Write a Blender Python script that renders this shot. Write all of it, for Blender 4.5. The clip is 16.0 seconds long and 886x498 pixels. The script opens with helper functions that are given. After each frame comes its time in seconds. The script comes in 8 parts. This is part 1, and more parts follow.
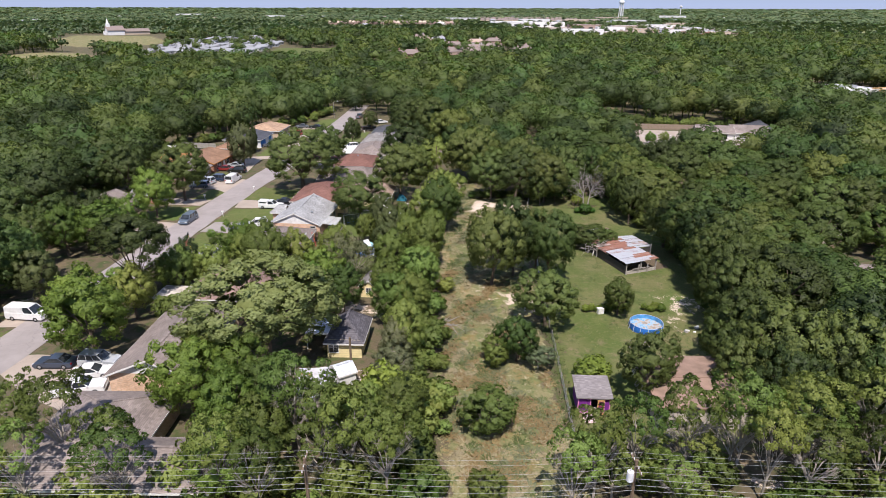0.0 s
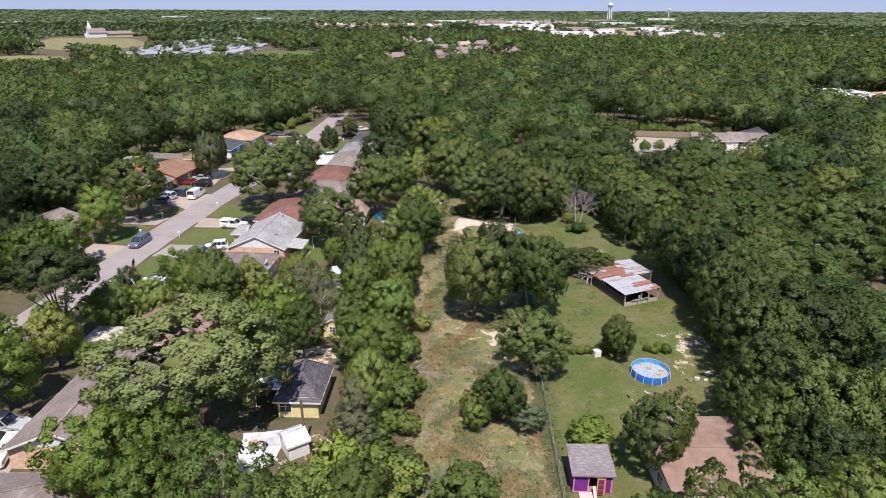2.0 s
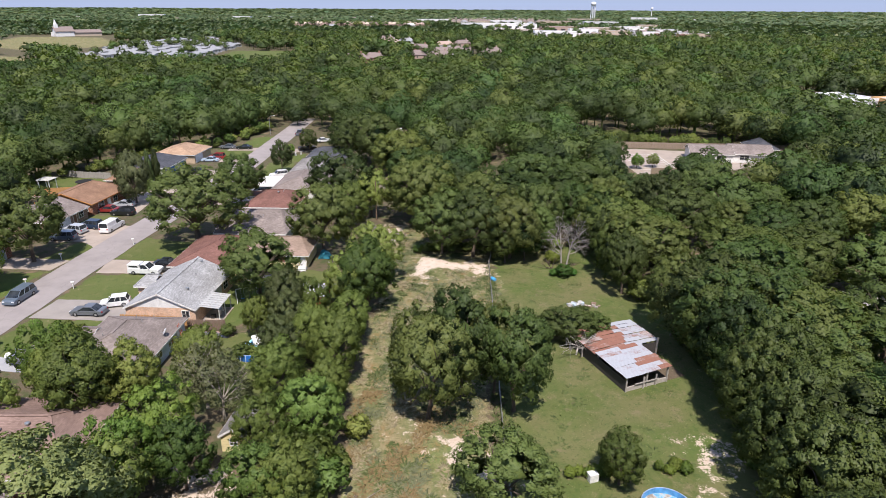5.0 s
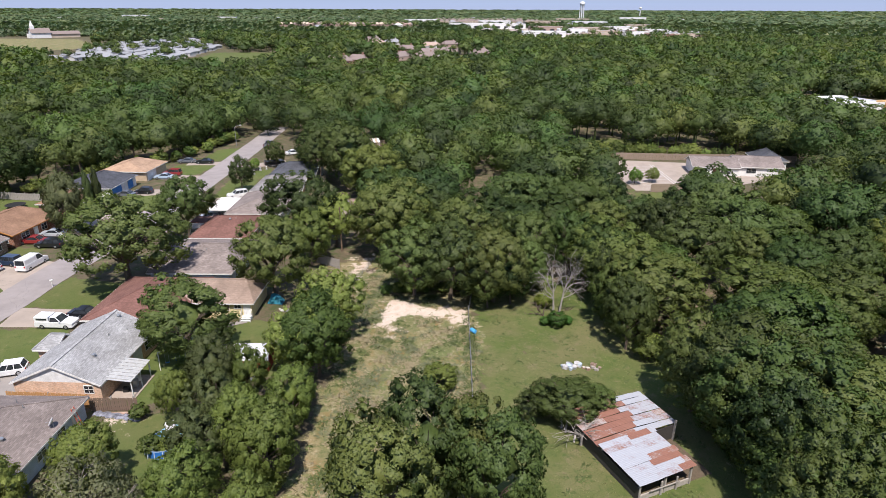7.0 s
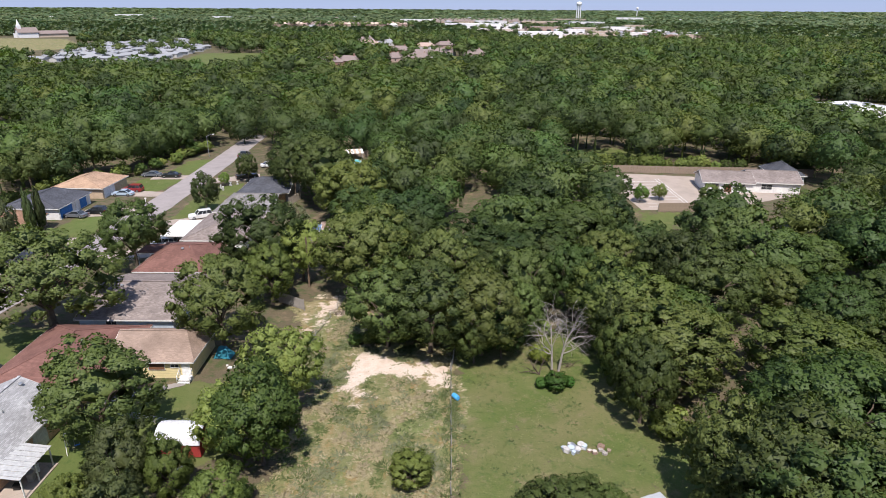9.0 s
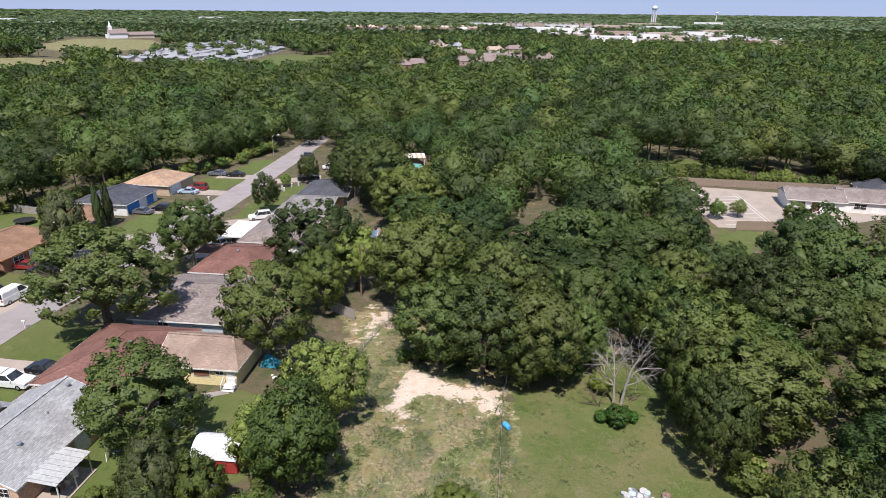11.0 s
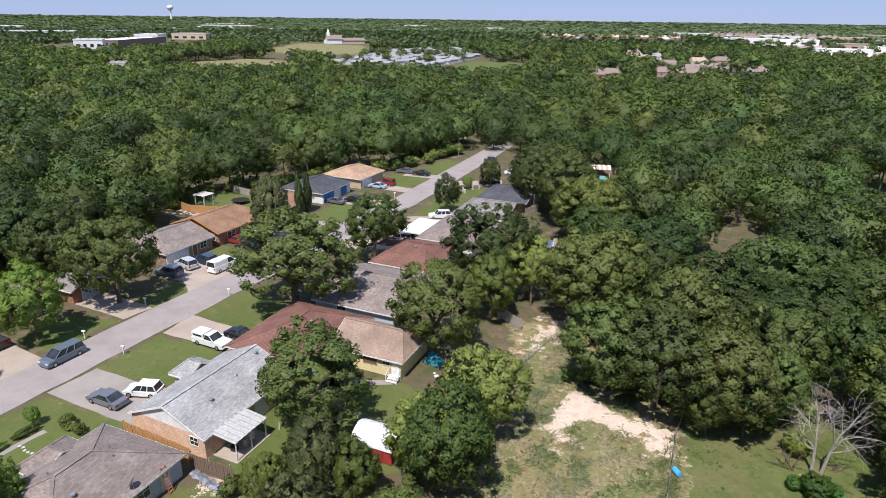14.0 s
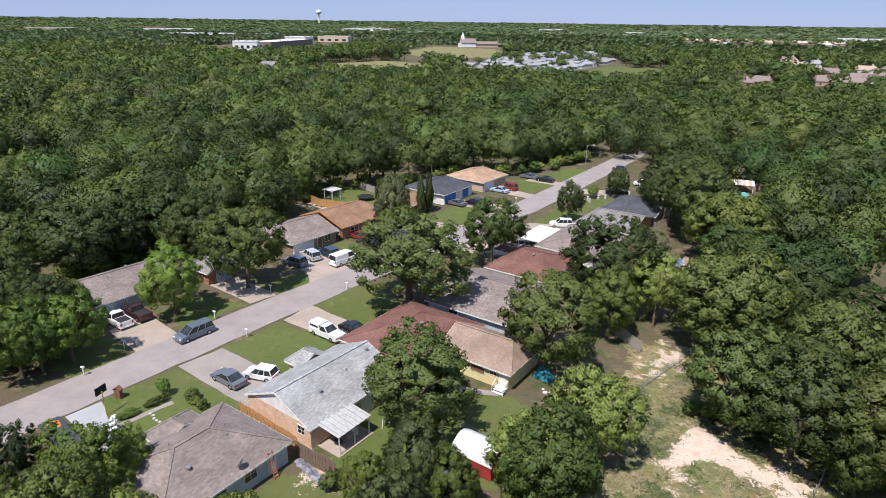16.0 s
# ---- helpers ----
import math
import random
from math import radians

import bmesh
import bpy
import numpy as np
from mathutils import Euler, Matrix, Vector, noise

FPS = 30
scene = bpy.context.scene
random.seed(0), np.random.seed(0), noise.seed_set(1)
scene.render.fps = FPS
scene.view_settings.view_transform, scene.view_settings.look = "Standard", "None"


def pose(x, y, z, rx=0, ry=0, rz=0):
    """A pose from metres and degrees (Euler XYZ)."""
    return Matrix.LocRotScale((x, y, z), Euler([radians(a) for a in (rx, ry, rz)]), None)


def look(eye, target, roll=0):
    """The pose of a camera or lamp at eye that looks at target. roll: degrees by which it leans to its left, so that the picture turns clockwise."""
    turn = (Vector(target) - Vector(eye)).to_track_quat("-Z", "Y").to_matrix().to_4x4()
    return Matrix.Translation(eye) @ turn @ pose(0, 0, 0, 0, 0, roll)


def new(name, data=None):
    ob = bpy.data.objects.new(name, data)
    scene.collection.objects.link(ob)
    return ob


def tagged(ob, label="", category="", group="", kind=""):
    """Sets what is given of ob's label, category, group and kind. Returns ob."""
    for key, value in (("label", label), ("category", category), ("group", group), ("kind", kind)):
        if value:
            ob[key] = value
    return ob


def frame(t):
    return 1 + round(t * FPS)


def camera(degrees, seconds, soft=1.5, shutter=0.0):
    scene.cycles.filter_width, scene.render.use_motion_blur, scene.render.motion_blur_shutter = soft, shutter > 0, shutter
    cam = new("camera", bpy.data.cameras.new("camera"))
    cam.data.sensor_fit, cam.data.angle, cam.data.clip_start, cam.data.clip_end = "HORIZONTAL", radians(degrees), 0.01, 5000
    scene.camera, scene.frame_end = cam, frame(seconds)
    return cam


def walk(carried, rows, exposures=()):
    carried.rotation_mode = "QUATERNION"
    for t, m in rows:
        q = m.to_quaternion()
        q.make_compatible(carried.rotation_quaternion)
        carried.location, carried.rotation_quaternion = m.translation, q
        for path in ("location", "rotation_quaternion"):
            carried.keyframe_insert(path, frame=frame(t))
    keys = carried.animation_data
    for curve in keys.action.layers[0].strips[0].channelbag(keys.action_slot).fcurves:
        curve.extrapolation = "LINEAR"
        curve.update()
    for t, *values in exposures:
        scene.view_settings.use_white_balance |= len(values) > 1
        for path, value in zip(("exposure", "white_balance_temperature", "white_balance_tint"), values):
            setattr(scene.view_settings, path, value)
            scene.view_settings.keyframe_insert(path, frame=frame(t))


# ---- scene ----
cam = camera(71.6, 16.0, soft=0.75)
PATH = [
    (0, (-9.305, -5.613, 41.797), (-9.23, -3.754, 41.064), 0.15),
    (0.5, (-8.773, -2.938, 41.603), (-8.69, -1.078, 40.874), 0.26),
    (1, (-8.161, -0.017, 41.501), (-8.071, 1.843, 40.772), 0.21),
    (1.5, (-7.468, 3.146, 41.437), (-7.37, 5.007, 40.71), 0.27),
    (2, (-6.675, 6.541, 41.397), (-6.569, 8.401, 40.671), 0.22),
    (2.5, (-5.804, 10.054, 41.352), (-5.69, 11.914, 40.625), 0.23),
    (3, (-4.878, 13.679, 41.309), (-4.756, 15.538, 40.581), 0.23),
    (3.5, (-3.879, 17.413, 41.221), (-3.75, 19.272, 40.494), 0.29),
    (4, (-2.909, 21.271, 41.177), (-2.772, 23.13, 40.451), 0.34),
    (4.2, (-2.511, 22.875, 41.177), (-2.371, 24.733, 40.449), 0.39),
    (6.3, (1.829, 40.158, 41.332), (2.002, 42.012, 40.602), 0.18),
    (6.5, (2.265, 41.88, 41.33), (2.44, 43.734, 40.6), 0.23),
    (7, (3.383, 46.315, 41.269), (3.566, 48.168, 40.54), 0.22),
    (7.5, (4.579, 50.811, 41.341), (4.768, 52.662, 40.607), 0.26),
    (8, (5.783, 55.258, 41.444), (5.979, 57.107, 40.706), 0.29),
    (8.2, (6.146, 56.709, 41.463), (6.345, 58.558, 40.729), 0.34),
    (10.3, (8.019, 65.216, 41.199), (8.121, 67.076, 40.471), 0.44),
    (10.5, (8.095, 65.546, 41.186), (8.161, 67.408, 40.457), 0.47),
    (11, (8.019, 65.754, 41.066), (8.015, 67.62, 40.345), 0.53),
    (11.5, (8.124, 66.055, 41.033), (8.039, 67.918, 40.312), 0.56),
    (12, (8.169, 66.372, 40.911), (7.995, 68.231, 40.194), 0.57),
    (12.5, (8.085, 66.598, 40.745), (7.819, 68.448, 40.035), 0.62),
    (13, (7.733, 66.921, 40.65), (7.376, 68.757, 39.942), 0.68),
    (13.5, (7.436, 67.288, 40.518), (6.985, 69.104, 39.812), 0.7),
    (14, (7.268, 67.756, 40.365), (6.717, 69.545, 39.663), 0.71),
    (14.5, (7.145, 68.23, 40.254), (6.5, 69.988, 39.552), 0.72),
    (15, (6.888, 68.538, 40.052), (6.153, 70.264, 39.359), 0.74),
    (15.5, (6.747, 69.067, 39.974), (5.923, 70.754, 39.284), 0.76),
    (16, (6.708, 69.769, 40.005), (5.802, 71.411, 39.309), 0.75),
]
walk(cam, [(t, look(eye, target, roll)) for t, eye, target, roll in PATH], exposures=[(0, 0.48, 6500, 16), (16, 0.45, 6350, 14)])

# ---- daylight: high summer sun from the south, clear hazy sky ----
SUN_ELEVATION, SUN_AZIMUTH = 61.0, 182.0      # degrees; azimuth clockwise from +y
world = bpy.data.worlds.new("daylight")
world.use_nodes = True
scene.world = world
sky = world.node_tree.nodes.new("ShaderNodeTexSky")
sky.sky_type, sky.sun_disc = "NISHITA", False
sky.sun_elevation, sky.sun_rotation = radians(SUN_ELEVATION), radians(SUN_AZIMUTH)
sky.air_density, sky.dust_density, sky.ozone_density = 1.0, 0.0, 4.0
haze = world.node_tree.nodes.new("ShaderNodeMix")      # summer haze whitens and evens the clear sky
haze.data_type, haze.inputs[0].default_value, haze.inputs[7].default_value = "RGBA", 0.85, (2.25, 3.22, 5.55, 1)
world.node_tree.links.new(sky.outputs[0], haze.inputs[6])
world.node_tree.links.new(haze.outputs[2], world.node_tree.nodes["Background"].inputs[0])
world.node_tree.nodes["Background"].inputs[1].default_value = 0.10
sun = new("sun", bpy.data.lights.new("sun", "SUN"))
sun.data.energy, sun.data.angle, sun.data.color = 4.8, radians(0.6), (1.0, 0.95, 0.87)
_a, _e = radians(SUN_AZIMUTH), radians(SUN_ELEVATION)
sun.matrix_world = look((0, 0, 300), (-100 * math.sin(_a) * math.cos(_e), -100 * math.cos(_a) * math.cos(_e), 300 - 100 * math.sin(_e)))

# ---- materials ----
def material(name, rough=0.8, metal=0.0, spec=0.3):
    m = bpy.data.materials.new(name)
    m.use_nodes = True
    bsdf = m.node_tree.nodes["Principled BSDF"]
    bsdf.inputs["Roughness"].default_value = rough
    bsdf.inputs["Metallic"].default_value = metal
    bsdf.inputs["Specular IOR Level"].default_value = spec
    return m, m.node_tree, bsdf


def node(tree, kind, **inputs):
    n = tree.nodes.new(kind)
    for key, value in inputs.items():
        n.inputs[key.replace("_", " ")].default_value = value
    return n


def coords(tree, scale=(1, 1, 1), space="Object"):
    tc = tree.nodes.new("ShaderNodeTexCoord")
    mp = tree.nodes.new("ShaderNodeMapping")
    mp.inputs["Scale"].default_value = scale
    tree.links.new(tc.outputs[space], mp.inputs["Vector"])
    return mp.outputs[0]


def noise_tex(tree, vec, scale, detail=4, rough=0.6):
    n = node(tree, "ShaderNodeTexNoise", Scale=scale, Detail=detail, Roughness=rough)
    tree.links.new(vec, n.inputs["Vector"])
    return n.outputs["Fac"]


def ramp(tree, fac, stops):
    r = tree.nodes.new("ShaderNodeValToRGB")
    while len(r.color_ramp.elements) < len(stops):
        r.color_ramp.elements.new(0.5)
    for el, (pos, col) in zip(r.color_ramp.elements, stops):
        el.position = pos
        el.color = (*col, 1) if len(col) == 3 else col
    tree.links.new(fac, r.inputs[0])
    return r.outputs[0]


def mix(tree, fac, a, b, how="MIX"):
    m = tree.nodes.new("ShaderNodeMix")
    m.data_type, m.blend_type = "RGBA", how
    for value, slot in ((fac, 0), (a, 6), (b, 7)):
        if hasattr(value, "links") or hasattr(value, "is_linked"):
            tree.links.new(value, m.inputs[slot])
        elif slot == 0:
            m.inputs[0].default_value = value
        else:
            m.inputs[slot].default_value = (*value, 1)
    return m.outputs[2]


def calc(tree, op, a, b=0.0):
    m = tree.nodes.new("ShaderNodeMath")
    m.operation = op
    for i, value in enumerate((a, b)):
        if hasattr(value, "is_linked"):
            tree.links.new(value, m.inputs[i])
        else:
            m.inputs[i].default_value = value
    return m.outputs[0]


def bump(tree, bsdf, height, strength=0.3, distance=0.02):
    b = node(tree, "ShaderNodeBump", Strength=strength, Distance=distance)
    tree.links.new(height, b.inputs["Height"])
    tree.links.new(b.outputs[0], bsdf.inputs["Normal"])


def plain(name, col, rough=0.7, metal=0.0, var=0.12, scale=3.0, spec=0.3):
    """A painted or plain surface with faint dirt at two scales."""
    m, t, b = material(name, rough, metal, spec)
    v = coords(t)
    n1, n2 = noise_tex(t, v, scale), noise_tex(t, v, scale * 9, 2)
    lo = tuple(c * (1 - 2.2 * var) for c in col)
    hi = tuple(min(1, c * (1 + 0.8 * var)) for c in col)
    c1 = ramp(t, n1, [(0.3, lo), (0.7, hi)])
    c2 = mix(t, calc(t, "MULTIPLY", n2, var * 1.5), c1, tuple(c * 0.6 for c in col))
    t.links.new(c2, b.inputs["Base Color"])
    return m


def shingles(name, col, course=0.062, contrast=0.35):
    """Asphalt shingles: courses up the slope, tabs of mixed shade, stains."""
    m, t, b = material(name, 0.9, 0, 0.15)
    v = coords(t)
    sep = t.nodes.new("ShaderNodeSeparateXYZ")
    t.links.new(v, sep.inputs[0])
    zc = calc(t, "DIVIDE", sep.outputs[2], course)
    row = calc(t, "FLOOR", zc)
    frac = calc(t, "FRACT", zc)
    comb = t.nodes.new("ShaderNodeCombineXYZ")
    t.links.new(calc(t, "FLOOR", calc(t, "DIVIDE", sep.outputs[0], 0.34)), comb.inputs[0])
    t.links.new(calc(t, "FLOOR", calc(t, "DIVIDE", sep.outputs[1], 0.34)), comb.inputs[1])
    t.links.new(row, comb.inputs[2])
    white = t.nodes.new("ShaderNodeTexWhiteNoise")
    t.links.new(comb.outputs[0], white.inputs["Vector"])
    k = contrast
    tab = ramp(t, white.outputs["Value"], [(0, tuple(c * (1 - k) for c in col)), (0.6, col), (1, tuple(min(1, c * (1 + k)) for c in col))])
    stain = ramp(t, noise_tex(t, v, 0.35, 5), [(0.3, (0.72, 0.70, 0.68)), (0.65, (1.08, 1.06, 1.04))])
    c = mix(t, 1.0, tab, stain, "MULTIPLY")
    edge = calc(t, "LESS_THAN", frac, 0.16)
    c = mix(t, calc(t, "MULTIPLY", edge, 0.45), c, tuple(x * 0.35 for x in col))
    t.links.new(c, b.inputs["Base Color"])
    bump(t, b, frac, 0.4, 0.02)
    return m


def brickwork(name, col, mortar=(0.55, 0.5, 0.45), scale=4.4):
    m, t, b = material(name, 0.85, 0, 0.2)
    v = coords(t)
    sep = t.nodes.new("ShaderNodeSeparateXYZ")
    t.links.new(v, sep.inputs[0])
    comb = t.nodes.new("ShaderNodeCombineXYZ")
    t.links.new(calc(t, "ADD", sep.outputs[0], sep.outputs[1]), comb.inputs[0])
    t.links.new(sep.outputs[2], comb.inputs[1])
    br = node(t, "ShaderNodeTexBrick", Scale=scale, Mortar_Size=0.012, Color1=(*col, 1), Color2=(*(c * 0.7 for c in col), 1), Mortar=(*mortar, 1))
    br.inputs["Brick Width"].default_value, br.inputs["Row Height"].default_value = 1.0, 0.34
    t.links.new(comb.outputs[0], br.inputs["Vector"])
    st = ramp(t, noise_tex(t, v, 0.8), [(0.3, (0.8, 0.78, 0.75)), (0.7, (1.05, 1.05, 1.05))])
    t.links.new(mix(t, 1.0, br.outputs[0], st, "MULTIPLY"), b.inputs["Base Color"])
    bump(t, b, br.outputs["Fac"], 0.3, 0.01)
    return m


def siding(name, col, board=0.18, vertical=False):
    m, t, b = material(name, 0.7, 0, 0.3)
    v = coords(t)
    sep = t.nodes.new("ShaderNodeSeparateXYZ")
    t.links.new(v, sep.inputs[0])
    pos = calc(t, "ADD", sep.outputs[0], sep.outputs[1]) if vertical else sep.outputs[2]
    fr = calc(t, "FRACT", calc(t, "DIVIDE", pos, board))
    st = ramp(t, noise_tex(t, v, 1.2, 5), [(0.3, tuple(c * 0.78 for c in col)), (0.7, col)])
    c = mix(t, calc(t, "MULTIPLY", calc(t, "LESS_THAN", fr, 0.1), 0.5), st, tuple(c * 0.45 for c in col))
    t.links.new(c, b.inputs["Base Color"])
    bump(t, b, fr, 0.35, 0.02)
    return m


def leaf_material(name, dark, mid, light, trans=0.30):
    """Leaves: shade varies leaf by leaf and tree by tree, some light comes through."""
    m = bpy.data.materials.new(name)
    m.use_nodes = True
    t = m.node_tree
    t.nodes.remove(t.nodes["Principled BSDF"])
    geo = t.nodes.new("ShaderNodeNewGeometry")
    info = t.nodes.new("ShaderNodeObjectInfo")
    att = t.nodes.new("ShaderNodeAttribute")
    att.attribute_name = "tint"
    fac = calc(t, "ADD", calc(t, "MULTIPLY", geo.outputs["Random Per Island"], 0.15),
               calc(t, "MULTIPLY", calc(t, "FRACT", calc(t, "ADD", info.outputs["Random"], att.outputs["Fac"])), 0.70))
    fac = calc(t, "ADD", fac, calc(t, "MULTIPLY", calc(t, "SUBTRACT", noise_tex(t, coords(t), 2.6, 4, 0.75), 0.5), 0.5))
    col = ramp(t, fac, [(0.05, dark), (0.5, mid), (0.95, light)])
    hue = calc(t, "FRACT", calc(t, "MULTIPLY", calc(t, "ADD", info.outputs["Random"], att.outputs["Fac"]), 7.31))
    col = mix(t, ramp(t, hue, [(0.5, (0, 0, 0)), (1.0, (0.5, 0.5, 0.5))]), col, mix(t, 1.0, col, (1.15, 0.99, 0.95), "MULTIPLY"))
    col = mix(t, ramp(t, hue, [(0.0, (0.8, 0.8, 0.8)), (0.35, (0, 0, 0))]), col, mix(t, 1.0, col, (0.78, 1.04, 1.0), "MULTIPLY"))
    grove = ramp(t, noise_tex(t, coords(t), 0.017, 3, 0.6), [(0.42, (0, 0, 0)), (0.62, (0.75, 0.75, 0.75))])      # stands of drier and of fresher trees
    col = mix(t, grove, col, mix(t, 1.0, col, (1.14, 1.0, 0.86), "MULTIPLY"))
    relief = node(t, "ShaderNodeBump", Strength=0.55, Distance=0.3)
    t.links.new(noise_tex(t, coords(t), 4.6, 3, 0.75), relief.inputs["Height"])
    d = t.nodes.new("ShaderNodeBsdfDiffuse")
    t.links.new(relief.outputs[0], d.inputs["Normal"])
    tr = t.nodes.new("ShaderNodeBsdfTranslucent")
    g = node(t, "ShaderNodeBsdfGlossy", Roughness=0.6)
    t.links.new(col, d.inputs[0])
    t.links.new(mix(t, 1.0, col, (0.9, 1.0, 0.35), "MULTIPLY"), tr.inputs[0])
    ms = t.nodes.new("ShaderNodeMixShader")
    ms.inputs[0].default_value = trans
    t.links.new(d.outputs[0], ms.inputs[1])
    t.links.new(tr.outputs[0], ms.inputs[2])
    ms2 = t.nodes.new("ShaderNodeMixShader")
    ms2.inputs[0].default_value = 0.022
    t.links.new(ms.outputs[0], ms2.inputs[1])
    t.links.new(g.outputs[0], ms2.inputs[2])
    t.links.new(ms2.outputs[0], t.nodes["Material Output"].inputs[0])
    return m


LEAF = {
    "wood": leaf_material("wood_leaves", (0.034, 0.055, 0.0165), (0.076, 0.120, 0.032), (0.155, 0.200, 0.055)),
    "woodelm": leaf_material("light_wood_leaves", (0.039, 0.062, 0.015), (0.091, 0.133, 0.030), (0.184, 0.226, 0.053)),
    "edge": leaf_material("edge_leaves", (0.039, 0.056, 0.014), (0.088, 0.124, 0.030), (0.175, 0.212, 0.055)),
    # far leaves cooled to blue-green: distance haze put into their colour
    "haze_tint": leaf_material("haze_tinted_leaves", (0.045, 0.072, 0.034), (0.098, 0.143, 0.068), (0.185, 0.233, 0.115)),
    "ash": leaf_material("ash_leaves", (0.060, 0.088, 0.027), (0.135, 0.184, 0.058), (0.262, 0.318, 0.115)),
    "olive": leaf_material("olive_leaves", (0.066, 0.084, 0.022), (0.146, 0.177, 0.046), (0.276, 0.306, 0.090)),
    "fresh": leaf_material("fresh_leaves", (0.045, 0.105, 0.018), (0.088, 0.205, 0.032), (0.165, 0.33, 0.06)),
    "oak": leaf_material("oak_leaves", (0.048, 0.069, 0.018), (0.106, 0.148, 0.038), (0.212, 0.266, 0.077)),
    "elm": leaf_material("elm_leaves", (0.073, 0.106, 0.022), (0.17, 0.225, 0.05), (0.317, 0.377, 0.097)),
    "light": leaf_material("bright_leaves", (0.071, 0.12, 0.02), (0.158, 0.25, 0.042), (0.272, 0.374, 0.082)),
    "dark": leaf_material("cedar_leaves", (0.047, 0.066, 0.023), (0.085, 0.11, 0.037), (0.143, 0.173, 0.061)),
    "pale": leaf_material("pale_leaves", (0.097, 0.115, 0.055), (0.172, 0.196, 0.097), (0.271, 0.287, 0.159)),
    "vine": leaf_material("vine_leaves", (0.118, 0.171, 0.026), (0.218, 0.291, 0.047), (0.305, 0.383, 0.077)),
    "pine": leaf_material("needles", (0.07, 0.089, 0.041), (0.126, 0.146, 0.062), (0.198, 0.214, 0.096)),
}


def bark_material(name, col):
    m, t, b = material(name, 0.95, 0, 0.1)
    v = coords(t, (1, 1, 0.2))
    n = noise_tex(t, v, 9, 5, 0.7)
    t.links.new(ramp(t, n, [(0.3, tuple(c * 0.45 for c in col)), (0.7, col)]), b.inputs["Base Color"])
    bump(t, b, n, 0.6, 0.03)
    return m


BARK = bark_material("bark", (0.16, 0.125, 0.095))
PALE_BARK = bark_material("pale_bark", (0.42, 0.37, 0.31))
GREY_WOOD = bark_material("dead_wood", (0.42, 0.38, 0.34))


def ground_material():
    """Leaf litter and soil; lawn, meadow and bare earth where the 'cover' attribute puts them, with ragged edges."""
    m, t, b = material("ground_cover", 0.95, 0, 0.1)
    v = coords(t)
    att = t.nodes.new("ShaderNodeAttribute")
    att.attribute_name = "cover"
    sep = t.nodes.new("ShaderNodeSeparateColor")
    t.links.new(att.outputs["Color"], sep.inputs[0])
    big, mid_, fine = noise_tex(t, v, 0.07, 3), noise_tex(t, v, 0.55, 5, 0.65), noise_tex(t, v, 5.0, 3, 0.7)
    litter = mix(t, fine, (0.05, 0.044, 0.026), (0.17, 0.135, 0.088))
    litter = mix(t, ramp(t, mid_, [(0.48, (0, 0, 0)), (0.60, (0.8, 0.8, 0.8))]), litter, (0.055, 0.078, 0.026))
    litter = mix(t, ramp(t, noise_tex(t, v, 0.23, 5, 0.7), [(0.54, (0, 0, 0)), (0.68, (0.8, 0.8, 0.8))]), litter, (0.20, 0.145, 0.095))
    grass = mix(t, fine, (0.062, 0.086, 0.023), (0.114, 0.136, 0.043))
    grass = mix(t, ramp(t, mid_, [(0.54, (0, 0, 0)), (0.78, (0.7, 0.7, 0.7))]), grass, (0.175, 0.155, 0.072))
    grass = mix(t, ramp(t, big, [(0.45, (0, 0, 0)), (0.7, (0.55, 0.55, 0.55))]), grass, (0.092, 0.140, 0.034))
    parched = calc(t, "SUBTRACT", 1.0, att.outputs["Alpha"])
    tan = calc(t, "MULTIPLY", ramp(t, noise_tex(t, v, 0.11, 5, 0.6), [(0.40, (0, 0, 0)), (0.62, (0.8, 0.8, 0.8))]), calc(t, "ADD", calc(t, "MULTIPLY", parched, 0.6), 0.3))
    grass = mix(t, tan, grass, (0.17, 0.145, 0.073))
    dry = calc(t, "MULTIPLY", ramp(t, noise_tex(t, v, 0.42, 7, 0.74), [(0.54, (0, 0, 0)), (0.64, (0.75, 0.75, 0.75))]), parched)
    grass = mix(t, dry, grass, mix(t, noise_tex(t, v, 3.2, 4, 0.75), (0.115, 0.088, 0.048), (0.27, 0.215, 0.135)))
    grass = mix(t, ramp(t, noise_tex(t, v, 0.9, 6, 0.75), [(0.36, (0.6, 0.6, 0.6)), (0.46, (0, 0, 0))]), grass, (0.055, 0.092, 0.024))
    swathe = noise_tex(t, coords(t, (0.30, 0.085, 1)), 1.0, 5, 0.62)
    hay = mix(t, fine, (0.110, 0.122, 0.048), (0.194, 0.190, 0.088))
    hay = mix(t, ramp(t, swathe, [(0.44, (0, 0, 0)), (0.60, (0.8, 0.8, 0.8))]), hay, mix(t, fine, (0.222, 0.174, 0.091), (0.325, 0.26, 0.15)))
    hay = mix(t, ramp(t, noise_tex(t, v, 0.10, 6, 0.68), [(0.51, (0, 0, 0)), (0.66, (0.75, 0.75, 0.75))]), hay, mix(t, fine, (0.098, 0.142, 0.040), (0.165, 0.205, 0.066)))
    hay = mix(t, ramp(t, noise_tex(t, coords(t, (1, 0.6, 1)), 0.33, 6, 0.72), [(0.52, (0, 0, 0)), (0.66, (0.75, 0.75, 0.75))]), hay, mix(t, fine, (0.17, 0.092, 0.036), (0.33, 0.195, 0.09)))
    hay = mix(t, ramp(t, noise_tex(t, v, 1.7, 5, 0.78), [(0.38, (0.8, 0.8, 0.8)), (0.50, (0, 0, 0))]), hay, (0.088, 0.105, 0.040))
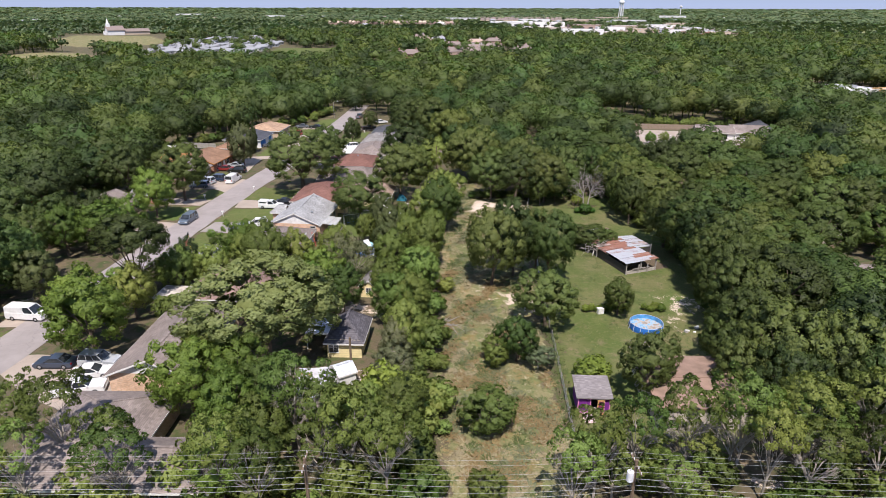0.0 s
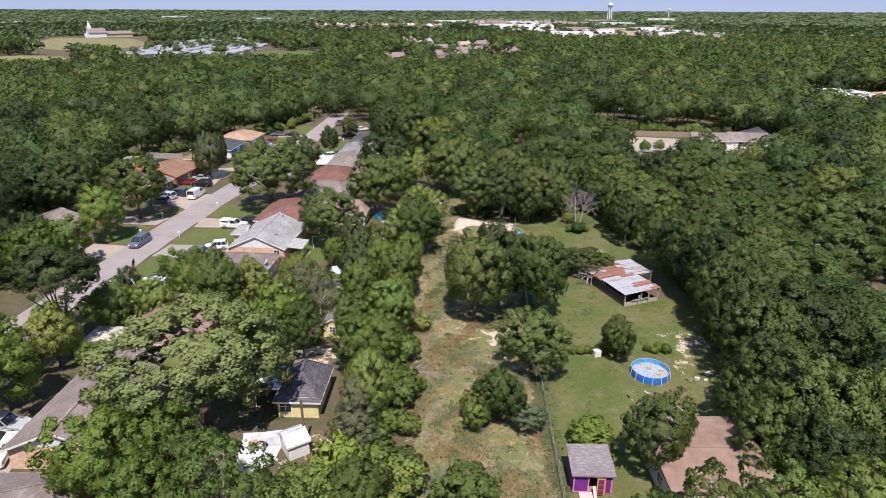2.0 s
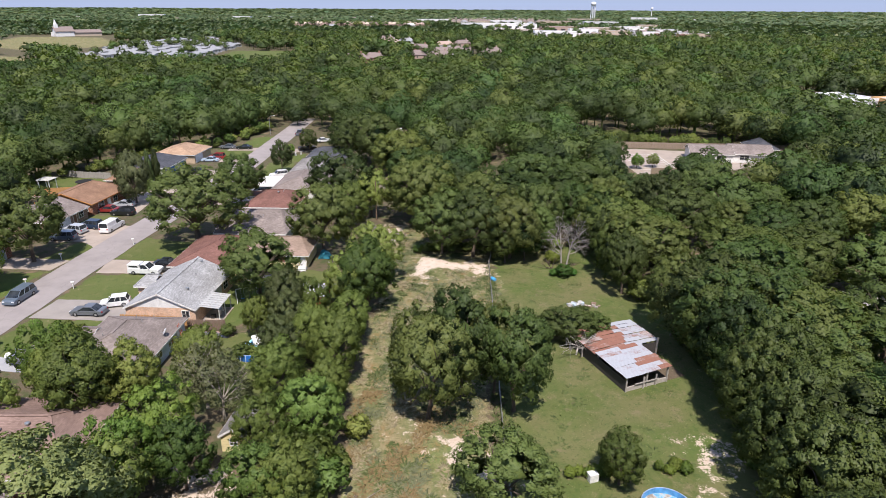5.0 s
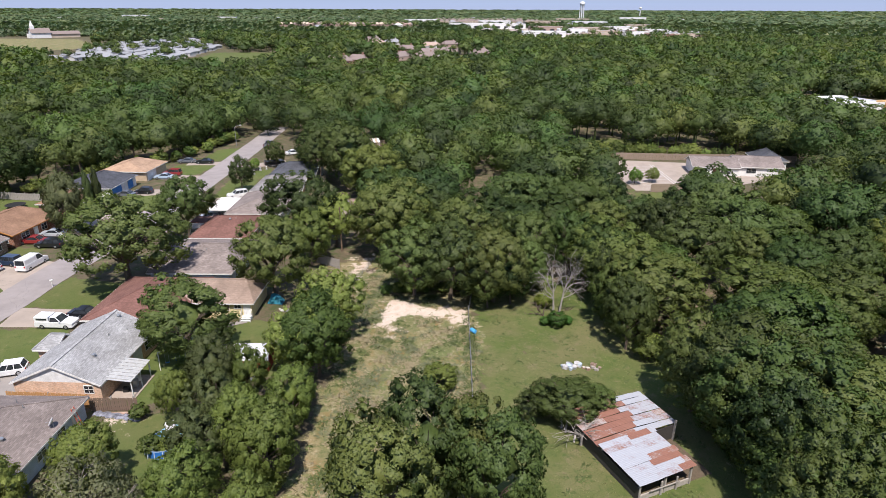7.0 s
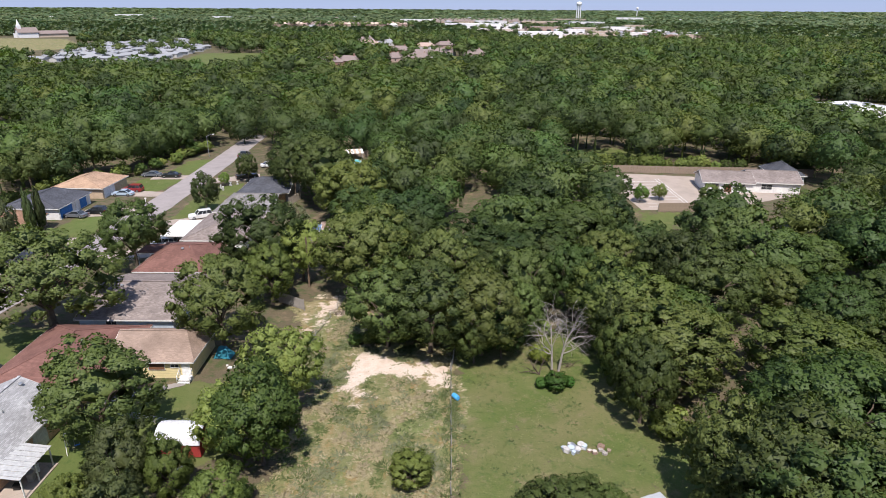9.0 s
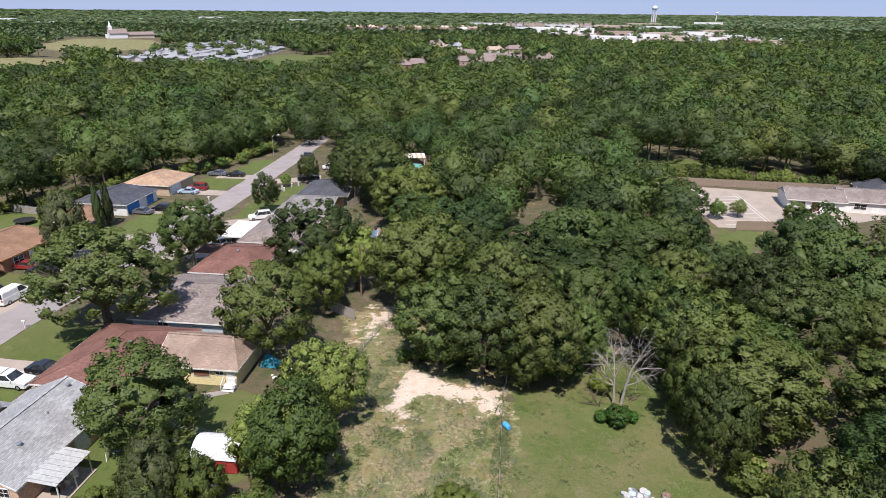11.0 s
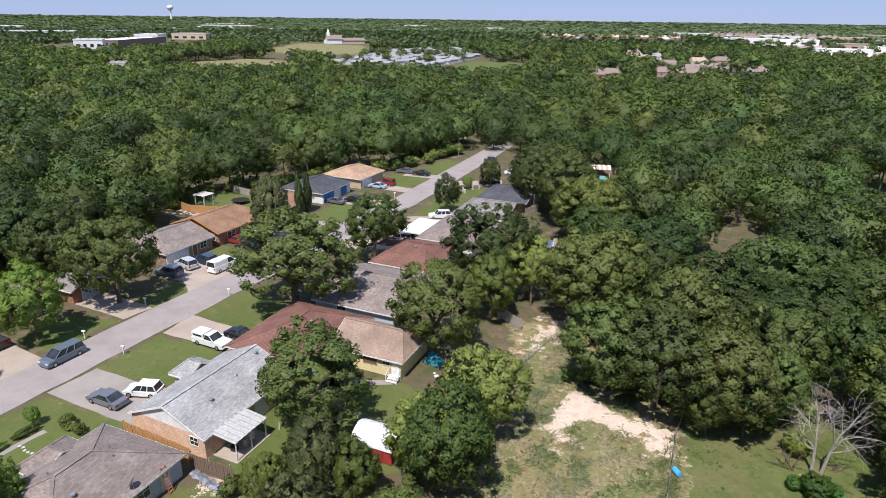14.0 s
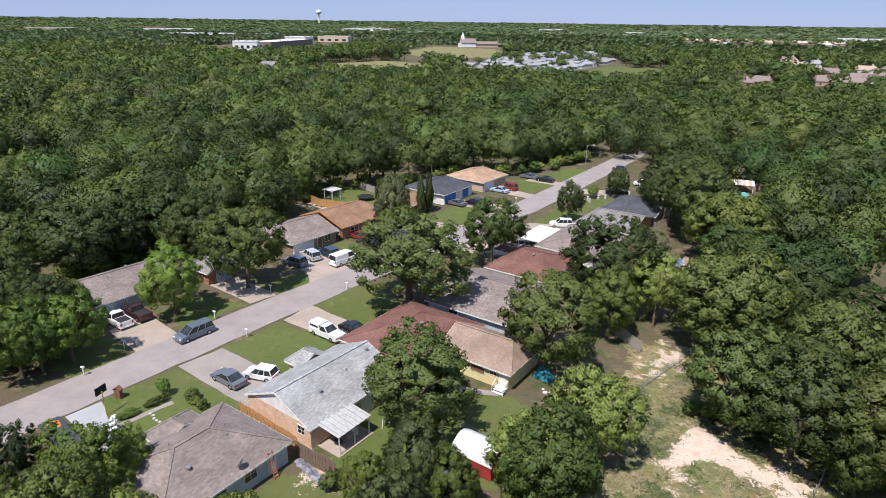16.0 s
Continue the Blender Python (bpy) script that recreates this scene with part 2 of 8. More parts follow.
    hay = mix(t, ramp(t, noise_tex(t, v, 1.1, 6, 0.8), [(0.54, (0, 0, 0)), (0.64, (0.85, 0.85, 0.85))]), hay, (0.36, 0.31, 0.205))
    sand = mix(t, fine, (0.50, 0.40, 0.325), (0.74, 0.635, 0.55))
    sand = mix(t, ramp(t, mid_, [(0.4, (0, 0, 0)), (0.7, (0.5, 0.5, 0.5))]), sand, (0.30, 0.20, 0.12))
    wob = calc(t, "ADD", calc(t, "MULTIPLY", calc(t, "SUBTRACT", mid_, 0.5), 2.1), calc(t, "MULTIPLY", calc(t, "SUBTRACT", fine, 0.5), 0.9))

    def mask(weight):
        return ramp(t, calc(t, "ADD", weight, wob), [(0.44, (0, 0, 0)), (0.56, (1, 1, 1))])
    c = mix(t, mask(sep.outputs[0]), litter, grass)
    c = mix(t, mask(sep.outputs[1]), c, hay)
    c = mix(t, mask(sep.outputs[2]), c, sand)
    t.links.new(c, b.inputs["Base Color"])
    bump(t, b, calc(t, "ADD", fine, mid_), 0.8, 0.12)
    return m


def paving(name, col, crack=0.5):
    m, t, b = material(name, 0.9, 0, 0.2)
    v = coords(t)
    n1, n2 = noise_tex(t, v, 0.25, 5, 0.65), noise_tex(t, v, 14, 2)
    c = ramp(t, n1, [(0.3, tuple(x * 0.80 for x in col)), (0.55, col), (0.75, tuple(min(1, x * 1.12) for x in col))])
    c = mix(t, calc(t, "MULTIPLY", n2, 0.35), c, tuple(x * 0.7 for x in col))
    vo = node(t, "ShaderNodeTexVoronoi", Scale=0.22)
    vo.feature = "DISTANCE_TO_EDGE"
    wv = t.nodes.new("ShaderNodeVectorMath")
    t.links.new(v, wv.inputs[0])
    nz = node(t, "ShaderNodeTexNoise", Scale=0.6, Detail=4.0)
    t.links.new(v, nz.inputs["Vector"])
    t.links.new(nz.outputs["Color"], wv.inputs[1])
    t.links.new(wv.outputs[0], vo.inputs["Vector"])
    line = ramp(t, vo.outputs["Distance"], [(0.0, (1, 1, 1)), (0.006, (0, 0, 0))])
    c = mix(t, calc(t, "MULTIPLY", line, crack), c, tuple(x * 0.45 for x in col))
    t.links.new(c, b.inputs["Base Color"])
    bump(t, b, n2, 0.25, 0.01)
    return m


def rusty_tin(name, zinc=(0.37, 0.38, 0.41), rust=(0.20, 0.095, 0.065), amount=0.5):
    m, t, b = material(name, 0.5, 0.0, 0.5)
    v = coords(t)
    info = t.nodes.new("ShaderNodeObjectInfo")
    n1, n2 = noise_tex(t, v, 0.9, 6, 0.7), noise_tex(t, coords(t, (1, 6, 1)), 2.5, 4)
    f = calc(t, "ADD", calc(t, "MULTIPLY", n1, 0.6), calc(t, "MULTIPLY", n2, 0.4))
    f = calc(t, "ADD", f, calc(t, "MULTIPLY", calc(t, "SUBTRACT", info.outputs["Random"], 0.5), 0.22))
    k = ramp(t, f, [(amount - 0.07, (0, 0, 0)), (amount + 0.07, (1, 1, 1))])
    z = mix(t, n2, tuple(c * 0.75 for c in zinc), tuple(min(1, c * 1.15) for c in zinc))
    r = mix(t, n1, tuple(c * 0.7 for c in rust), tuple(c * 1.5 for c in rust))
    t.links.new(mix(t, k, z, r), b.inputs["Base Color"])
    t.links.new(calc(t, "ADD", calc(t, "MULTIPLY", k, 0.35), 0.5), b.inputs["Roughness"])
    return m


def glass_material():
    m, t, b = material("window_glass", 0.06, 0, 0.6)
    v = coords(t)
    t.links.new(ramp(t, noise_tex(t, v, 0.9), [(0.3, (0.012, 0.016, 0.02)), (0.7, (0.05, 0.055, 0.06))]), b.inputs["Base Color"])
    return m


GROUND = ground_material()
GLASS = glass_material()
STREET = paving("worn_concrete_street", (0.295, 0.262, 0.25), 0.4)
CONCRETE = paving("pale_concrete", (0.36, 0.30, 0.25), 0.6)
SMOOTH = paving("smooth_grey_concrete", (0.36, 0.36, 0.37), 0.2)
LOT = paving("lot_asphalt", (0.36, 0.30, 0.25), 0.5)
GRAVEL = paving("gravel_drive", (0.29, 0.26, 0.235), 0.1)
WHITE = plain("white_paint", (0.74, 0.73, 0.70), 0.6)
TRIM = plain("off_white_trim", (0.74, 0.72, 0.68), 0.6)
METAL = plain("grey_metal", (0.45, 0.46, 0.47), 0.4, 0.7)
BLACK = plain("black_rubber", (0.02, 0.02, 0.02), 0.85)
DARK = plain("dark_interior", (0.03, 0.028, 0.026), 0.9)
WOOD = siding("weathered_wood", (0.30, 0.23, 0.17), 0.16, True)
GREY_BOARD = siding("grey_boards", (0.36, 0.33, 0.30), 0.15, True)
FENCE_WOOD = siding("orange_cedar", (0.50, 0.27, 0.11), 0.14, True)

# ---- building blocks ----
class Geo:
    """Collects corners and faces of one mesh."""
    def __init__(self):
        self.v, self.f = [], []

    def poly(self, *pts):
        n = len(self.v)
        self.v += [tuple(p) for p in pts]
        self.f.append(tuple(range(n, n + len(pts))))
        return self

    def box(self, x0, x1, y0, y1, z0, z1):
        n = len(self.v)
        self.v += [(x0, y0, z0), (x1, y0, z0), (x1, y1, z0), (x0, y1, z0), (x0, y0, z1), (x1, y0, z1), (x1, y1, z1), (x0, y1, z1)]
        self.f += [tuple(n + i for i in q) for q in ((3, 2, 1, 0), (4, 5, 6, 7), (0, 1, 5, 4), (1, 2, 6, 5), (2, 3, 7, 6), (3, 0, 4, 7))]
        return self

    def prism(self, outline, z0, z1):
        """Outline counter-clockwise in x, y, raised from z0 to z1."""
        n, k = len(self.v), len(outline)
        self.v += [(x, y, z0) for x, y in outline] + [(x, y, z1) for x, y in outline]
        self.f += [tuple(range(n + k - 1, n - 1, -1)), tuple(range(n + k, n + 2 * k))]
        self.f += [(n + i, n + (i + 1) % k, n + k + (i + 1) % k, n + k + i) for i in range(k)]
        return self

    def slab(self, quad, thick):
        """A sloping slab: the upper face's corners, thickened downwards."""
        n, k = len(self.v), len(quad)
        self.v += [tuple(p) for p in quad] + [(p[0], p[1], p[2] - thick) for p in quad]
        self.f += [tuple(range(n, n + k)), tuple(range(n + 2 * k - 1, n + k - 1, -1))]
        self.f += [(n + (i + 1) % k, n + i, n + k + i, n + k + (i + 1) % k) for i in range(k)]
        return self

    def tube(self, pts, radii, sides=6, caps=True):
        pts = [Vector(p) for p in pts]
        n0 = len(self.v)
        for i, p in enumerate(pts):
            d = (pts[min(i + 1, len(pts) - 1)] - pts[max(i - 1, 0)]).normalized()
            a = d.orthogonal().normalized() if abs(d.z) < 0.95 else Vector((1, 0, 0))
            a = (a - d * a.dot(d)).normalized()
            b = d.cross(a)
            for j in range(sides):
                w = 2 * math.pi * j / sides
                self.v.append(tuple(p + (a * math.cos(w) + b * math.sin(w)) * radii[i]))
        for i in range(len(pts) - 1):
            for j in range(sides):
                p, q = n0 + i * sides + j, n0 + i * sides + (j + 1) % sides
                self.f.append((p, q, q + sides, p + sides))
        if caps:
            self.f.append(tuple(n0 + j for j in reversed(range(sides))))
            self.f.append(tuple(n0 + (len(pts) - 1) * sides + j for j in range(sides)))
        return self

    def lathe(self, profile, sides=16, centre=(0, 0, 0)):
        n0, k = len(self.v), len(profile)
        cx, cy, cz = centre
        for r, z in profile:
            for j in range(sides):
                w = 2 * math.pi * j / sides
                self.v.append((cx + r * math.cos(w), cy + r * math.sin(w), cz + z))
        for i in range(k - 1):
            for j in range(sides):
                p, q = n0 + i * sides + j, n0 + i * sides + (j + 1) % sides
                self.f.append((p, q, q + sides, p + sides))
        return self

    def mesh(self, name, mat, bevel=0.0, smooth=False):
        me = bpy.data.meshes.new(name)
        me.from_pydata(self.v, [], self.f)
        if bevel:
            bm = bmesh.new()
            bm.from_mesh(me)
            bmesh.ops.remove_doubles(bm, verts=bm.verts, dist=0.0005)
            sharp = [e for e in bm.edges if len(e.link_faces) == 2 and e.calc_face_angle(0) > 0.5]
            bmesh.ops.bevel(bm, geom=sharp, offset=bevel, segments=2, affect="EDGES", profile=0.6, clamp_overlap=True)
            bm.to_mesh(me)
            bm.free()
        if smooth:
            me.shade_smooth()
        me.materials.append(mat)
        me.update()
        return me


def part(name, geo, mat, parent, label="", bevel=0.0, smooth=False):
    """One mesh object under a thing or under a part."""
    me = geo if isinstance(geo, bpy.types.Mesh) else geo.mesh(name, mat, bevel, smooth)
    ob = new(name, me)
    ob.parent = parent
    if label:
        tagged(ob, label)
    return ob


def thing(name, label, category, m, group="", kind=""):
    ob = new(name)
    ob.matrix_world = m
    ob.empty_display_size = 0.3
    return tagged(ob, label, category, group, kind)


def solo(name, geo, mat, label, category, m=None, group="", kind="", bevel=0.0, smooth=False):
    """A thing that is one plain mesh."""
    ob = new(name, geo.mesh(name, mat, bevel, smooth))
    if m is not None:
        ob.matrix_world = m
    return tagged(ob, label, category, group, kind)


def np_mesh(name, verts, faces, mat, tint=None, normals=None):
    """A mesh straight from arrays; all faces have the same number of corners."""
    me = bpy.data.meshes.new(name)
    k = faces.shape[1]
    me.vertices.add(len(verts))
    me.vertices.foreach_set("co", verts.astype(np.float32).ravel())
    me.loops.add(faces.size)
    me.loops.foreach_set("vertex_index", faces.astype(np.int32).ravel())
    me.polygons.add(len(faces))
    me.polygons.foreach_set("loop_start", np.arange(0, faces.size, k, dtype=np.int32))
    if tint is not None:
        me.attributes.new("tint", "FLOAT", "FACE").data.foreach_set("value", tint.astype(np.float32))
    me.materials.append(mat)
    me.update(calc_edges=True)
    me.validate()
    if normals is not None:
        free = me.attributes.new("custom_normal", "FLOAT_VECTOR", "CORNER")
        free.data.foreach_set("vector", normals.astype(np.float32).ravel())
    return me


def inside(poly, x, y):
    """Whether points lie in a polygon (arrays)."""
    hit = np.zeros(np.shape(x), bool)
    for (x0, y0), (x1, y1) in zip(poly, poly[1:] + poly[:1]):
        cross = ((y0 > y) != (y1 > y)) & (x < (x1 - x0) * (y - y0) / (y1 - y0 + 1e-12) + x0)
        hit ^= cross
    return hit


def edge_distance(poly, x, y):
    best = np.full(np.shape(x), 1e9)
    for (x0, y0), (x1, y1) in zip(poly, poly[1:] + poly[:1]):
        dx, dy = x1 - x0, y1 - y0
        k = np.clip(((x - x0) * dx + (y - y0) * dy) / (dx * dx + dy * dy + 1e-9), 0, 1)
        best = np.minimum(best, np.hypot(x - x0 - k * dx, y - y0 - k * dy))
    return best


def soft_inside(poly, x, y, fade):
    """1 well inside, 0.5 on the edge, 0 well outside."""
    d = edge_distance(poly, x, y)
    return np.clip(0.5 + np.where(inside(poly, x, y), d, -d) / (2 * fade), 0, 1)

# ---- ground: one sheet to the horizon ----
MEADOW = [(-7, 30), (-6.5, 60), (-6, 90), (-4, 108), (-1, 122), (-4, 134), (-6, 146), (4, 148), (5, 137), (15, 135), (15.5, 118), (13, 108), (12, 100), (9, 92), (7, 70), (6, 62), (5.5, 48), (6, 30)]
YARD_EAST = [(7.5, 58), (9.5, 75), (10, 90), (13, 101), (14.5, 120), (16, 133), (24, 136), (35, 133), (36, 112), (42, 110), (42, 102), (38, 97), (38, 84), (34, 72), (32, 46), (22, 44), (7, 46)]
LAWNS = [
    [(-52.2, 117), (-50.6, 126.6), (-40.5, 126), (-38.5, 116.5)], [(-50.3, 133.2), (-48.6, 144), (-37, 140), (-37, 130.5)],
    [(-54.5, 102.5), (-52.6, 111), (-40, 109.5), (-40, 97), (-45, 97)], [(-58, 177.5), (-57, 191), (-47.6, 192.5), (-49.6, 179)],
    [(-56, 210), (-54, 223), (-43, 221), (-46.8, 207.5)], [(-62.8, 134), (-57.2, 131.8), (-55.4, 140.5), (-60, 142)],
    [(-28.5, 121), (-15, 126), (-9, 124), (-9, 112), (-26, 106)], [(-29, 88), (-29, 104), (-16, 105), (-13, 96), (-16, 88)],
    [(-67, 152), (-60, 152), (-59, 158), (-66, 159)], [(-50, 226), (-40, 226), (-36, 246), (-48, 242)], [(-64, 62), (-75, 62), (-75, 72), (-66, 71)],
    [(-36.8, 186), (-36, 205), (-29, 205), (-28, 186)], [(-68, 120), (-60.5, 118.5), (-59, 128), (-67, 128)], [(-69, 104), (-61.5, 103), (-60.5, 110.5), (-67, 112)],
    [(-90, 176), (-72, 176), (-72, 192), (-90, 192)], [(58, 160), (72, 182), (64, 186), (55, 165)], [(60, 225), (100, 240), (80, 250), (58, 246)],
    [(-95, 118), (-84, 122), (-84, 132), (-95, 130)], [(-33, 213), (-27, 216), (-27, 205), (-31, 205)],
]
BARE = [
    [(3.3, 130.6), (2.0, 125.2), (1.6, 123.4), (4.4, 119.6), (5.0, 121.3), (4.4, 123.4), (6.6, 125.4), (11.5, 123.8), (13.6, 120.6), (14.9, 122), (14.9, 126.4), (9, 128.2), (6.4, 130)],
    [(-5.4, 136.3), (-3.5, 146), (-2, 150), (2.4, 149), (2, 142), (0, 138)], [(5.0, 77), (8.5, 79), (9.4, 74), (6.4, 72)], [(1.6, 80.8), (4.5, 82.2), (6.6, 80.5), (5.6, 77), (3.6, 76), (2.2, 78)], [(3.4, 75), (5.2, 74.4), (7, 71), (5.4, 70.4), (4, 72.4)], [(-2.6, 80.8), (-1, 84.4), (1.4, 83.6), (0.4, 80.8)],
    [(27.2, 79.8), (34, 78.4), (33.6, 73.6), (29.6, 74.2), (27.2, 67), (25.8, 69), (27.6, 75)], [(-22.8, 71), (-15.5, 71), (-16, 79), (-22.8, 79)], [(22, 61), (25, 61.5), (25, 64), (22, 63.4)],
    [(-25, 53), (-21, 53), (-20, 60), (-25, 60)], [(-21, 60.5), (-14.5, 60.5), (-14, 57), (-18, 56)], [(21, 37.5), (25, 37), (26, 39.5), (22, 40.5)], [(32, 38), (36, 38), (36, 40), (33, 40.5)],
    [(-24, 104.5), (-28, 105.5), (-28, 103), (-22.5, 102)],
    [(-95, 122), (-88, 124), (-88, 130), (-95, 130)], [(-88, 171), (-76, 172), (-76, 176), (-88, 176)], [(57, 98), (66, 98), (66, 104), (57, 104)], [(66, 182), (80, 180), (80, 184), (68, 185)],
]
FAR_LAWNS = [[(-150, 540), (-160, 700), (-98, 700), (-82, 585), (-78, 545)], [(54, 598), (92, 600), (98, 655), (62, 655)]]
FAR_HAY = [[(-372, 500), (-392, 560), (-374, 634), (-324, 614), (-262, 534), (-300, 490)], [(-374, 712), (-316, 758), (-330, 840), (-410, 985), (-530, 1010), (-470, 800)], [(-700, 560), (-660, 560), (-660, 600), (-700, 600)]]
FAR_BARE = [[(-285, 500), (-262, 489), (-250, 520), (-280, 530)], [(24, 181), (32, 181), (33, 188), (23, 188)]]


def rise(x, y):
    """Height of the land: level near by, raised far off to fit the horizon in the camera's view."""
    k = np.clip((np.hypot(x, np.subtract(y, 62)) - 2300) / 2700, 0, 1)
    return 24 * k * k * (3 - 2 * k)


def ground():
    step, x0, x1, y0, y1 = 0.7, -100, 40, 26, 262
    nx, ny = int((x1 - x0) / step), int((y1 - y0) / step)
    gx, gy = np.meshgrid(np.linspace(x0, x1, nx + 1), np.linspace(y0, y1, ny + 1))
    px, py = gx.ravel(), gy.ravel()
    lawn, hay, bare = np.zeros(px.size), np.zeros(px.size), np.zeros(px.size)
    for p in LAWNS:
        lawn = np.maximum(lawn, soft_inside(p, px, py, 0.8))
    lawn = np.maximum(lawn, soft_inside(YARD_EAST, px, py, 2.0) * 0.92)
    hay = np.maximum(hay, soft_inside(MEADOW, px, py, 2.0) * 1.25)
    for p in BARE:
        bare = np.maximum(bare, soft_inside(p, px, py, 2.2) * (0.86 if p is BARE[0] else 0.54))
    idx = np.arange(px.size).reshape(ny + 1, nx + 1)
    quads = np.stack([idx[:-1, :-1], idx[:-1, 1:], idx[1:, 1:], idx[1:, :-1]], -1).reshape(-1, 4)
    verts = [np.stack([px, py, np.zeros(px.size)], 1)]
    faces, cover = [quads], [np.stack([lawn, hay, bare, 1 - soft_inside(YARD_EAST, px, py, 3.0) * np.clip((98 - py) / 26, 0.78, 1)], 1)]      # the last one: watered lawn
    n = px.size

    def sheet(ax, bx, ay, by, s):
        nonlocal n
        kx, ky = max(1, int(round((bx - ax) / s))), max(1, int(round((by - ay) / s)))
        mx, my = np.meshgrid(np.linspace(ax, bx, kx + 1), np.linspace(ay, by, ky + 1))
        mx, my = mx.ravel(), my.ravel()
        w = np.zeros((3, mx.size))
        for k, group in enumerate((FAR_LAWNS + LAWNS, FAR_HAY, FAR_BARE)):
            for p in group:
                w[k] = np.maximum(w[k], soft_inside(p, mx, my, s * 0.6))
        i = np.arange(mx.size).reshape(ky + 1, kx + 1) + n
        verts.append(np.stack([mx, my, rise(mx, my)], 1))
        faces.append(np.stack([i[:-1, :-1], i[:-1, 1:], i[1:, 1:], i[1:, :-1]], -1).reshape(-1, 4))
        cover.append(np.stack([*w, np.ones(mx.size)], 1))
        n += mx.size
    sheet(x1, 240, y0, y1, 4)
    sheet(-800, x0, y0, y1, 10)
    sheet(240, 800, y0, y1, 20)
    sheet(-800, 800, y1, 1100, 9)
    sheet(-800, 800, -400, y0, 40)
    sheet(-6000, -800, -400, 1100, 200)
    sheet(800, 6000, -400, 1100, 200)
    sheet(-6000, 6000, 1100, 6000, 250)
    sheet(-6000, 6000, -3000, -400, 400)
    me = np_mesh("ground", np.concatenate(verts), np.concatenate(faces), GROUND)
    me.attributes.new("cover", "FLOAT_COLOR", "POINT").data.foreach_set("color", np.concatenate(cover).astype(np.float32).ravel())
    return tagged(new("ground", me), "flat ground of leaf litter, lawn, dry meadow and bare sand", "ground", kind="structure")


ground()

# ---- street, drives and pads ----
STREET_LINE = [(-68.5, 28), (-63.5, 64), (-59.8, 90), (-58.0, 103), (-56.8, 112), (-55.4, 122), (-53.6, 134), (-51.6, 146), (-46.5, 172), (-42.6, 197), (-39.6, 226), (-36.8, 255), (-35, 280)]


def ribbon(line, width, z, jitter=0.0):
    g, rnd, left, right = Geo(), random.Random(3), [], []
    pts = []
    for (ax, ay), (bx, by) in zip(line, line[1:]):
        k = max(1, int(math.hypot(bx - ax, by - ay) / 2.5))
        pts += [(ax + (bx - ax) * i / k, ay + (by - ay) * i / k) for i in range(k)]
    pts.append(line[-1])
    for i, (x, y) in enumerate(pts):
        a, b = pts[max(i - 1, 0)], pts[min(i + 1, len(pts) - 1)]
        l = math.hypot(b[0] - a[0], b[1] - a[1])
        nx, ny = -(b[1] - a[1]) / l, (b[0] - a[0]) / l
        wl, wr = width / 2 + rnd.uniform(-jitter, jitter), width / 2 + rnd.uniform(-jitter, jitter)
        left.append((x + nx * wl, y + ny * wl))
        right.append((x - nx * wr, y - ny * wr))
    for i in range(len(pts) - 1):
        g.slab([(*right[i], z), (*right[i + 1], z), (*left[i + 1], z), (*left[i], z)], z + 0.05)
    return g


solo("road", ribbon(STREET_LINE, 6.9, 0.05, 0.12), STREET, "worn pale concrete residential street with cracks", "road", kind="structure")


def pad(outline, mat, label, z=0.04, name="driveway"):
    rnd = random.Random(int(outline[0][0] * 7))
    pts = []
    for (ax, ay), (bx, by) in zip(outline, outline[1:] + outline[:1]):
        k = max(1, int(math.hypot(bx - ax, by - ay) / 1.5))
        pts += [(ax + (bx - ax) * i / k + rnd.uniform(-.12, .12), ay + (by - ay) * i / k + rnd.uniform(-.12, .12)) for i in range(k)]
    if sum(a[0] * b[1] - b[0] * a[1] for a, b in zip(pts, pts[1:] + pts[:1])) < 0:
        pts.reverse()
    return solo(name, Geo().prism(pts, -0.05, z), mat, label, "driveway", kind="structure")


pad([(-68.6, 112.7), (-60.2, 111.0), (-58.6, 116.6), (-69.5, 119)], CONCRETE, "pale cracked concrete driveway beside parked pickups")
pad([(-70, 130.5), (-58.6, 128.8), (-57.4, 133.0), (-62.8, 134.2), (-68, 135)], CONCRETE, "worn concrete driveway in front of a small garage")
pad([(-56, 139), (-59.5, 142.5), (-66, 143), (-66.5, 148), (-62, 153), (-57.5, 152.5), (-51.8, 150), (-52, 141)], CONCRETE, "wide pale gravel and concrete parking apron")
pad([(-50.5, 127.2), (-50.7, 133), (-39, 131), (-36.5, 127.5), (-40, 125.8)], CONCRETE, "concrete driveway with a white pickup on it")
pad([(-53.0, 111.4), (-52.0, 117.2), (-42, 116.2), (-38.6, 113), (-39, 109.6), (-43.2, 109.9)], GRAVEL, "grey gravel driveway with two cars on it")
pad([(-54.7, 98.6), (-54.1, 102.1), (-48.8, 99.9), (-45.4, 98.7), (-45.8, 96.7), (-48.5, 97.3)], SMOOTH, "smooth pale concrete driveway beside a hedge")
pad([(-48.8, 175.2), (-48.2, 178.6), (-59, 177.5), (-62, 174), (-60, 160), (-56, 159), (-55.5, 174)], CONCRETE, "white concrete driveway")
pad([(-46, 192.6), (-45.3, 197), (-57, 196.5), (-57, 190.8)], CONCRETE, "concrete driveway beside the blue house")
pad([(-43.8, 205.5), (-43.3, 209), (-54.5, 212), (-55, 206.6)], CONCRETE, "concrete driveway with small parked cars")
pad([(-42.3, 221.2), (-41.8, 225), (-52, 226), (-52, 221.6)], CONCRETE, "concrete driveway under oaks")
pad([(-60.6, 60.4), (-60.2, 65), (-46, 64.5), (-45.4, 55.8), (-49, 52.5), (-55, 56)], CONCRETE, "pinkish concrete driveway with four parked cars")
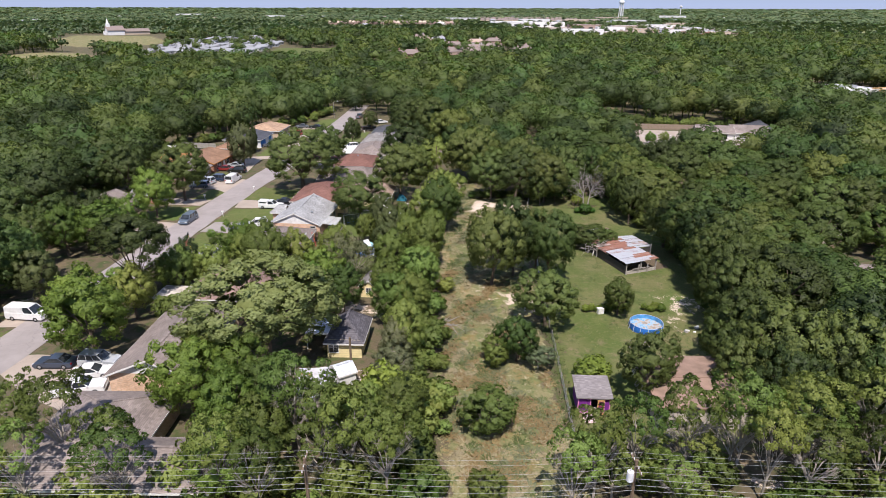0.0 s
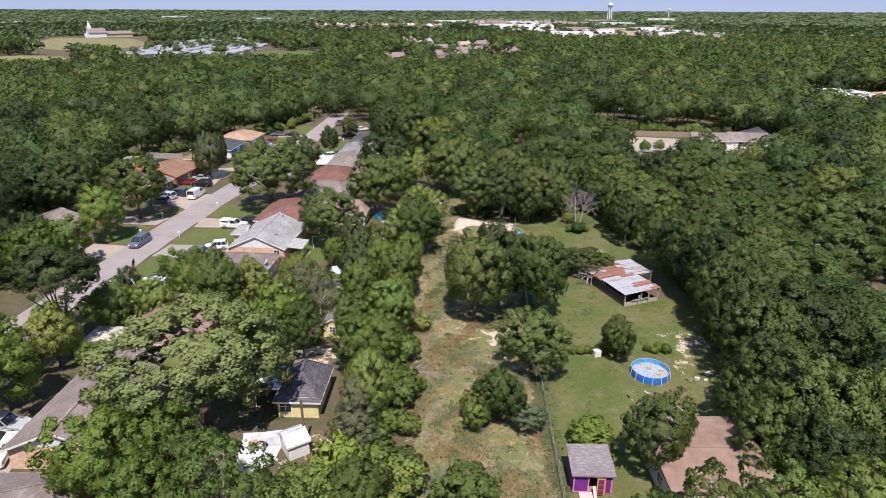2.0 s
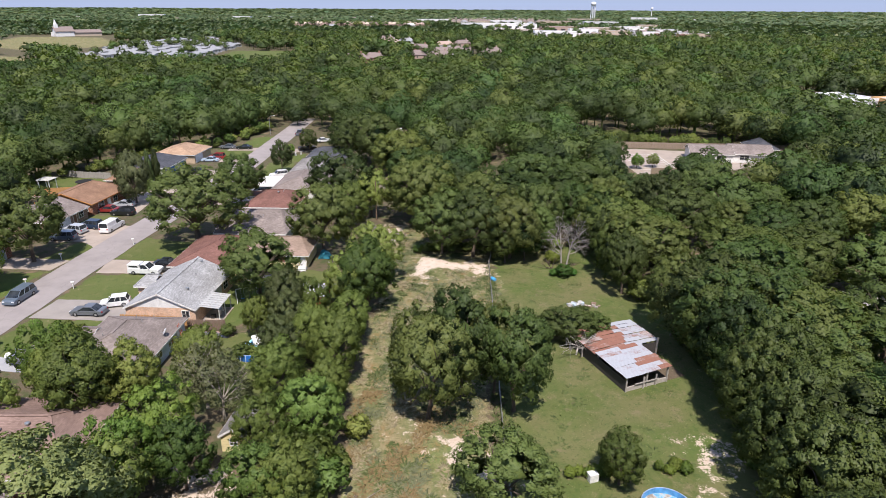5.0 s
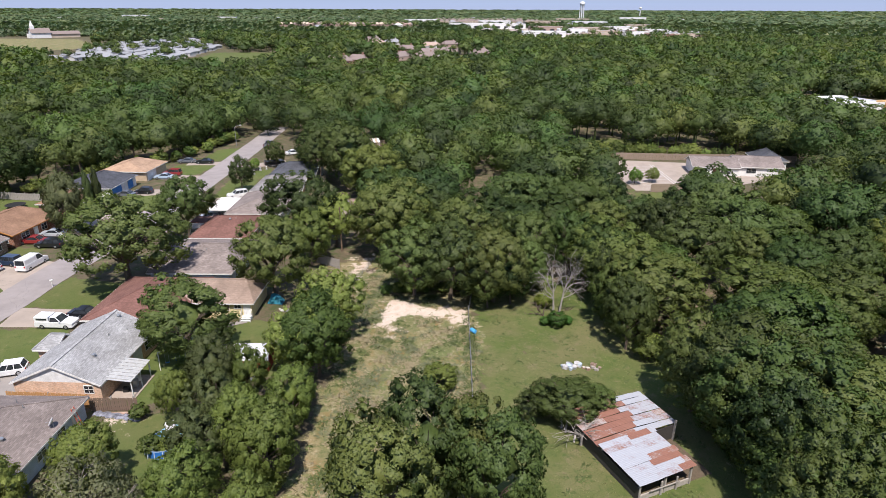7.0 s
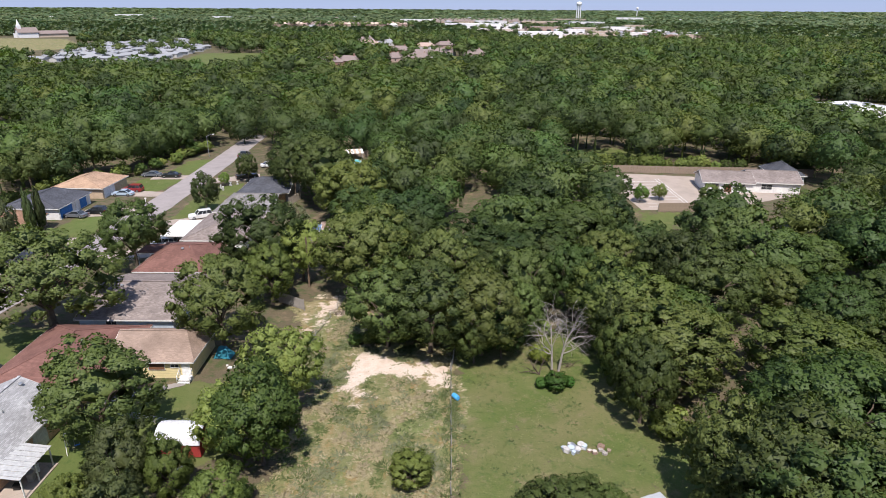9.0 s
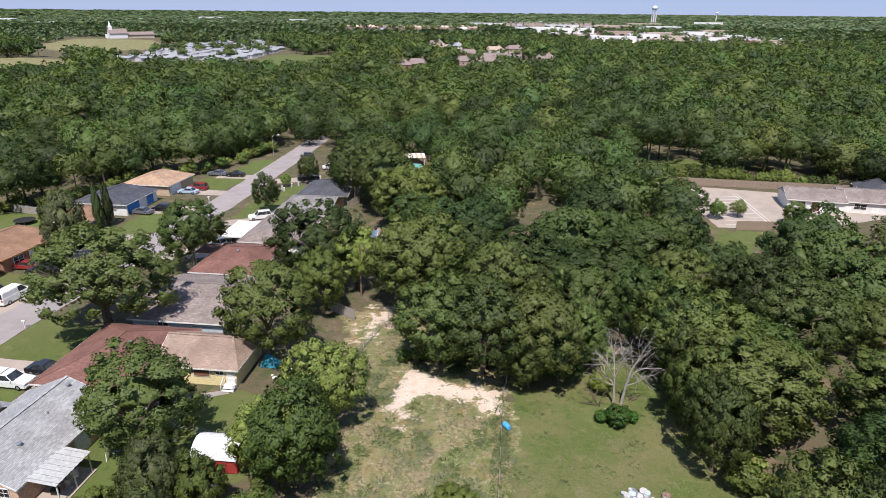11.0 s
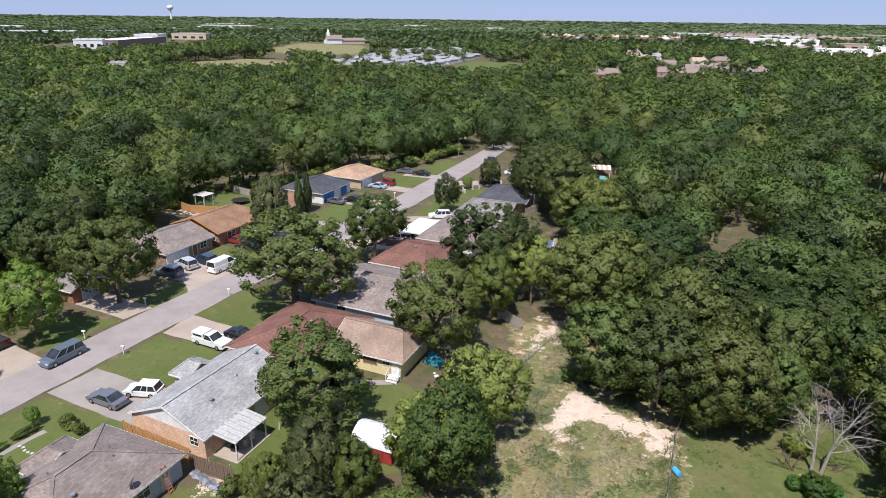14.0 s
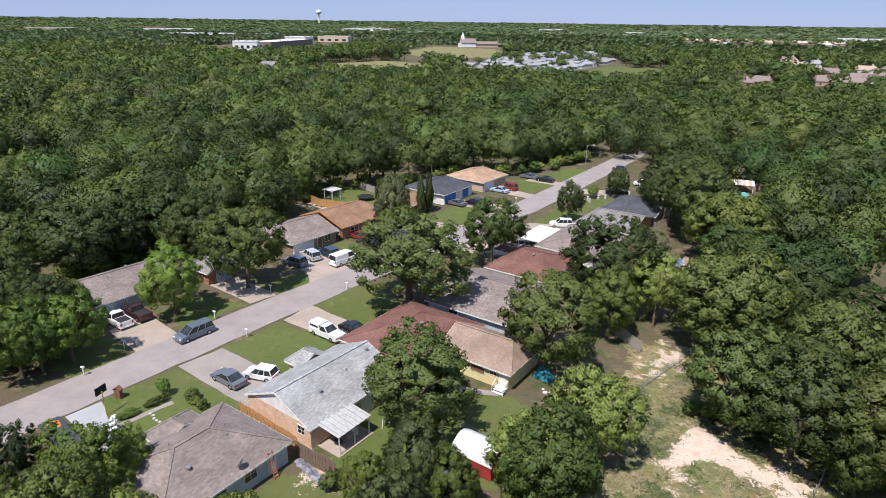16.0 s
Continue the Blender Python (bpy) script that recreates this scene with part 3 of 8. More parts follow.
pad([(-61.5, 77.5), (-68.5, 78), (-69, 72.5), (-62.3, 72.8)], CONCRETE, "pale driveway with a parked van")
pad([(-39.2, 183), (-38.8, 186.6), (-28.5, 191), (-28, 186.5)], CONCRETE, "concrete driveway with a white car")
pad([(-36.3, 216.5), (-36, 221), (-25, 225.5), (-24, 220)], CONCRETE, "concrete driveway with a black pickup")
pad([(-44.5, 163), (-43.8, 168), (-31.5, 175), (-31.5, 168)], CONCRETE, "concrete driveway beside the red-roofed house")
pad([(64.5, 186), (65.5, 219.5), (93, 212), (95, 203), (108, 200), (107, 194), (80, 184)], LOT, "worn tan asphalt parking lot with painted bays", name="parking_lot")
pad([(180, 258), (230, 262), (231, 276), (208, 277), (186, 271)], CONCRETE, "pale forecourt in front of an ochre shop", name="parking_lot")
pad([(-26.5, 122.8), (-17, 126.2), (-16.5, 125.4), (-26, 121.8)], GRAVEL, "narrow stone garden path", 0.03, "path")

# ---- trees ----
OCTA = [(1, 0, 0), (-1, 0, 0), (0, 1, 0), (0, -1, 0), (0, 0, 1), (0, 0, -1)]
OCTA_FACES = [(0, 2, 4), (2, 1, 4), (1, 3, 4), (3, 0, 4), (2, 0, 5), (1, 2, 5), (3, 1, 5), (0, 3, 5)]


def crown_tris(rng, count, size, lobes=26, flat=0.8, low=-0.5, cone=0.0, core=1, knots=7, gap=1.0, view_side=False, ragged=1.0):
    """Leaf sprays of a crown of radius 1 and half-height `flat`: boughs spread evenly over a dome, leafy knots on the boughs, sprays on the skin of the knots."""
    total = int(lobes * 2 / (1 - low)) + 1
    i = np.arange(total) + 0.5
    z = 1 - 2 * i / total
    az = i * 2.39996 + rng.uniform(0, 6.28)
    d = np.stack([np.sqrt(1 - z * z) * np.cos(az), np.sqrt(1 - z * z) * np.sin(az), z], 1)[z > low]
    d += rng.normal(size=d.shape) * 0.55 / math.sqrt(lobes)
    d /= np.linalg.norm(d, axis=1)[:, None]
    m = len(d)
    ph = rng.uniform(0, 6.28, 3)
    az = np.arctan2(d[:, 1], d[:, 0])
    lr = 0.94 * math.sqrt(2 * (1 - low) / m) * rng.uniform(0.6, 1.35, m) * gap
    bough = rng.normal(size=(11, 3)) + np.array([0, 0, 0.5])
    bough /= np.linalg.norm(bough, axis=1)[:, None]
    swell = 0.83 + 0.17 * np.clip(((d @ bough.T).max(1) - 0.62) / 0.38, 0, 1)
    swell += ragged * (0.09 * np.sin(2 * az + ph[0]) + 0.07 * np.sin(3 * az + ph[1]) + rng.uniform(-0.10, 0.06, m))
    lc = d * ((1.03 - lr * 0.8) * swell)[:, None]
    knot = rng.normal(size=(m, knots, 3)) + d[:, None] * 0.5
    knot /= np.linalg.norm(knot, axis=2)[:, :, None]
    grow = rng.uniform(0.5, 1.0, (m, knots))
    want = int(count * 1.9)
    k = rng.choice(m, want, p=lr ** 2 / (lr ** 2).sum())
    e = rng.normal(size=(want, 3)) + d[k] * 0.85 + np.array([0, 0, 0.25])
    e /= np.linalg.norm(e, axis=1)[:, None]
    dots = np.einsum("nkj,nj->nk", knot[k], e)
    best = dots.argmax(1)
    top = np.clip((dots.max(1) - 0.70) / 0.30, 0, 1) * grow[k, best]
    p = lc[k] + e * (lr[k] * (0.78 + 0.34 * top) * rng.uniform(0.84, 1.12, want))[:, None]
    keep = p[:, 2] > low - 0.22
    for j in range(m):
        keep &= (((p - lc[j]) ** 2).sum(1) > (lr[j] * 0.80) ** 2) | (k == j)
    if view_side:       # sprays on low and northern sides, turned from the camera, are left out
        keep &= p[:, 2] * 0.8 - p[:, 1] * 0.6 > -0.45
    pick = np.flatnonzero(keep)[:count]
    p, e, k, best = p[pick], e[pick], k[pick], best[pick]
    out = p / np.linalg.norm(p, axis=1)[:, None]
    g = knot[k, best]
    away = e - g * (e * g).sum(1)[:, None]
    n = e * 0.7 + out * 0.3 + rng.normal(size=e.shape) * 0.55
    n /= np.linalg.norm(n, axis=1)[:, None]
    shade = out * (0.95 if view_side else 0.55) + e * 0.45 + away * 0.4 + rng.normal(size=e.shape) * (0.16 if view_side else 0.25)
    shade /= np.linalg.norm(shade, axis=1)[:, None]
    n *= np.where((n * shade).sum(1) < 0, -1.0, 1.0)[:, None]
    a = np.cross(n, rng.normal(size=n.shape))
    a /= np.linalg.norm(a, axis=1)[:, None]
    b = np.cross(n, a)
    s = size * rng.uniform(0.6, 1.35, len(p))
    corners = []
    for w in (0, 2.09, 4.19):
        w = w + rng.uniform(-0.45, 0.45, len(p))
        r = s * rng.uniform(0.75, 1.25, len(p))
        corners.append(p + a * (np.cos(w) * r)[:, None] + b * (np.sin(w) * r)[:, None])
    v = np.stack(corners, 1).reshape(-1, 3)
    shade = np.repeat(shade, 3, 0)
    f = np.arange(len(v)).reshape(-1, 3)
    if core:       # the leafy mass inside each bough, or one for the whole crown
        bv, bf = np.array(OCTA, float), np.array(OCTA_FACES)
        mid, rad = np.array([[0, 0, 0.05]]), rng.uniform(0.56, 0.70, (1, 6, 1)) * (0.66 if core == 1 else 1.17)
        if core == 1:
            mid, rad = np.concatenate([lc, mid]), np.concatenate([lr[:, None, None] * rng.uniform(0.60, 0.84, (m, 6, 1)), rad])
        cv = mid[:, None] + bv[None] * rad
        cv[:, :, 2] = np.maximum(cv[:, :, 2], low * 0.8)
        cn = cv / np.linalg.norm(cv, axis=2)[:, :, None] * 0.5 + bv[None] * 0.55 + rng.normal(size=cv.shape) * 0.2
        cn /= np.linalg.norm(cn, axis=2)[:, :, None]
        f = np.concatenate([f, (bf[None] + (np.arange(len(mid)) * 6)[:, None, None]).reshape(-1, 3) + len(v)])
        v = np.concatenate([v, cv.reshape(-1, 3)])
        shade = np.concatenate([shade, cn[:, bf].reshape(-1, 3)])
    if cone:
        h = np.clip((v[:, 2] + 1) / 2, 0, 1)
        v[:, :2] *= (1 - cone * h ** 1.2)[:, None] * 1.15
    v[:, 2] *= flat
    return v, f, shade


def trunk_geo(seed, radius=0.28, fork=2.6, spread=3.2, top=7.5, limbs=7, bare=False, sides=6):
    """Tapered trunk with forking limbs, for a tree of radius 5 and height 10."""
    r, g = random.Random(seed), Geo()
    lean = (r.uniform(-.3, .3), r.uniform(-.3, .3))
    tip = (lean[0], lean[1], fork + 1.2)
    g.tube([(0, 0, -0.2), (0, 0, 0.4), (lean[0] * .5, lean[1] * .5, fork * .6), tip], [radius * 1.5, radius * 1.1, radius * .95, radius * .75], sides)
    for i in range(limbs):
        w = 6.28 * i / limbs + r.uniform(-.4, .4)
        out, up = spread * r.uniform(.6, 1.1), r.uniform(fork + 2.2, top)
        start = (lean[0], lean[1], fork + r.uniform(-.2, 1.1))
        midp = (lean[0] + out * .5 * math.cos(w), lean[1] + out * .5 * math.sin(w), start[2] + (up - start[2]) * .6)
        end = (lean[0] + out * math.cos(w), lean[1] + out * math.sin(w), up)
        g.tube([start, midp, end], [radius * .5, radius * .32, radius * .1], 5)
        for j in range(3 if bare else 1):
            w2 = w + r.uniform(-.9, .9)
            e2 = (midp[0] + out * .6 * math.cos(w2), midp[1] + out * .6 * math.sin(w2), midp[2] + r.uniform(.6, 2.4))
            m2 = tuple((a + b) / 2 + r.uniform(-.2, .2) for a, b in zip(midp, e2))
            g.tube([midp, m2, e2], [radius * .26, radius * .17, radius * .05], 4)
            if bare:
                for _ in range(4):
                    w3 = w2 + r.uniform(-1.2, 1.2)
                    q = (m2[0] + out * .35 * math.cos(w3), m2[1] + out * .35 * math.sin(w3), m2[2] + r.uniform(-.2, 1.5))
                    g.tube([m2, q], [radius * .11, radius * .03], 3)
    return g


# kind: leaf material, bark, sprays, size, boughs, flat (half-height in radii of 5 m), low, cone, limbs, look
KINDS = {
    "wood": ("wood", BARK, 5200, 0.037, 64, 0.92, -0.7, 0.0, 5, "tall dark-green oak at the edge of the woods"),
    "woodelm": ("woodelm", BARK, 5200, 0.037, 64, 0.92, -0.7, 0.0, 5, "tall mid-green tree at the edge of the woods"),
    "edge": ("edge", BARK, 8200, 0.0275, 100, 0.92, -0.7, 0.0, 5, "tall dark-green oak beside the mown yard"),
    "edgeelm": ("woodelm", BARK, 8200, 0.0275, 100, 0.92, -0.7, 0.0, 5, "tall mid-green tree beside the mown yard"),
    "oak": ("oak", BARK, 7800, 0.028, 100, 0.84, -0.8, 0.0, 7, "broad dark-green oak with a dense rounded crown"),
    "postoak": ("olive", BARK, 7800, 0.028, 100, 0.84, -0.8, 0.0, 7, "broad olive-green oak standing in the open grass"),
    "big": ("wood", BARK, 9500, 0.027, 100, 0.86, -0.7, 0.0, 12, "very large old oak with wide open limbs beside the street"),
    "bigelm": ("ash", BARK, 20000, 0.0215, 170, 0.84, -0.6, 0.0, 10, "very large spreading tree with light-flecked green leaves"),
    "elm": ("elm", BARK, 7200, 0.029, 90, 0.85, -0.85, 0.0, 8, "mid-green leafy tree in the hedgerow"),
    "light": ("light", BARK, 7600, 0.029, 90, 0.86, -0.8, 0.0, 7, "bright yellow-green leafy shade tree"),
    "dark": ("dark", BARK, 6200, 0.03, 80, 0.84, -0.75, 0.15, 6, "dark evergreen yard tree"),
    "pale": ("pale", PALE_BARK, 4600, 0.036, 60, 0.80, -0.6, 0.0, 8, "greyish-green thin-leaved tree with pale limbs"),
    "cedar": ("elm", BARK, 6400, 0.031, 80, 0.86, -0.95, 0.35, 5, "dense cedar-like tree leafy to the ground"),
    "pine": ("pine", BARK, 6500, 0.042, 60, 0.90, -0.9, 0.42, 6, "dull olive conifer with feathery needles"),
    "cypress": ("dark", BARK, 3000, 0.075, 40, 0.97, -1.0, 0.45, 3, "slim dark columnar cypress"),
    "bush": ("elm", BARK, 4200, 0.042, 60, 0.98, -0.8, 0.0, 5, "rounded dense green bush"),
    "greenbush": ("fresh", BARK, 4200, 0.042, 60, 0.98, -0.8, 0.0, 5, "fresh green bush below the dead tree"),
    "shrub": ("elm", BARK, 650, 0.1, 18, 0.98, -0.7, 0.0, 3, "low wild shrub in the hedgerow"),
    "vine": ("vine", BARK, 1200, 0.08, 22, 0.98, -0.7, 0.0, 4, "yellow-green shrub overgrown with vines"),
    "thin": ("pale", PALE_BARK, 3000, 0.042, 44, 0.84, -0.5, 0.0, 9, "thin-leaved tree with bare grey twigs showing"),
    "snag": ("pale", PALE_BARK, 520, 0.05, 30, 0.84, -0.4, 0.0, 12, "nearly leafless grey tree standing in the woods"),
    "umbrella": ("oak", BARK, 9000, 0.028, 80, 0.50, -0.4, 0.0, 9, "tall tree with a wide flat-topped crown on a leaning bare trunk"),
    "front": ("elm", PALE_BARK, 4200, 0.04, 44, 0.55, 0.0, 0.0, 11, "tall roadside tree with pale bare limbs under its leaves"),
}
TREE_BANK = {}


def tree_meshes(kind, variant):
    key = kind, variant
    if key not in TREE_BANK:
        leaf, bark, count, size, boughs, flat, low, cone, limbs, _ = KINDS[kind]
        rng = np.random.default_rng(sum(map(ord, kind)) * 10 + variant)
        airy = kind in ("thin", "front", "snag")
        v, f, shade = crown_tris(rng, count, size, boughs, flat, low, cone, 0 if airy else 1, gap=0.85 if airy else 1.0, ragged=1.8 if kind in ("big", "front") else 1.4)
        ground_hugging = kind in ("bush", "greenbush", "shrub", "vine", "cedar", "cypress", "dark")
        half = 5 * flat
        zc = 10 - half
        v = v * 5.0
        v[:, 2] += zc
        crown = np_mesh("crown", v, f, LEAF[leaf], normals=shade)
        open_limbs = kind in ("front", "thin", "big", "pale", "snag")
        tg = trunk_geo(hash_seed(kind, variant), 0.34 if kind in ("big", "bigelm") else 0.24, 1.2 if ground_hugging else 2.4,
                       3.9 if open_limbs else 3.2, 8.4, limbs, open_limbs)
        TREE_BANK[key] = tg.mesh("trunk", bark), crown
    return TREE_BANK[key]


def hash_seed(kind, variant):
    return sum(ord(c) * (i + 3) for i, c in enumerate(kind)) + variant * 101


def tree(x, y, radius, height, kind, serial):
    serial = int(serial)
    variant = serial % (4 if kind in ("oak", "postoak", "elm", "wood", "edge") else 2)
    trunk, crown = tree_meshes(kind, variant)
    name = "bush" if kind in ("bush", "greenbush", "shrub", "vine") else "tree"
    m = Matrix.LocRotScale((x, y, 0), Euler((0, 0, serial * 2.399)), (radius / 5, radius / 5, height / 10))
    t = thing(name, KINDS[kind][9], name, m, "trees and shrubs")
    part("trunk", trunk, None, t)
    part("crown", crown, None, t)
    return t


YARD_TREES = [
    (-64.9, 120.5, 4.5, 10.4, 'light'), (-65.7, 102.4, 3.5, 8.8, 'light'), (-64.8, 105.6, 4.0, 9.0, 'light'), (-66.6, 100.6, 4.2, 9.6, 'light'),
    (-63.3, 132.9, 6.4, 13.4, 'oak'), (-76.8, 135.1, 5.7, 12.3, 'oak'), (-37.4, 139.7, 8.4, 14.2, 'big'), (-21.6, 115.9, 6.2, 10.6, 'oak'),
    (-34.4, 161.9, 5.4, 11.8, 'oak'), (-30.4, 192.4, 3.4, 8.6, 'oak'), (-11.6, 155.1, 6.7, 13.9, 'oak'), (-13.7, 133.4, 6.0, 12.9, 'oak'),
    (-4.1, 119.5, 4.3, 10.1, 'elm'), (-7.3, 111.8, 3.6, 8.9, 'elm'), (-9.5, 146.0, 4.2, 9.5, 'elm'), (-5.8, 154.0, 4.2, 10.1, 'elm'),
    (-16.2, 106.8, 3.1, 8.2, 'dark'), (-19.6, 103.6, 1.9, 6.2, 'elm'), (-12.3, 106.3, 2.4, 7.1, 'elm'), (-58.8, 167.2, 4.3, 12.1, 'pine'),
    (-59.4, 183.0, 1.1, 8.9, 'cypress'), (-60.3, 180.9, 1.1, 8.9, 'cypress'), (-89.6, 176.0, 3.1, 8.2, 'light'), (-26.3, 217.0, 2.6, 7.3, 'oak'),
    (-47.8, 90.3, 2.1, 6.6, 'dark'), (-39.0, 91.8, 3.6, 9.0, 'light'), (-38.4, 94.9, 2.1, 6.6, 'light'), (-72.6, 111.0, 2.7, 7.4, 'oak'),
    (-5.4, 194.5, 7.5, 15.2, 'oak'), (-13.1, 203.2, 6.2, 13.1, 'oak'), (-9.6, 172.0, 3.4, 8.0, 'thin'), (-31.4, 214.2, 1.5, 3.4, 'light'), (6.2, 88.0, 4.6, 13.0, 'postoak'),
    (2.2, 84.4, 4.8, 12.8, 'postoak'), (11.6, 85.0, 4.3, 12.2, 'postoak'), (10.0, 88.6, 3.5, 11.4, 'postoak'), (9.1, 107.3, 2.3, 2.6, 'bush'), (8.2, 70.5, 4.3, 8.2, 'postoak'), (2.7, 61.2, 2.9, 6.4, 'cedar'),
    (19.3, 73.2, 2.4, 5.6, 'elm'), (-5.1, 110.7, 4.7, 10.7, 'elm'), (-8.1, 93.0, 3.6, 9.0, 'elm'), (-9.6, 80.4, 3.1, 8.2, 'elm'),
    (-10.7, 71.3, 3.1, 8.1, 'elm'), (-11.4, 62.7, 3.0, 8.1, 'elm'), (-12.6, 60.2, 2.1, 6.5, 'pale'), (-14.6, 100.6, 2.8, 7.8, 'dark'),
    (-19.7, 86.0, 3.3, 7.3, 'thin'), (-33.8, 86.3, 4.4, 10.3, 'elm'), (-46.6, 82.4, 3.1, 8.1, 'elm'), (-41.9, 84.3, 2.6, 7.4, 'elm'),
    (-25.4, 75.3, 3.1, 8.2, 'light'), (-70.2, 106.4, 4.4, 10.0, 'oak'), (36.2, 130.0, 4.8, 11.4, 'edge'), (-2.2, 48.2, 3.1, 4.6, 'bush'),
    (0.0, 60.6, 1.9, 3.8, 'bush'), (5.2, 59.6, 2.0, 3.2, 'pale'), (16.1, 52.5, 3.4, 8.6, 'oak'), (11.3, 56.8, 2.3, 2.8, 'vine'), (-34.0, 50.8, 4.1, 9.8, 'light'),
    (-28.8, 46.6, 3.4, 8.6, 'light'), (-51.0, 64.5, 5.1, 11.4, 'light'), (-50.8, 78.6, 5.4, 14.2, 'umbrella'), (-66.7, 80.5, 3.3, 8.4, 'dark'),
    (-72.4, 99.3, 3.9, 9.4, 'light'), (-76.1, 93.2, 4.1, 9.7, 'oak'), (-12.4, 56.5, 2.7, 5.6, 'pale'), (-15.8, 40.2, 3.1, 10.7, 'front'),
    (-12.6, 37.9, 3.0, 10.5, 'front'), (-19.1, 42.3, 2.7, 10.3, 'front'), (-42.9, 42.7, 3.1, 10.8, 'front'), (-46.9, 43.2, 2.7, 10.3, 'front'),
    (-36.9, 39.3, 2.3, 9.8, 'front'), (-21.7, 45.3, 3.3, 11.0, 'front'), (-23.3, 35.9, 2.4, 9.9, 'front'), (-3.6, 38.2, 1.8, 2.7, 'bush'),
    (6.2, 37.6, 2.6, 10.1, 'front'), (10.1, 38.9, 2.6, 10.1, 'front'), (15.5, 40.6, 2.7, 10.2, 'front'), (20.7, 40.5, 3.2, 10.8, 'front'),
    (26.5, 40.3, 3.2, 10.8, 'front'), (33.9, 43.6, 3.4, 8.6, 'oak'), (3.4, 34.3, 2.4, 9.9, 'front'), (22.0, 99.9, 3.8, 4.6, 'edge'), (18.9, 100.6, 2.4, 3.4, 'edge'), (25.2, 100.2, 2.4, 3.6, 'edge'),
    (25.2, 121.0, 0.9, 1.2, 'greenbush'), (26.7, 120.5, 1.5, 2.1, 'greenbush'), (28.3, 121.2, 0.9, 1.0, 'greenbush'), (26.2, 126.4, 1.3, 2.2, 'vine'),
    (-28.7, 62.0, 8.9, 14.0, 'bigelm'), (-14.4, 79.4, 2.6, 7.0, 'elm'),
    (12.8, 130.2, 6.2, 12.2, 'oak'), (19.2, 128.8, 5.6, 11.8, 'postoak'), (18.0, 127.0, 3.0, 7.2, 'oak'), (21.6, 127.8, 2.8, 6.8, 'oak'), (24.6, 131.2, 3.4, 8.6, 'oak'), (35.6, 125.2, 3.4, 9.8, 'edge'), (7.4, 132.2, 5.6, 11.4, 'oak'), (25.5, 136, 5, 11.5, 'oak'), (15.5, 141, 5.6, 12.5, 'oak'), (33.5, 138, 4.4, 11, 'edge'), (34.0, 113.5, 3.6, 10, 'edge'), (34.5, 119.5, 3.4, 9.6, 'edgeelm'),
    (-22, 88, 3.2, 8, 'thin'), (-24, 80, 3.4, 8.5, 'light'), (-20.5, 75.5, 2.8, 7.5, 'elm'), (-14, 88, 3.2, 8, 'elm'), (-15, 95, 2.8, 7, 'dark'), (-24, 93, 3, 7.5, 'elm'), (-13, 71, 3, 8, 'elm'), (-8.5, 86, 2.6, 7, 'elm'), (-7, 101, 3, 7.5, 'elm'), (-11, 97, 3.2, 8, 'elm'),
    (-84, 201, 5, 11, 'wood'), (-76, 213, 5, 11, 'wood'), (-68, 229, 5, 11.5, 'wood'), (-59, 238, 5, 11, 'wood'), (-52, 249, 4.8, 11, 'wood'), (-92, 190, 4.5, 10, 'wood'), (-88, 164, 4.6, 10, 'wood'),
    (66.5, 192, 2.0, 4.0, 'light'), (71.5, 193, 1.8, 3.8, 'elm'), (80.5, 187.5, 2.6, 5.2, 'oak'),
    (30.5, 58.5, 4.6, 10.5, 'edge'), (27.5, 56.5, 3.6, 8.5, 'edgeelm'), (34, 66, 4.8, 11.5, 'edge'), (36.5, 74, 4.8, 11.5, 'edge'), (38.5, 82, 5, 12, 'edge'),
    (36.2, 100, 4.8, 11.2, 'edge'), (37.2, 93, 4.8, 11.6, 'edgeelm'), (37.4, 86.5, 4.8, 11.8, 'edge'), (35.4, 78.5, 4.4, 11, 'edge'), (33.4, 71.0, 4.0, 10, 'edgeelm'), (26.6, 51.4, 3.4, 8.4, 'edge'), (29.0, 47.0, 4.0, 9.5, 'edge'), (35.5, 51, 4.6, 11, 'edge'), (39, 47, 4.4, 11, 'edge'), (-15.0, 46.5, 3.2, 6.2, 'elm'), (-19.5, 47.5, 3.0, 5.6, 'elm'), (-24.5, 43.5, 3.2, 7.6, 'elm'),
    (-27.5, 39.0, 3.0, 7.8, 'light'), (-11.5, 47.0, 3.0, 7.0, 'elm'), (-13.5, 51.5, 2.6, 6.0, 'vine'), (-33.5, 56.0, 3.6, 8.8, 'elm'), (-44.5, 73.0, 2.2, 4.6, 'elm'), (-50.0, 74.5, 3.4, 8.2, 'elm'), (-55.5, 70.5, 3.6, 9.0, 'light'),
    (-72.0, 84.5, 4.4, 10.5, 'oak'), (-76.5, 104.5, 4.2, 9.6, 'oak'), (-46.0, 86.8, 2.4, 5.0, 'elm'), (-51.0, 86.5, 2.2, 4.2, 'elm'), (-57.0, 85.0, 2.0, 3.6, 'bush'), (-37.2, 89.4, 3.2, 8.0, 'elm'), (-29.5, 88.5, 3.2, 8.2, 'elm'),
    (-26, 71, 4, 9, 'elm'), (-30, 54, 3.6, 8.6, 'light'), (-25.5, 50, 3.4, 8, 'elm'),
]
for i, row in enumerate(YARD_TREES):
    tree(*row, i)

for i in range(22):      # a stand of dead trees far out in the western woods
    k = i / 21
    tree(-255 + 62 * k + 7 * math.sin(i * 2.3), 222 + 88 * k + 9 * math.sin(i * 3.7), 4.2, 12.5 + 1.5 * math.sin(i), "snag", i + 800)

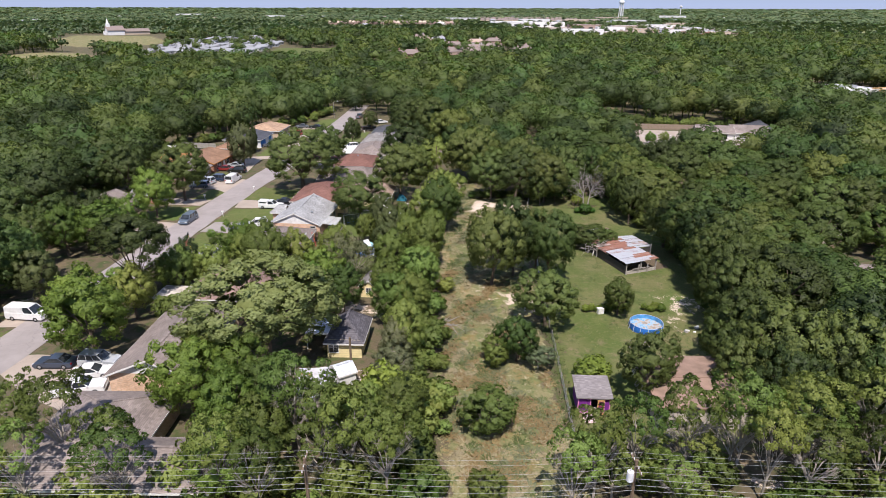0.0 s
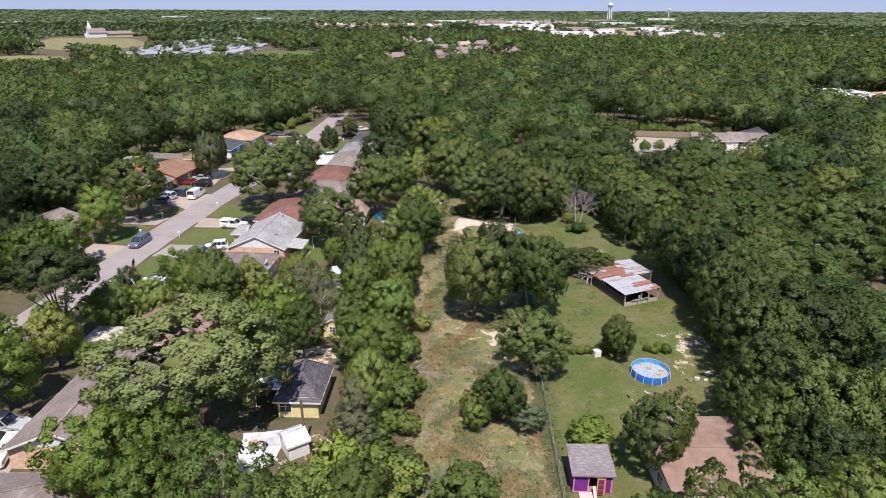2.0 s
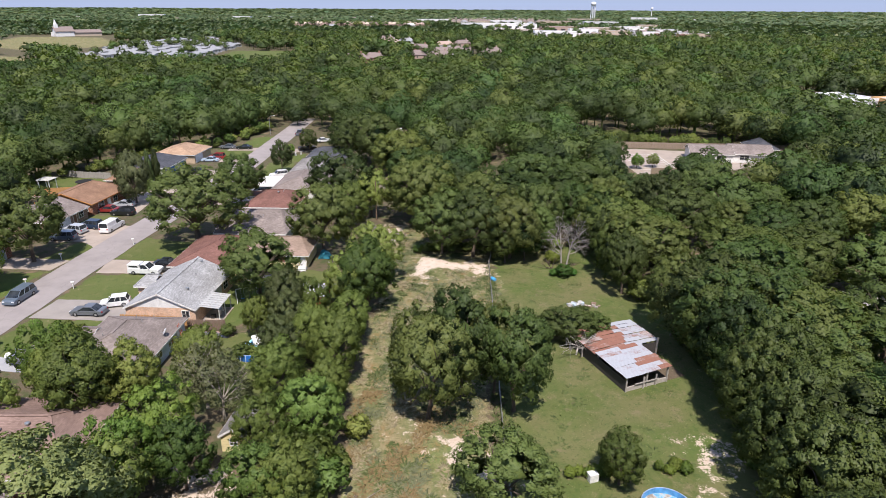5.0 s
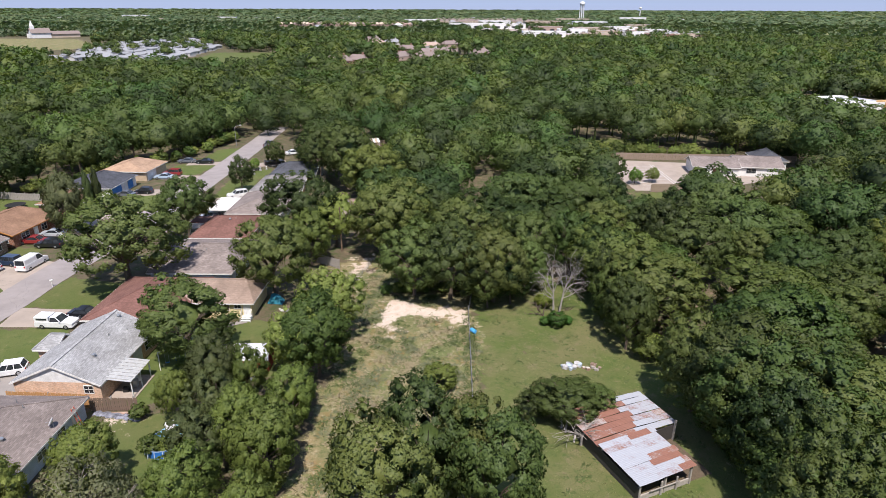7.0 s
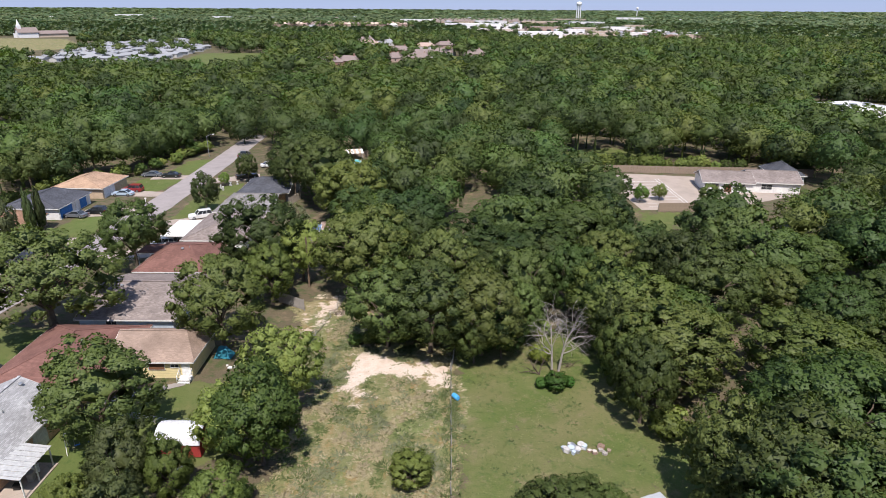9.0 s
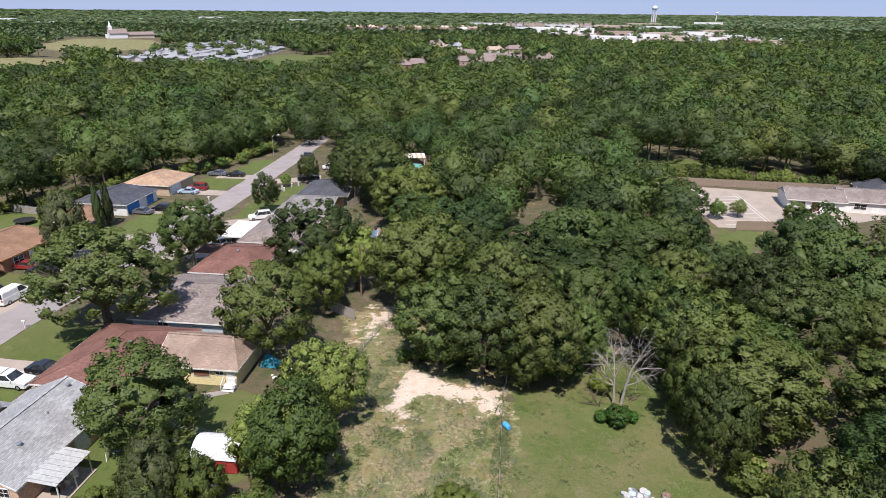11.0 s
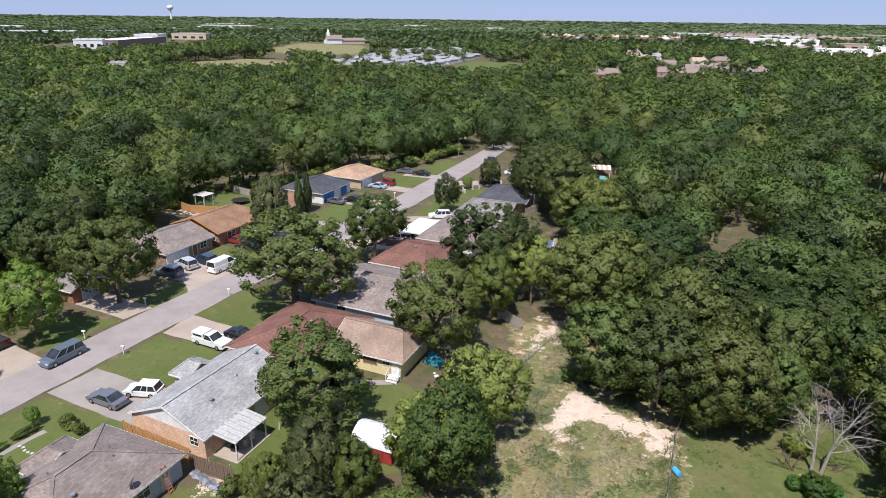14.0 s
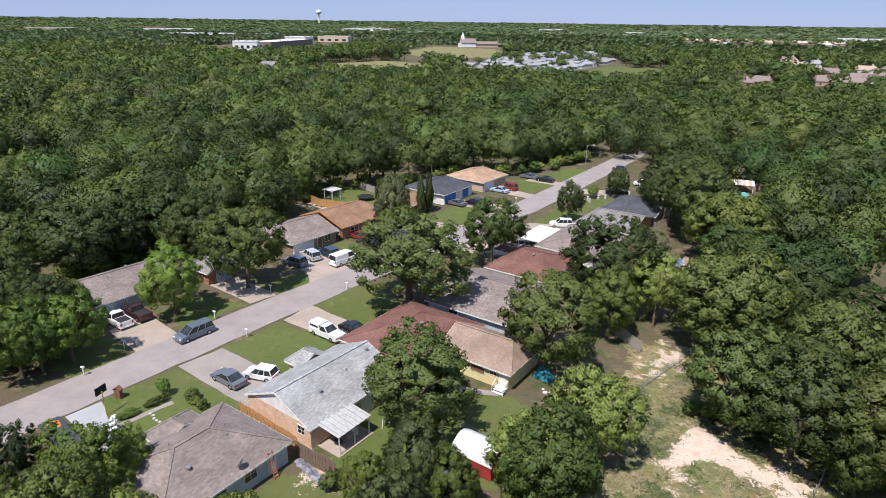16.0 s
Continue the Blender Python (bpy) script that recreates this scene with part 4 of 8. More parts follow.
# woods: everything outside the clearings
SUBURB = [(-30, 556), (-14, 566), (26, 602), (43, 598), (50, 646), (70, 664), (-2, 812), (18, 838), (96, 640), (-6, 905), (60, 760), (84, 790), (30, 700)]
CLEARINGS = [
    [(-72, 20), (-72, 58), (-76, 75), (-69, 96), (-86, 100), (-85, 114), (-87, 124), (-84, 134), (-82, 142), (-80, 158), (-89, 171), (-88, 189), (-74, 200), (-69, 217), (-55, 225), (-49, 243), (-43, 258),
     (-28, 262), (-20, 236), (-7, 212), (-4, 158), (-4, 152), (3, 150), (4, 141), (14, 144), (24, 141), (35, 137), (34.5, 112), (41, 110), (41, 103), (36.5, 98), (36.5, 84), (33.5, 77), (31.5, 66), (30, 57), (30, 47), (44, 47), (44, 20)],
    [(58, 158), (64, 160), (76, 182), (94, 186), (112, 190), (118, 206), (110, 216), (66, 223), (62, 186)],
    [(63, 100), (71, 100), (71, 107), (63, 107)], [(59, 76), (69, 76), (69, 84), (59, 84)], [(-4, 224), (8, 224), (8, 244), (-4, 240)],
    [(62, 228), (74, 230), (74, 241), (62, 241)], [(22, 180), (33, 180), (34, 189), (22, 189)], [(176, 257), (232, 262), (232, 304), (206, 312), (178, 305)],
    [(-8, 171), (0, 171), (0, 178), (-8, 178)], [(-112, 256), (-101, 258), (-101, 266), (-112, 265)],
] + FAR_LAWNS + FAR_HAY + [
    [(-412, 478), (-386, 478), (-386, 498), (-412, 498)], [(-268, 585), (-306, 800), (-296, 905), (-240, 945), (-150, 735), (-165, 570)], [(-60, 462), (-40, 462), (-40, 474), (-60, 474)],
    [(-550, 985), (-400, 985), (-390, 1060), (-550, 1060)], [(-760, 660), (-600, 660), (-700, 1060), (-860, 1060)],
] + [[(x - 13, y - 15), (x + 13, y - 15), (x + 13, y + 8), (x - 13, y + 8)] for x, y in SUBURB]
FAR_OPEN = [[(225, 1000), (500, 940), (560, 1500), (200, 1520)], [(-240, 1600), (110, 1600), (110, 1760), (-240, 1760)], [(180, 1960), (520, 1960), (520, 2060), (180, 2060)], [(-770, 650), (-600, 650), (-640, 1060), (-860, 1080)]]
rng = np.random.default_rng(11)


def clear(x, y, keep):
    """Keeps trees out of the clearings, and low lines of sight into those farther off open."""
    keep &= ~inside(CLEARINGS[0], x, y)
    for p in CLEARINGS[1:] + FAR_OPEN:
        for k in ((1.0, 0.97) if p[0][0] in (63, 59, -112) else (1.0, 0.95, 0.9, 0.86) if p is CLEARINGS[1] else (1.0, 0.97) if p[0][0] == 176 else np.linspace(1.0, 0.82, 9)):
            keep &= ~inside(p, 7 + (x - 7) / k, 62 + (y - 62) / k)
    return x[keep], y[keep]


def lie(x, y):
    """Height that the stands of trees gain or lose from grove to grove."""
    return 1.7 * np.sin(x / 7.5 + 1.4 * np.sin(y / 17)) * np.sin(y / 10.5 + 0.9 * np.sin(x / 23)) + 0.9 * np.sin(x / 31 + y / 43)


def scatter(lo, hi, spacing):
    """Jittered tree places whose distance from the middle of the flight lies between lo and hi."""
    xs = np.arange(-hi - 10, hi + 10, spacing)
    ys = np.arange(20, hi + 80, spacing)
    gx, gy = np.meshgrid(xs, ys)
    x = gx.ravel() + rng.uniform(-.62, .62, gx.size) * spacing
    y = gy.ravel() + rng.uniform(-.62, .62, gx.size) * spacing
    dist = np.hypot(x, y - 62)
    keep = (dist >= lo) & (dist < hi) & (y > 30 + np.abs(x) * 0.18) & (x < 45 + (y + 10) * 0.78) & (x > -70 - (y + 40) * 1.75)
    return clear(x, y, keep)


# roadside row, and undergrowth below the hedgerow
for i in range(34):
    x = -54 + i * 3.05
    if -13 < x < 5:
        continue
    x, y = x + rng.uniform(-1, 1), rng.uniform(35.5, 44) if x > 0 else rng.uniform(35.0, 39.5)
    if x < -8 and i % 3:
        continue
    tree(x, y, rng.uniform(2.4, 3.4), rng.uniform(5.0, 6.2) if 4 < x < 17 else rng.uniform(8.0, 10.5), "front", i + 300)
for i in range(70):
    y = rng.uniform(40, 134)
    x = -8.5 + rng.normal() * 1.6 if i % 3 else rng.uniform(-26, -10)
    r = rng.uniform(0.7, 1.6)
    if not (-23 < x < -14.5 and 54 < y < 72) and not (-19 < x < -9 and 109 < y < 134):
        tree(x, y, r, r * 1.5, "shrub", i + 400)
for i in range(44):
    r = rng.uniform(1.2, 2.3)
    tree(rng.uniform(-12.5, -7), 39 + i * 0.95 + rng.normal() * 0.4, r, r * 1.7, "shrub", i + 590)
for i in range(64):
    x = -50 + i * 1.42
    if not -8.5 < x < 4.5:
        r = rng.uniform(1.3, 2.4)
        tree(x + rng.normal() * 0.6, rng.uniform(33.5, 41.5), r, r * rng.uniform(1.4, 2.1), "shrub", i + 640)
EDGE = [(36, 137), (35.5, 112), (42, 109), (42, 103), (37.5, 97), (37.5, 84), (34.5, 77), (32.5, 66), (31, 57), (31, 47)]
for i in range(46):
    k = i / 46 * (len(EDGE) - 1)
    (ax, ay), (bx, by) = EDGE[int(k)], EDGE[int(k) + 1]
    u = k - int(k)
    r = rng.uniform(0.9, 2.2)
    tree(ax + (bx - ax) * u + rng.normal() * 0.9, ay + (by - ay) * u, r, r * 1.6, "shrub", i + 480)
BACK = [(-85, 114), (-87, 124), (-83, 136), (-81, 158), (-89, 171), (-88, 189), (-74, 200), (-69, 217), (-55, 225), (-49, 243), (-43, 258)]
for i in range(60):
    k = i / 60 * (len(BACK) - 1)
    (ax, ay), (bx, by) = BACK[int(k)], BACK[int(k) + 1]
    u = k - int(k)
    r = rng.uniform(1.1, 2.4)
    tree(ax + (bx - ax) * u - 1.5 + rng.normal() * 0.9, ay + (by - ay) * u + 1.0, r, r * 1.7, "shrub", i + 840)
for i in range(24):
    r = rng.uniform(0.6, 1.3)
    tree(4 + i * 1.3 + rng.normal() * 0.5, 133.0 + (i > 3) * rng.uniform(-1, 1.5), r, r * 1.5, "shrub", i + 530)
for i in range(13):
    r = rng.uniform(1.4, 2.6)
    tree(67 + i * 3.1 + rng.normal() * 0.6, 223.6 - i * 0.55 + rng.normal() * 0.5, r, r * 1.8, "bush", i + 560)
near_x, near_y = scatter(0, 122, 8.8)
order = np.argsort(np.hypot(near_x - 5, near_y - 70))
near_x, near_y = near_x[order], near_y[order]
N_NEAR = 150
for i in range(min(N_NEAR, len(near_x))):
    r = rng.uniform(4.4, 7.4)
    kind = ("wood", "wood", "wood", "woodelm", "wood", "woodelm", "wood")[int(rng.integers(0, 7))]
    if i < 80:
        kind = kind.replace("wood", "edge")
    tree(near_x[i], near_y[i], r, r * 1.1 + rng.uniform(3.2, 5.6) + lie(near_x[i], near_y[i]), kind, i + 500)


def woods(name, sets, label):
    """Many trees in one mesh: sets of (x, y, radius range, sprays, size, boughs, lowest bough, knots, leafy mass inside)."""
    V, F, T, N, n = [], [], [], [], 0
    for x, y, (r0, r1), count, size, boughs, low, knots, core in sets:
        bank = []
        for k in range(8):
            v, f, sh = crown_tris(np.random.default_rng(900 + k + count), count, size, boughs, 0.8, low, 0.0, core, knots, view_side=True)
            stem = np.array([(-.05, -.03, -1.6), (.05, -.03, -1.6), (0, 0, .2), (.03, .05, -1.6), (-.03, .05, -1.6), (0, 0, .2)])
            bank.append((np.concatenate([sh, [(0, -1, 0.2)] * 3, [(0, 1, 0.2)] * 3]), np.concatenate([v, stem]), np.concatenate([f, [[len(v), len(v) + 1, len(v) + 2], [len(v) + 3, len(v) + 4, len(v) + 5]]])))
        which = rng.integers(0, 8, len(x))
        for k in range(8):
            sel = which == k
            m = int(sel.sum())
            if not m:
                continue
            sh, v, f = bank[k]
            r = rng.uniform(r0, r1, m)
            h = r * 1.2 + rng.uniform(3.0, 6.2, m) + lie(x[sel], y[sel])
            w = rng.uniform(-0.6, 0.6, m)
            c, s = np.cos(w)[:, None], np.sin(w)[:, None]
            b = r * rng.uniform(0.78, 1.0, m)
            vx = (v[None, :, 0] * c - v[None, :, 1] * s) * r[:, None] + x[sel][:, None]
            vy = (v[None, :, 0] * s + v[None, :, 1] * c) * r[:, None] + y[sel][:, None]
            vz = np.maximum(v[None, :, 2] / 0.8 * b[:, None] + (h - b)[:, None], 0)
            V.append(np.stack([vx, vy, vz], -1).reshape(-1, 3))
            F.append((f[None] + (np.arange(m) * len(v))[:, None, None] + n).reshape(-1, 3))
            T.append(np.repeat(rng.random(m), len(f)))
            N.append(np.stack([sh[None, :, 0] * c - sh[None, :, 1] * s, sh[None, :, 0] * s + sh[None, :, 1] * c, np.repeat(sh[None, :, 2], m, 0)], -1).reshape(-1, 3))
            n += m * len(v)
    me = np_mesh(name, np.concatenate(V), np.concatenate(F), LEAF["wood"], np.concatenate(T), np.concatenate(N))
    return tagged(new(name, me), label, "woods", kind="stuff")


b_x, b_y = scatter(122, 230, 8.5)
c_x, c_y = scatter(230, 420, 9.6)
d_x, d_y = scatter(420, 900, 10.4)
woods("woods", [(near_x[N_NEAR:], near_y[N_NEAR:], (4.4, 7.2), 2400, 0.043, 60, -0.5, 6, 1), (b_x, b_y, (4.0, 7.0), 1550, 0.055, 38, -0.7, 5, 2),
                (c_x, c_y, (4.4, 7.8), 520, 0.090, 22, -0.5, 4, 2), (d_x, d_y, (4.8, 7.6), 104, 0.175, 10, -0.3, 3, 2)], "dense dark-green oak woods around the houses")


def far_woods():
    """Tree tops out to the horizon, wider groves farther off."""
    V, F, T, n = [], [], [], 0
    for lo, hi, spacing, (r0, r1), sprays, size in ((900, 1700, 15.5, (7, 11), 24, 0.36), (1700, 3000, 24, (11, 17), 18, 0.42), (3000, 4950, 52, (24, 38), 16, 0.46)):
        gx, gy = np.meshgrid(np.arange(-hi, hi, spacing), np.arange(100, hi + 60, spacing))
        x = gx.ravel() + rng.uniform(-.5, .5, gx.size) * spacing
        y = gy.ravel() + rng.uniform(-.5, .5, gx.size) * spacing
        d = np.hypot(x, y - 62)
        x, y = clear(x, y, (d >= lo) & (d < hi) & (x < 80 + y * 0.86) & (x > -140 - y * 2.1))
        z, which = rise(x, y), rng.integers(0, 6, len(x))
        for k in range(6):
            v, f, _ = crown_tris(np.random.default_rng(70 + k + sprays), sprays, size, 7, 0.8, -0.1, 0.0, 0, 2, view_side=True)
            sel = which == k
            m = int(sel.sum())
            r, h = rng.uniform(r0, r1, m), rng.uniform(6.5, 12.5, m)
            vx, vy = v[None, :, 0] * r[:, None] + x[sel][:, None], v[None, :, 1] * r[:, None] + y[sel][:, None]
            vz = np.clip(0.25 + 0.75 * v[None, :, 2] / 0.8, 0, 1.1) * h[:, None] + z[sel][:, None]
            V.append(np.stack([vx, vy, vz], -1).reshape(-1, 3))
            F.append((f[None] + (np.arange(m) * len(v))[:, None, None] + n).reshape(-1, 3))
            T.append(np.repeat(rng.random(m), len(f)))
            n += m * len(v)
    # leaf colour here carries the haze of distance
    me = np_mesh("far_woods", np.concatenate(V), np.concatenate(F), LEAF["haze_tint"], np.concatenate(T))
    return tagged(new("far_woods", me), "wooded country raised to the horizon line, leaves tinted for haze", "woods", kind="stuff")


far_woods()


# ---- houses ----
def beam(g, p, q, w, h):
    """A bar of w by h along p-q, hanging below the line."""
    p, q = Vector(p), Vector(q)
    d = (q - p).normalized()
    s = d.cross(Vector((0, 0, 1)))
    s = s.normalized() * (w / 2) if s.length > 1e-4 else Vector((w / 2, 0, 0))
    u = s.cross(d).normalized() * h
    n = len(g.v)
    for e in (p, q):
        g.v += [tuple(e - s), tuple(e + s), tuple(e + s - u), tuple(e - s - u)]
    g.f += [tuple(n + i for i in f) for f in ((0, 1, 2, 3), (7, 6, 5, 4), (1, 0, 4, 5), (2, 1, 5, 6), (3, 2, 6, 7), (0, 3, 7, 4))]
    return g


def ring(rect, t, z0, z1):
    """A rectangular tube of wall thickness t."""
    x0, x1, y0, y1 = rect
    g = Geo()
    for z in (z0, z1):
        g.v += [(x0, y0, z), (x1, y0, z), (x1, y1, z), (x0, y1, z), (x0 + t, y0 + t, z), (x1 - t, y0 + t, z), (x1 - t, y1 - t, z), (x0 + t, y1 - t, z)]
    for i in range(4):
        j = (i + 1) % 4
        g.f += [(i, j, j + 8, i + 8), (j + 4, i + 4, i + 12, j + 12), (i + 8, j + 8, j + 12, i + 12), (j, i, i + 4, j + 4)]
    return g


def side_box(side, w, d, a, b, z0, z1, t0, t1):
    """A box on an outer wall: a..b along the wall, z0..z1 up, t0..t1 outwards from its face."""
    if side == "S":
        return a, b, -d / 2 - t1, -d / 2 - t0, z0, z1
    if side == "N":
        return a, b, d / 2 + t0, d / 2 + t1, z0, z1
    if side == "E":
        return w / 2 + t0, w / 2 + t1, a, b, z0, z1
    return -w / 2 - t1, -w / 2 - t0, a, b, z0, z1


def turn_side(g, side, w, d):
    """Stands a flat piece (along, up, out) up against an outer wall."""
    place = {"S": lambda a, z, t: (a, -d / 2 - t, z), "N": lambda a, z, t: (a, d / 2 + t, z), "E": lambda a, z, t: (w / 2 + t, a, z), "W": lambda a, z, t: (-w / 2 - t, a, z)}[side]
    g.v = [place(a, z, t) for a, z, t in g.v]
    return g


def add_window(home, side, w, d, at, sill, width, height, mat=None):
    a, b = at - width / 2, at + width / 2
    f = 0.07
    rg_ = ring((a - f, b + f, sill - f, sill + height + f), f, 0.0, 0.07)
    turn_side(rg_, side, w, d)
    win = part("window", rg_, mat or WHITE, home)
    part("glazing_bar", Geo().box(*side_box(side, w, d, at - .02, at + .02, sill, sill + height, .03, .06)), mat or WHITE, win)
    part("glazing_bar", Geo().box(*side_box(side, w, d, a, b, sill + height / 2 - .02, sill + height / 2 + .02, .03, .055)), mat or WHITE, win)
    part("pane", Geo().box(*side_box(side, w, d, a, b, sill, sill + height, 0.002, 0.03)), GLASS, win, "dark reflecting pane")


def add_door(home, side, w, d, at, width, height, mat, name="door", label=""):
    a, b = at - width / 2, at + width / 2
    dr = part(name, Geo().box(*side_box(side, w, d, a, b, 0.12, height, 0.0, 0.05)), mat, home, label)
    rows = 5 if name == "garage_door" else 3
    for i in range(rows):
        z = 0.2 + (height - 0.3) * i / rows
        part("door_panel", Geo().box(*side_box(side, w, d, a + 0.12, b - 0.12, z, z + (height - 0.3) / rows - 0.1, 0.05, 0.075)), mat, dr)
    part("door_frame", turn_side(ring((a - .09, b + .09, 0.03, height + .09), .09, 0.0, 0.08), side, w, d), TRIM, dr)


def roof_parts(home, w, d, eave, ridge, axis, hips, over, mat, trim=None, x0=0.0, y0=0.0, name="roof", vents=()):
    """Two or four slopes over a w by d plan; hips: how far each end of the ridge is drawn in (0 is a gable)."""
    swap = axis == "x"
    if swap:
        w, d = d, w
    W, D = w / 2 + over, d / 2 + over
    slope = (ridge - eave) / (w / 2)
    ze = eave - over * slope

    def at(x, y, z):
        return (y + x0, -x + y0, z) if swap else (x + x0, y + y0, z)
    a, b = (0, -D + hips[0], ridge), (0, D - hips[1], ridge)
    g = Geo()
    tops = [at(-W, -D, ze), at(W, -D, ze), at(W, D, ze), at(-W, D, ze), at(*a), at(*b)]
    g.v = tops + [(p[0], p[1], p[2] - .13) for p in tops]
    faces = [(1, 2, 5, 4), (3, 0, 4, 5)]
    rim = [(1, 2), (3, 0)]
    if hips[0]:
        faces.append((0, 1, 4))
        rim.append((0, 1))
    else:
        rim += [(0, 4), (4, 1)]
    if hips[1]:
        faces.append((2, 3, 5))
        rim.append((2, 3))
    else:
        rim += [(2, 5), (5, 3)]
    g.f = faces + [tuple(i + 6 for i in reversed(f)) for f in faces] + [(q, p, p + 6, q + 6) for p, q in rim]
    roof = part(name, g, mat, home)
    part("ridge_cap", beam(Geo(), at(a[0], a[1], ridge + 0.035), at(b[0], b[1], ridge + 0.035), 0.32, 0.05), mat, roof)
    for sgn, end, hip in ((-1, a, hips[0]), (1, b, hips[1])):
        if hip:
            for k in (-1, 1):
                part("hip_cap", beam(Geo(), at(end[0], end[1], ridge + 0.03), at(k * W, sgn * D, ze + 0.03), 0.26, 0.05), mat, roof)
    z = ze - 0.02
    for k in (-1, 1):
        part("fascia", beam(Geo(), at(k * (W + .015), -D, z), at(k * (W + .015), D, z), 0.04, 0.19), trim or TRIM, roof)
    for sgn, hip, end in ((-1, hips[0], a), (1, hips[1], b)):
        if hip:
            part("fascia", beam(Geo(), at(-W, sgn * (D + .015), z), at(W, sgn * (D + .015), z), 0.04, 0.19), trim or TRIM, roof)
        else:
            for k in (-1, 1):
                part("fascia", beam(Geo(), at(k * W, sgn * (D + .015), z), at(0, sgn * (D + .015), ridge - 0.02), 0.05, 0.2), trim or TRIM, roof)
    for vx, vy, kind in vents:
        vz = ridge - abs(vx) * slope
        v = Geo()
        if kind == "pipe":
            v.tube([at(vx, vy, vz - .1), at(vx, vy, vz + .35)], [.05, .05], 6)
        else:
            v.lathe([(0.0, .34), (.22, .3), (.26, .22), (.15, .2), (.14, -.1)], 8, at(vx, vy, vz))
        part("roof_vent", v, METAL, roof)
    return slope


def house(label, cx, cy, w, d, rz, wall, roof, axis="y", hips=(0, 0), eave=2.7, ridge=4.6, over=0.45, windows=(), doors=(), gable=None, vents=(), trim=None):
    home = thing("house", label, "house", pose(cx, cy, 0, 0, 0, rz), "houses along the street")
    t = 0.2
    part("wall", ring((-w / 2, w / 2, -d / 2, d / 2), t, 0, eave), wall, home)
    top = ridge - 0.16
    for k, sgn in ((0, -1), (1, 1)):
        if not hips[k]:
            gg = Geo()
            if axis == "y":
                tri = [(-w / 2, eave), (w / 2, eave), (0, top)]
                y = sgn * d / 2
                p = [(x, y - sgn * .005, z) for x, z in tri] + [(x, y - sgn * t, z) for x, z in tri]
            else:
                tri = [(-d / 2, eave), (d / 2, eave), (0, top)]
                x = sgn * w / 2
                p = [(x - sgn * .005, y, z) for y, z in tri] + [(x - sgn * t, y, z) for y, z in tri]
            gg.v, gg.f = p, [(0, 1, 2), (5, 4, 3), (0, 3, 4, 1), (1, 4, 5, 2), (2, 5, 3, 0)]
            part("gable", gg, gable or wall, home)
    roof_parts(home, w, d, eave, ridge, axis, hips, over, roof, trim, vents=vents)
    for side, at, sill, ww, hh in windows:
        add_window(home, side, w, d, at, sill, ww, hh)
    for side, at, ww, hh, mat, name in doors:
        add_door(home, side, w, d, at, ww, hh, mat, name)
    return home


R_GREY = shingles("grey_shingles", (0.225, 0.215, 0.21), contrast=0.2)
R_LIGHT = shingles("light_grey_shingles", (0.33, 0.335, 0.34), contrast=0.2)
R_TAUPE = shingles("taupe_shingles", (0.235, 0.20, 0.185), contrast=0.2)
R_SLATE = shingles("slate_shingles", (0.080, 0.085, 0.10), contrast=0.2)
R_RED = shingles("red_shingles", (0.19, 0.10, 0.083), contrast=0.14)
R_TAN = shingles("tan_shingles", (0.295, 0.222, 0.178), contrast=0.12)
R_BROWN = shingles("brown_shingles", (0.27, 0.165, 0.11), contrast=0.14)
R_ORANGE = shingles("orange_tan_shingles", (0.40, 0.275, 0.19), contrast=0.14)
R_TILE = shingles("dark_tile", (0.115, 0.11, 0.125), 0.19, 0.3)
B_PEACH = brickwork("peach_brick", (0.74, 0.50, 0.35), (0.66, 0.56, 0.47))
B_RED = brickwork("red_brick", (0.34, 0.15, 0.09))
B_BROWN = brickwork("brown_brick", (0.30, 0.20, 0.15))
B_TAN = brickwork("tan_brick", (0.50, 0.37, 0.26))
S_WHITE = siding("white_siding", (0.78, 0.77, 0.74))
S_YELLOW = siding("cream_yellow_siding", (0.78, 0.66, 0.36), 0.3)
S_BLUEGREY = siding("blue_grey_siding", (0.30, 0.36, 0.42))
S_PALEBLUE = siding("pale_blue_siding", (0.48, 0.55, 0.62))
S_BLUE = siding("bright_blue_siding", (0.05, 0.20, 0.48), 0.25)
S_ORANGE = siding("orange_siding", (0.55, 0.24, 0.07), 0.2)
S_TAN = siding("tan_siding", (0.52, 0.40, 0.28))
S_GREY = siding("grey_siding", (0.42, 0.42, 0.42))
S_BEIGE = siding("beige_siding", (0.55, 0.48, 0.40))
D_WHITE = plain("white_door", (0.74, 0.74, 0.73), 0.5)
D_BLUE = plain("pale_blue_door", (0.42, 0.50, 0.58), 0.5)
D_BROWN = plain("brown_door", (0.20, 0.10, 0.06), 0.5)

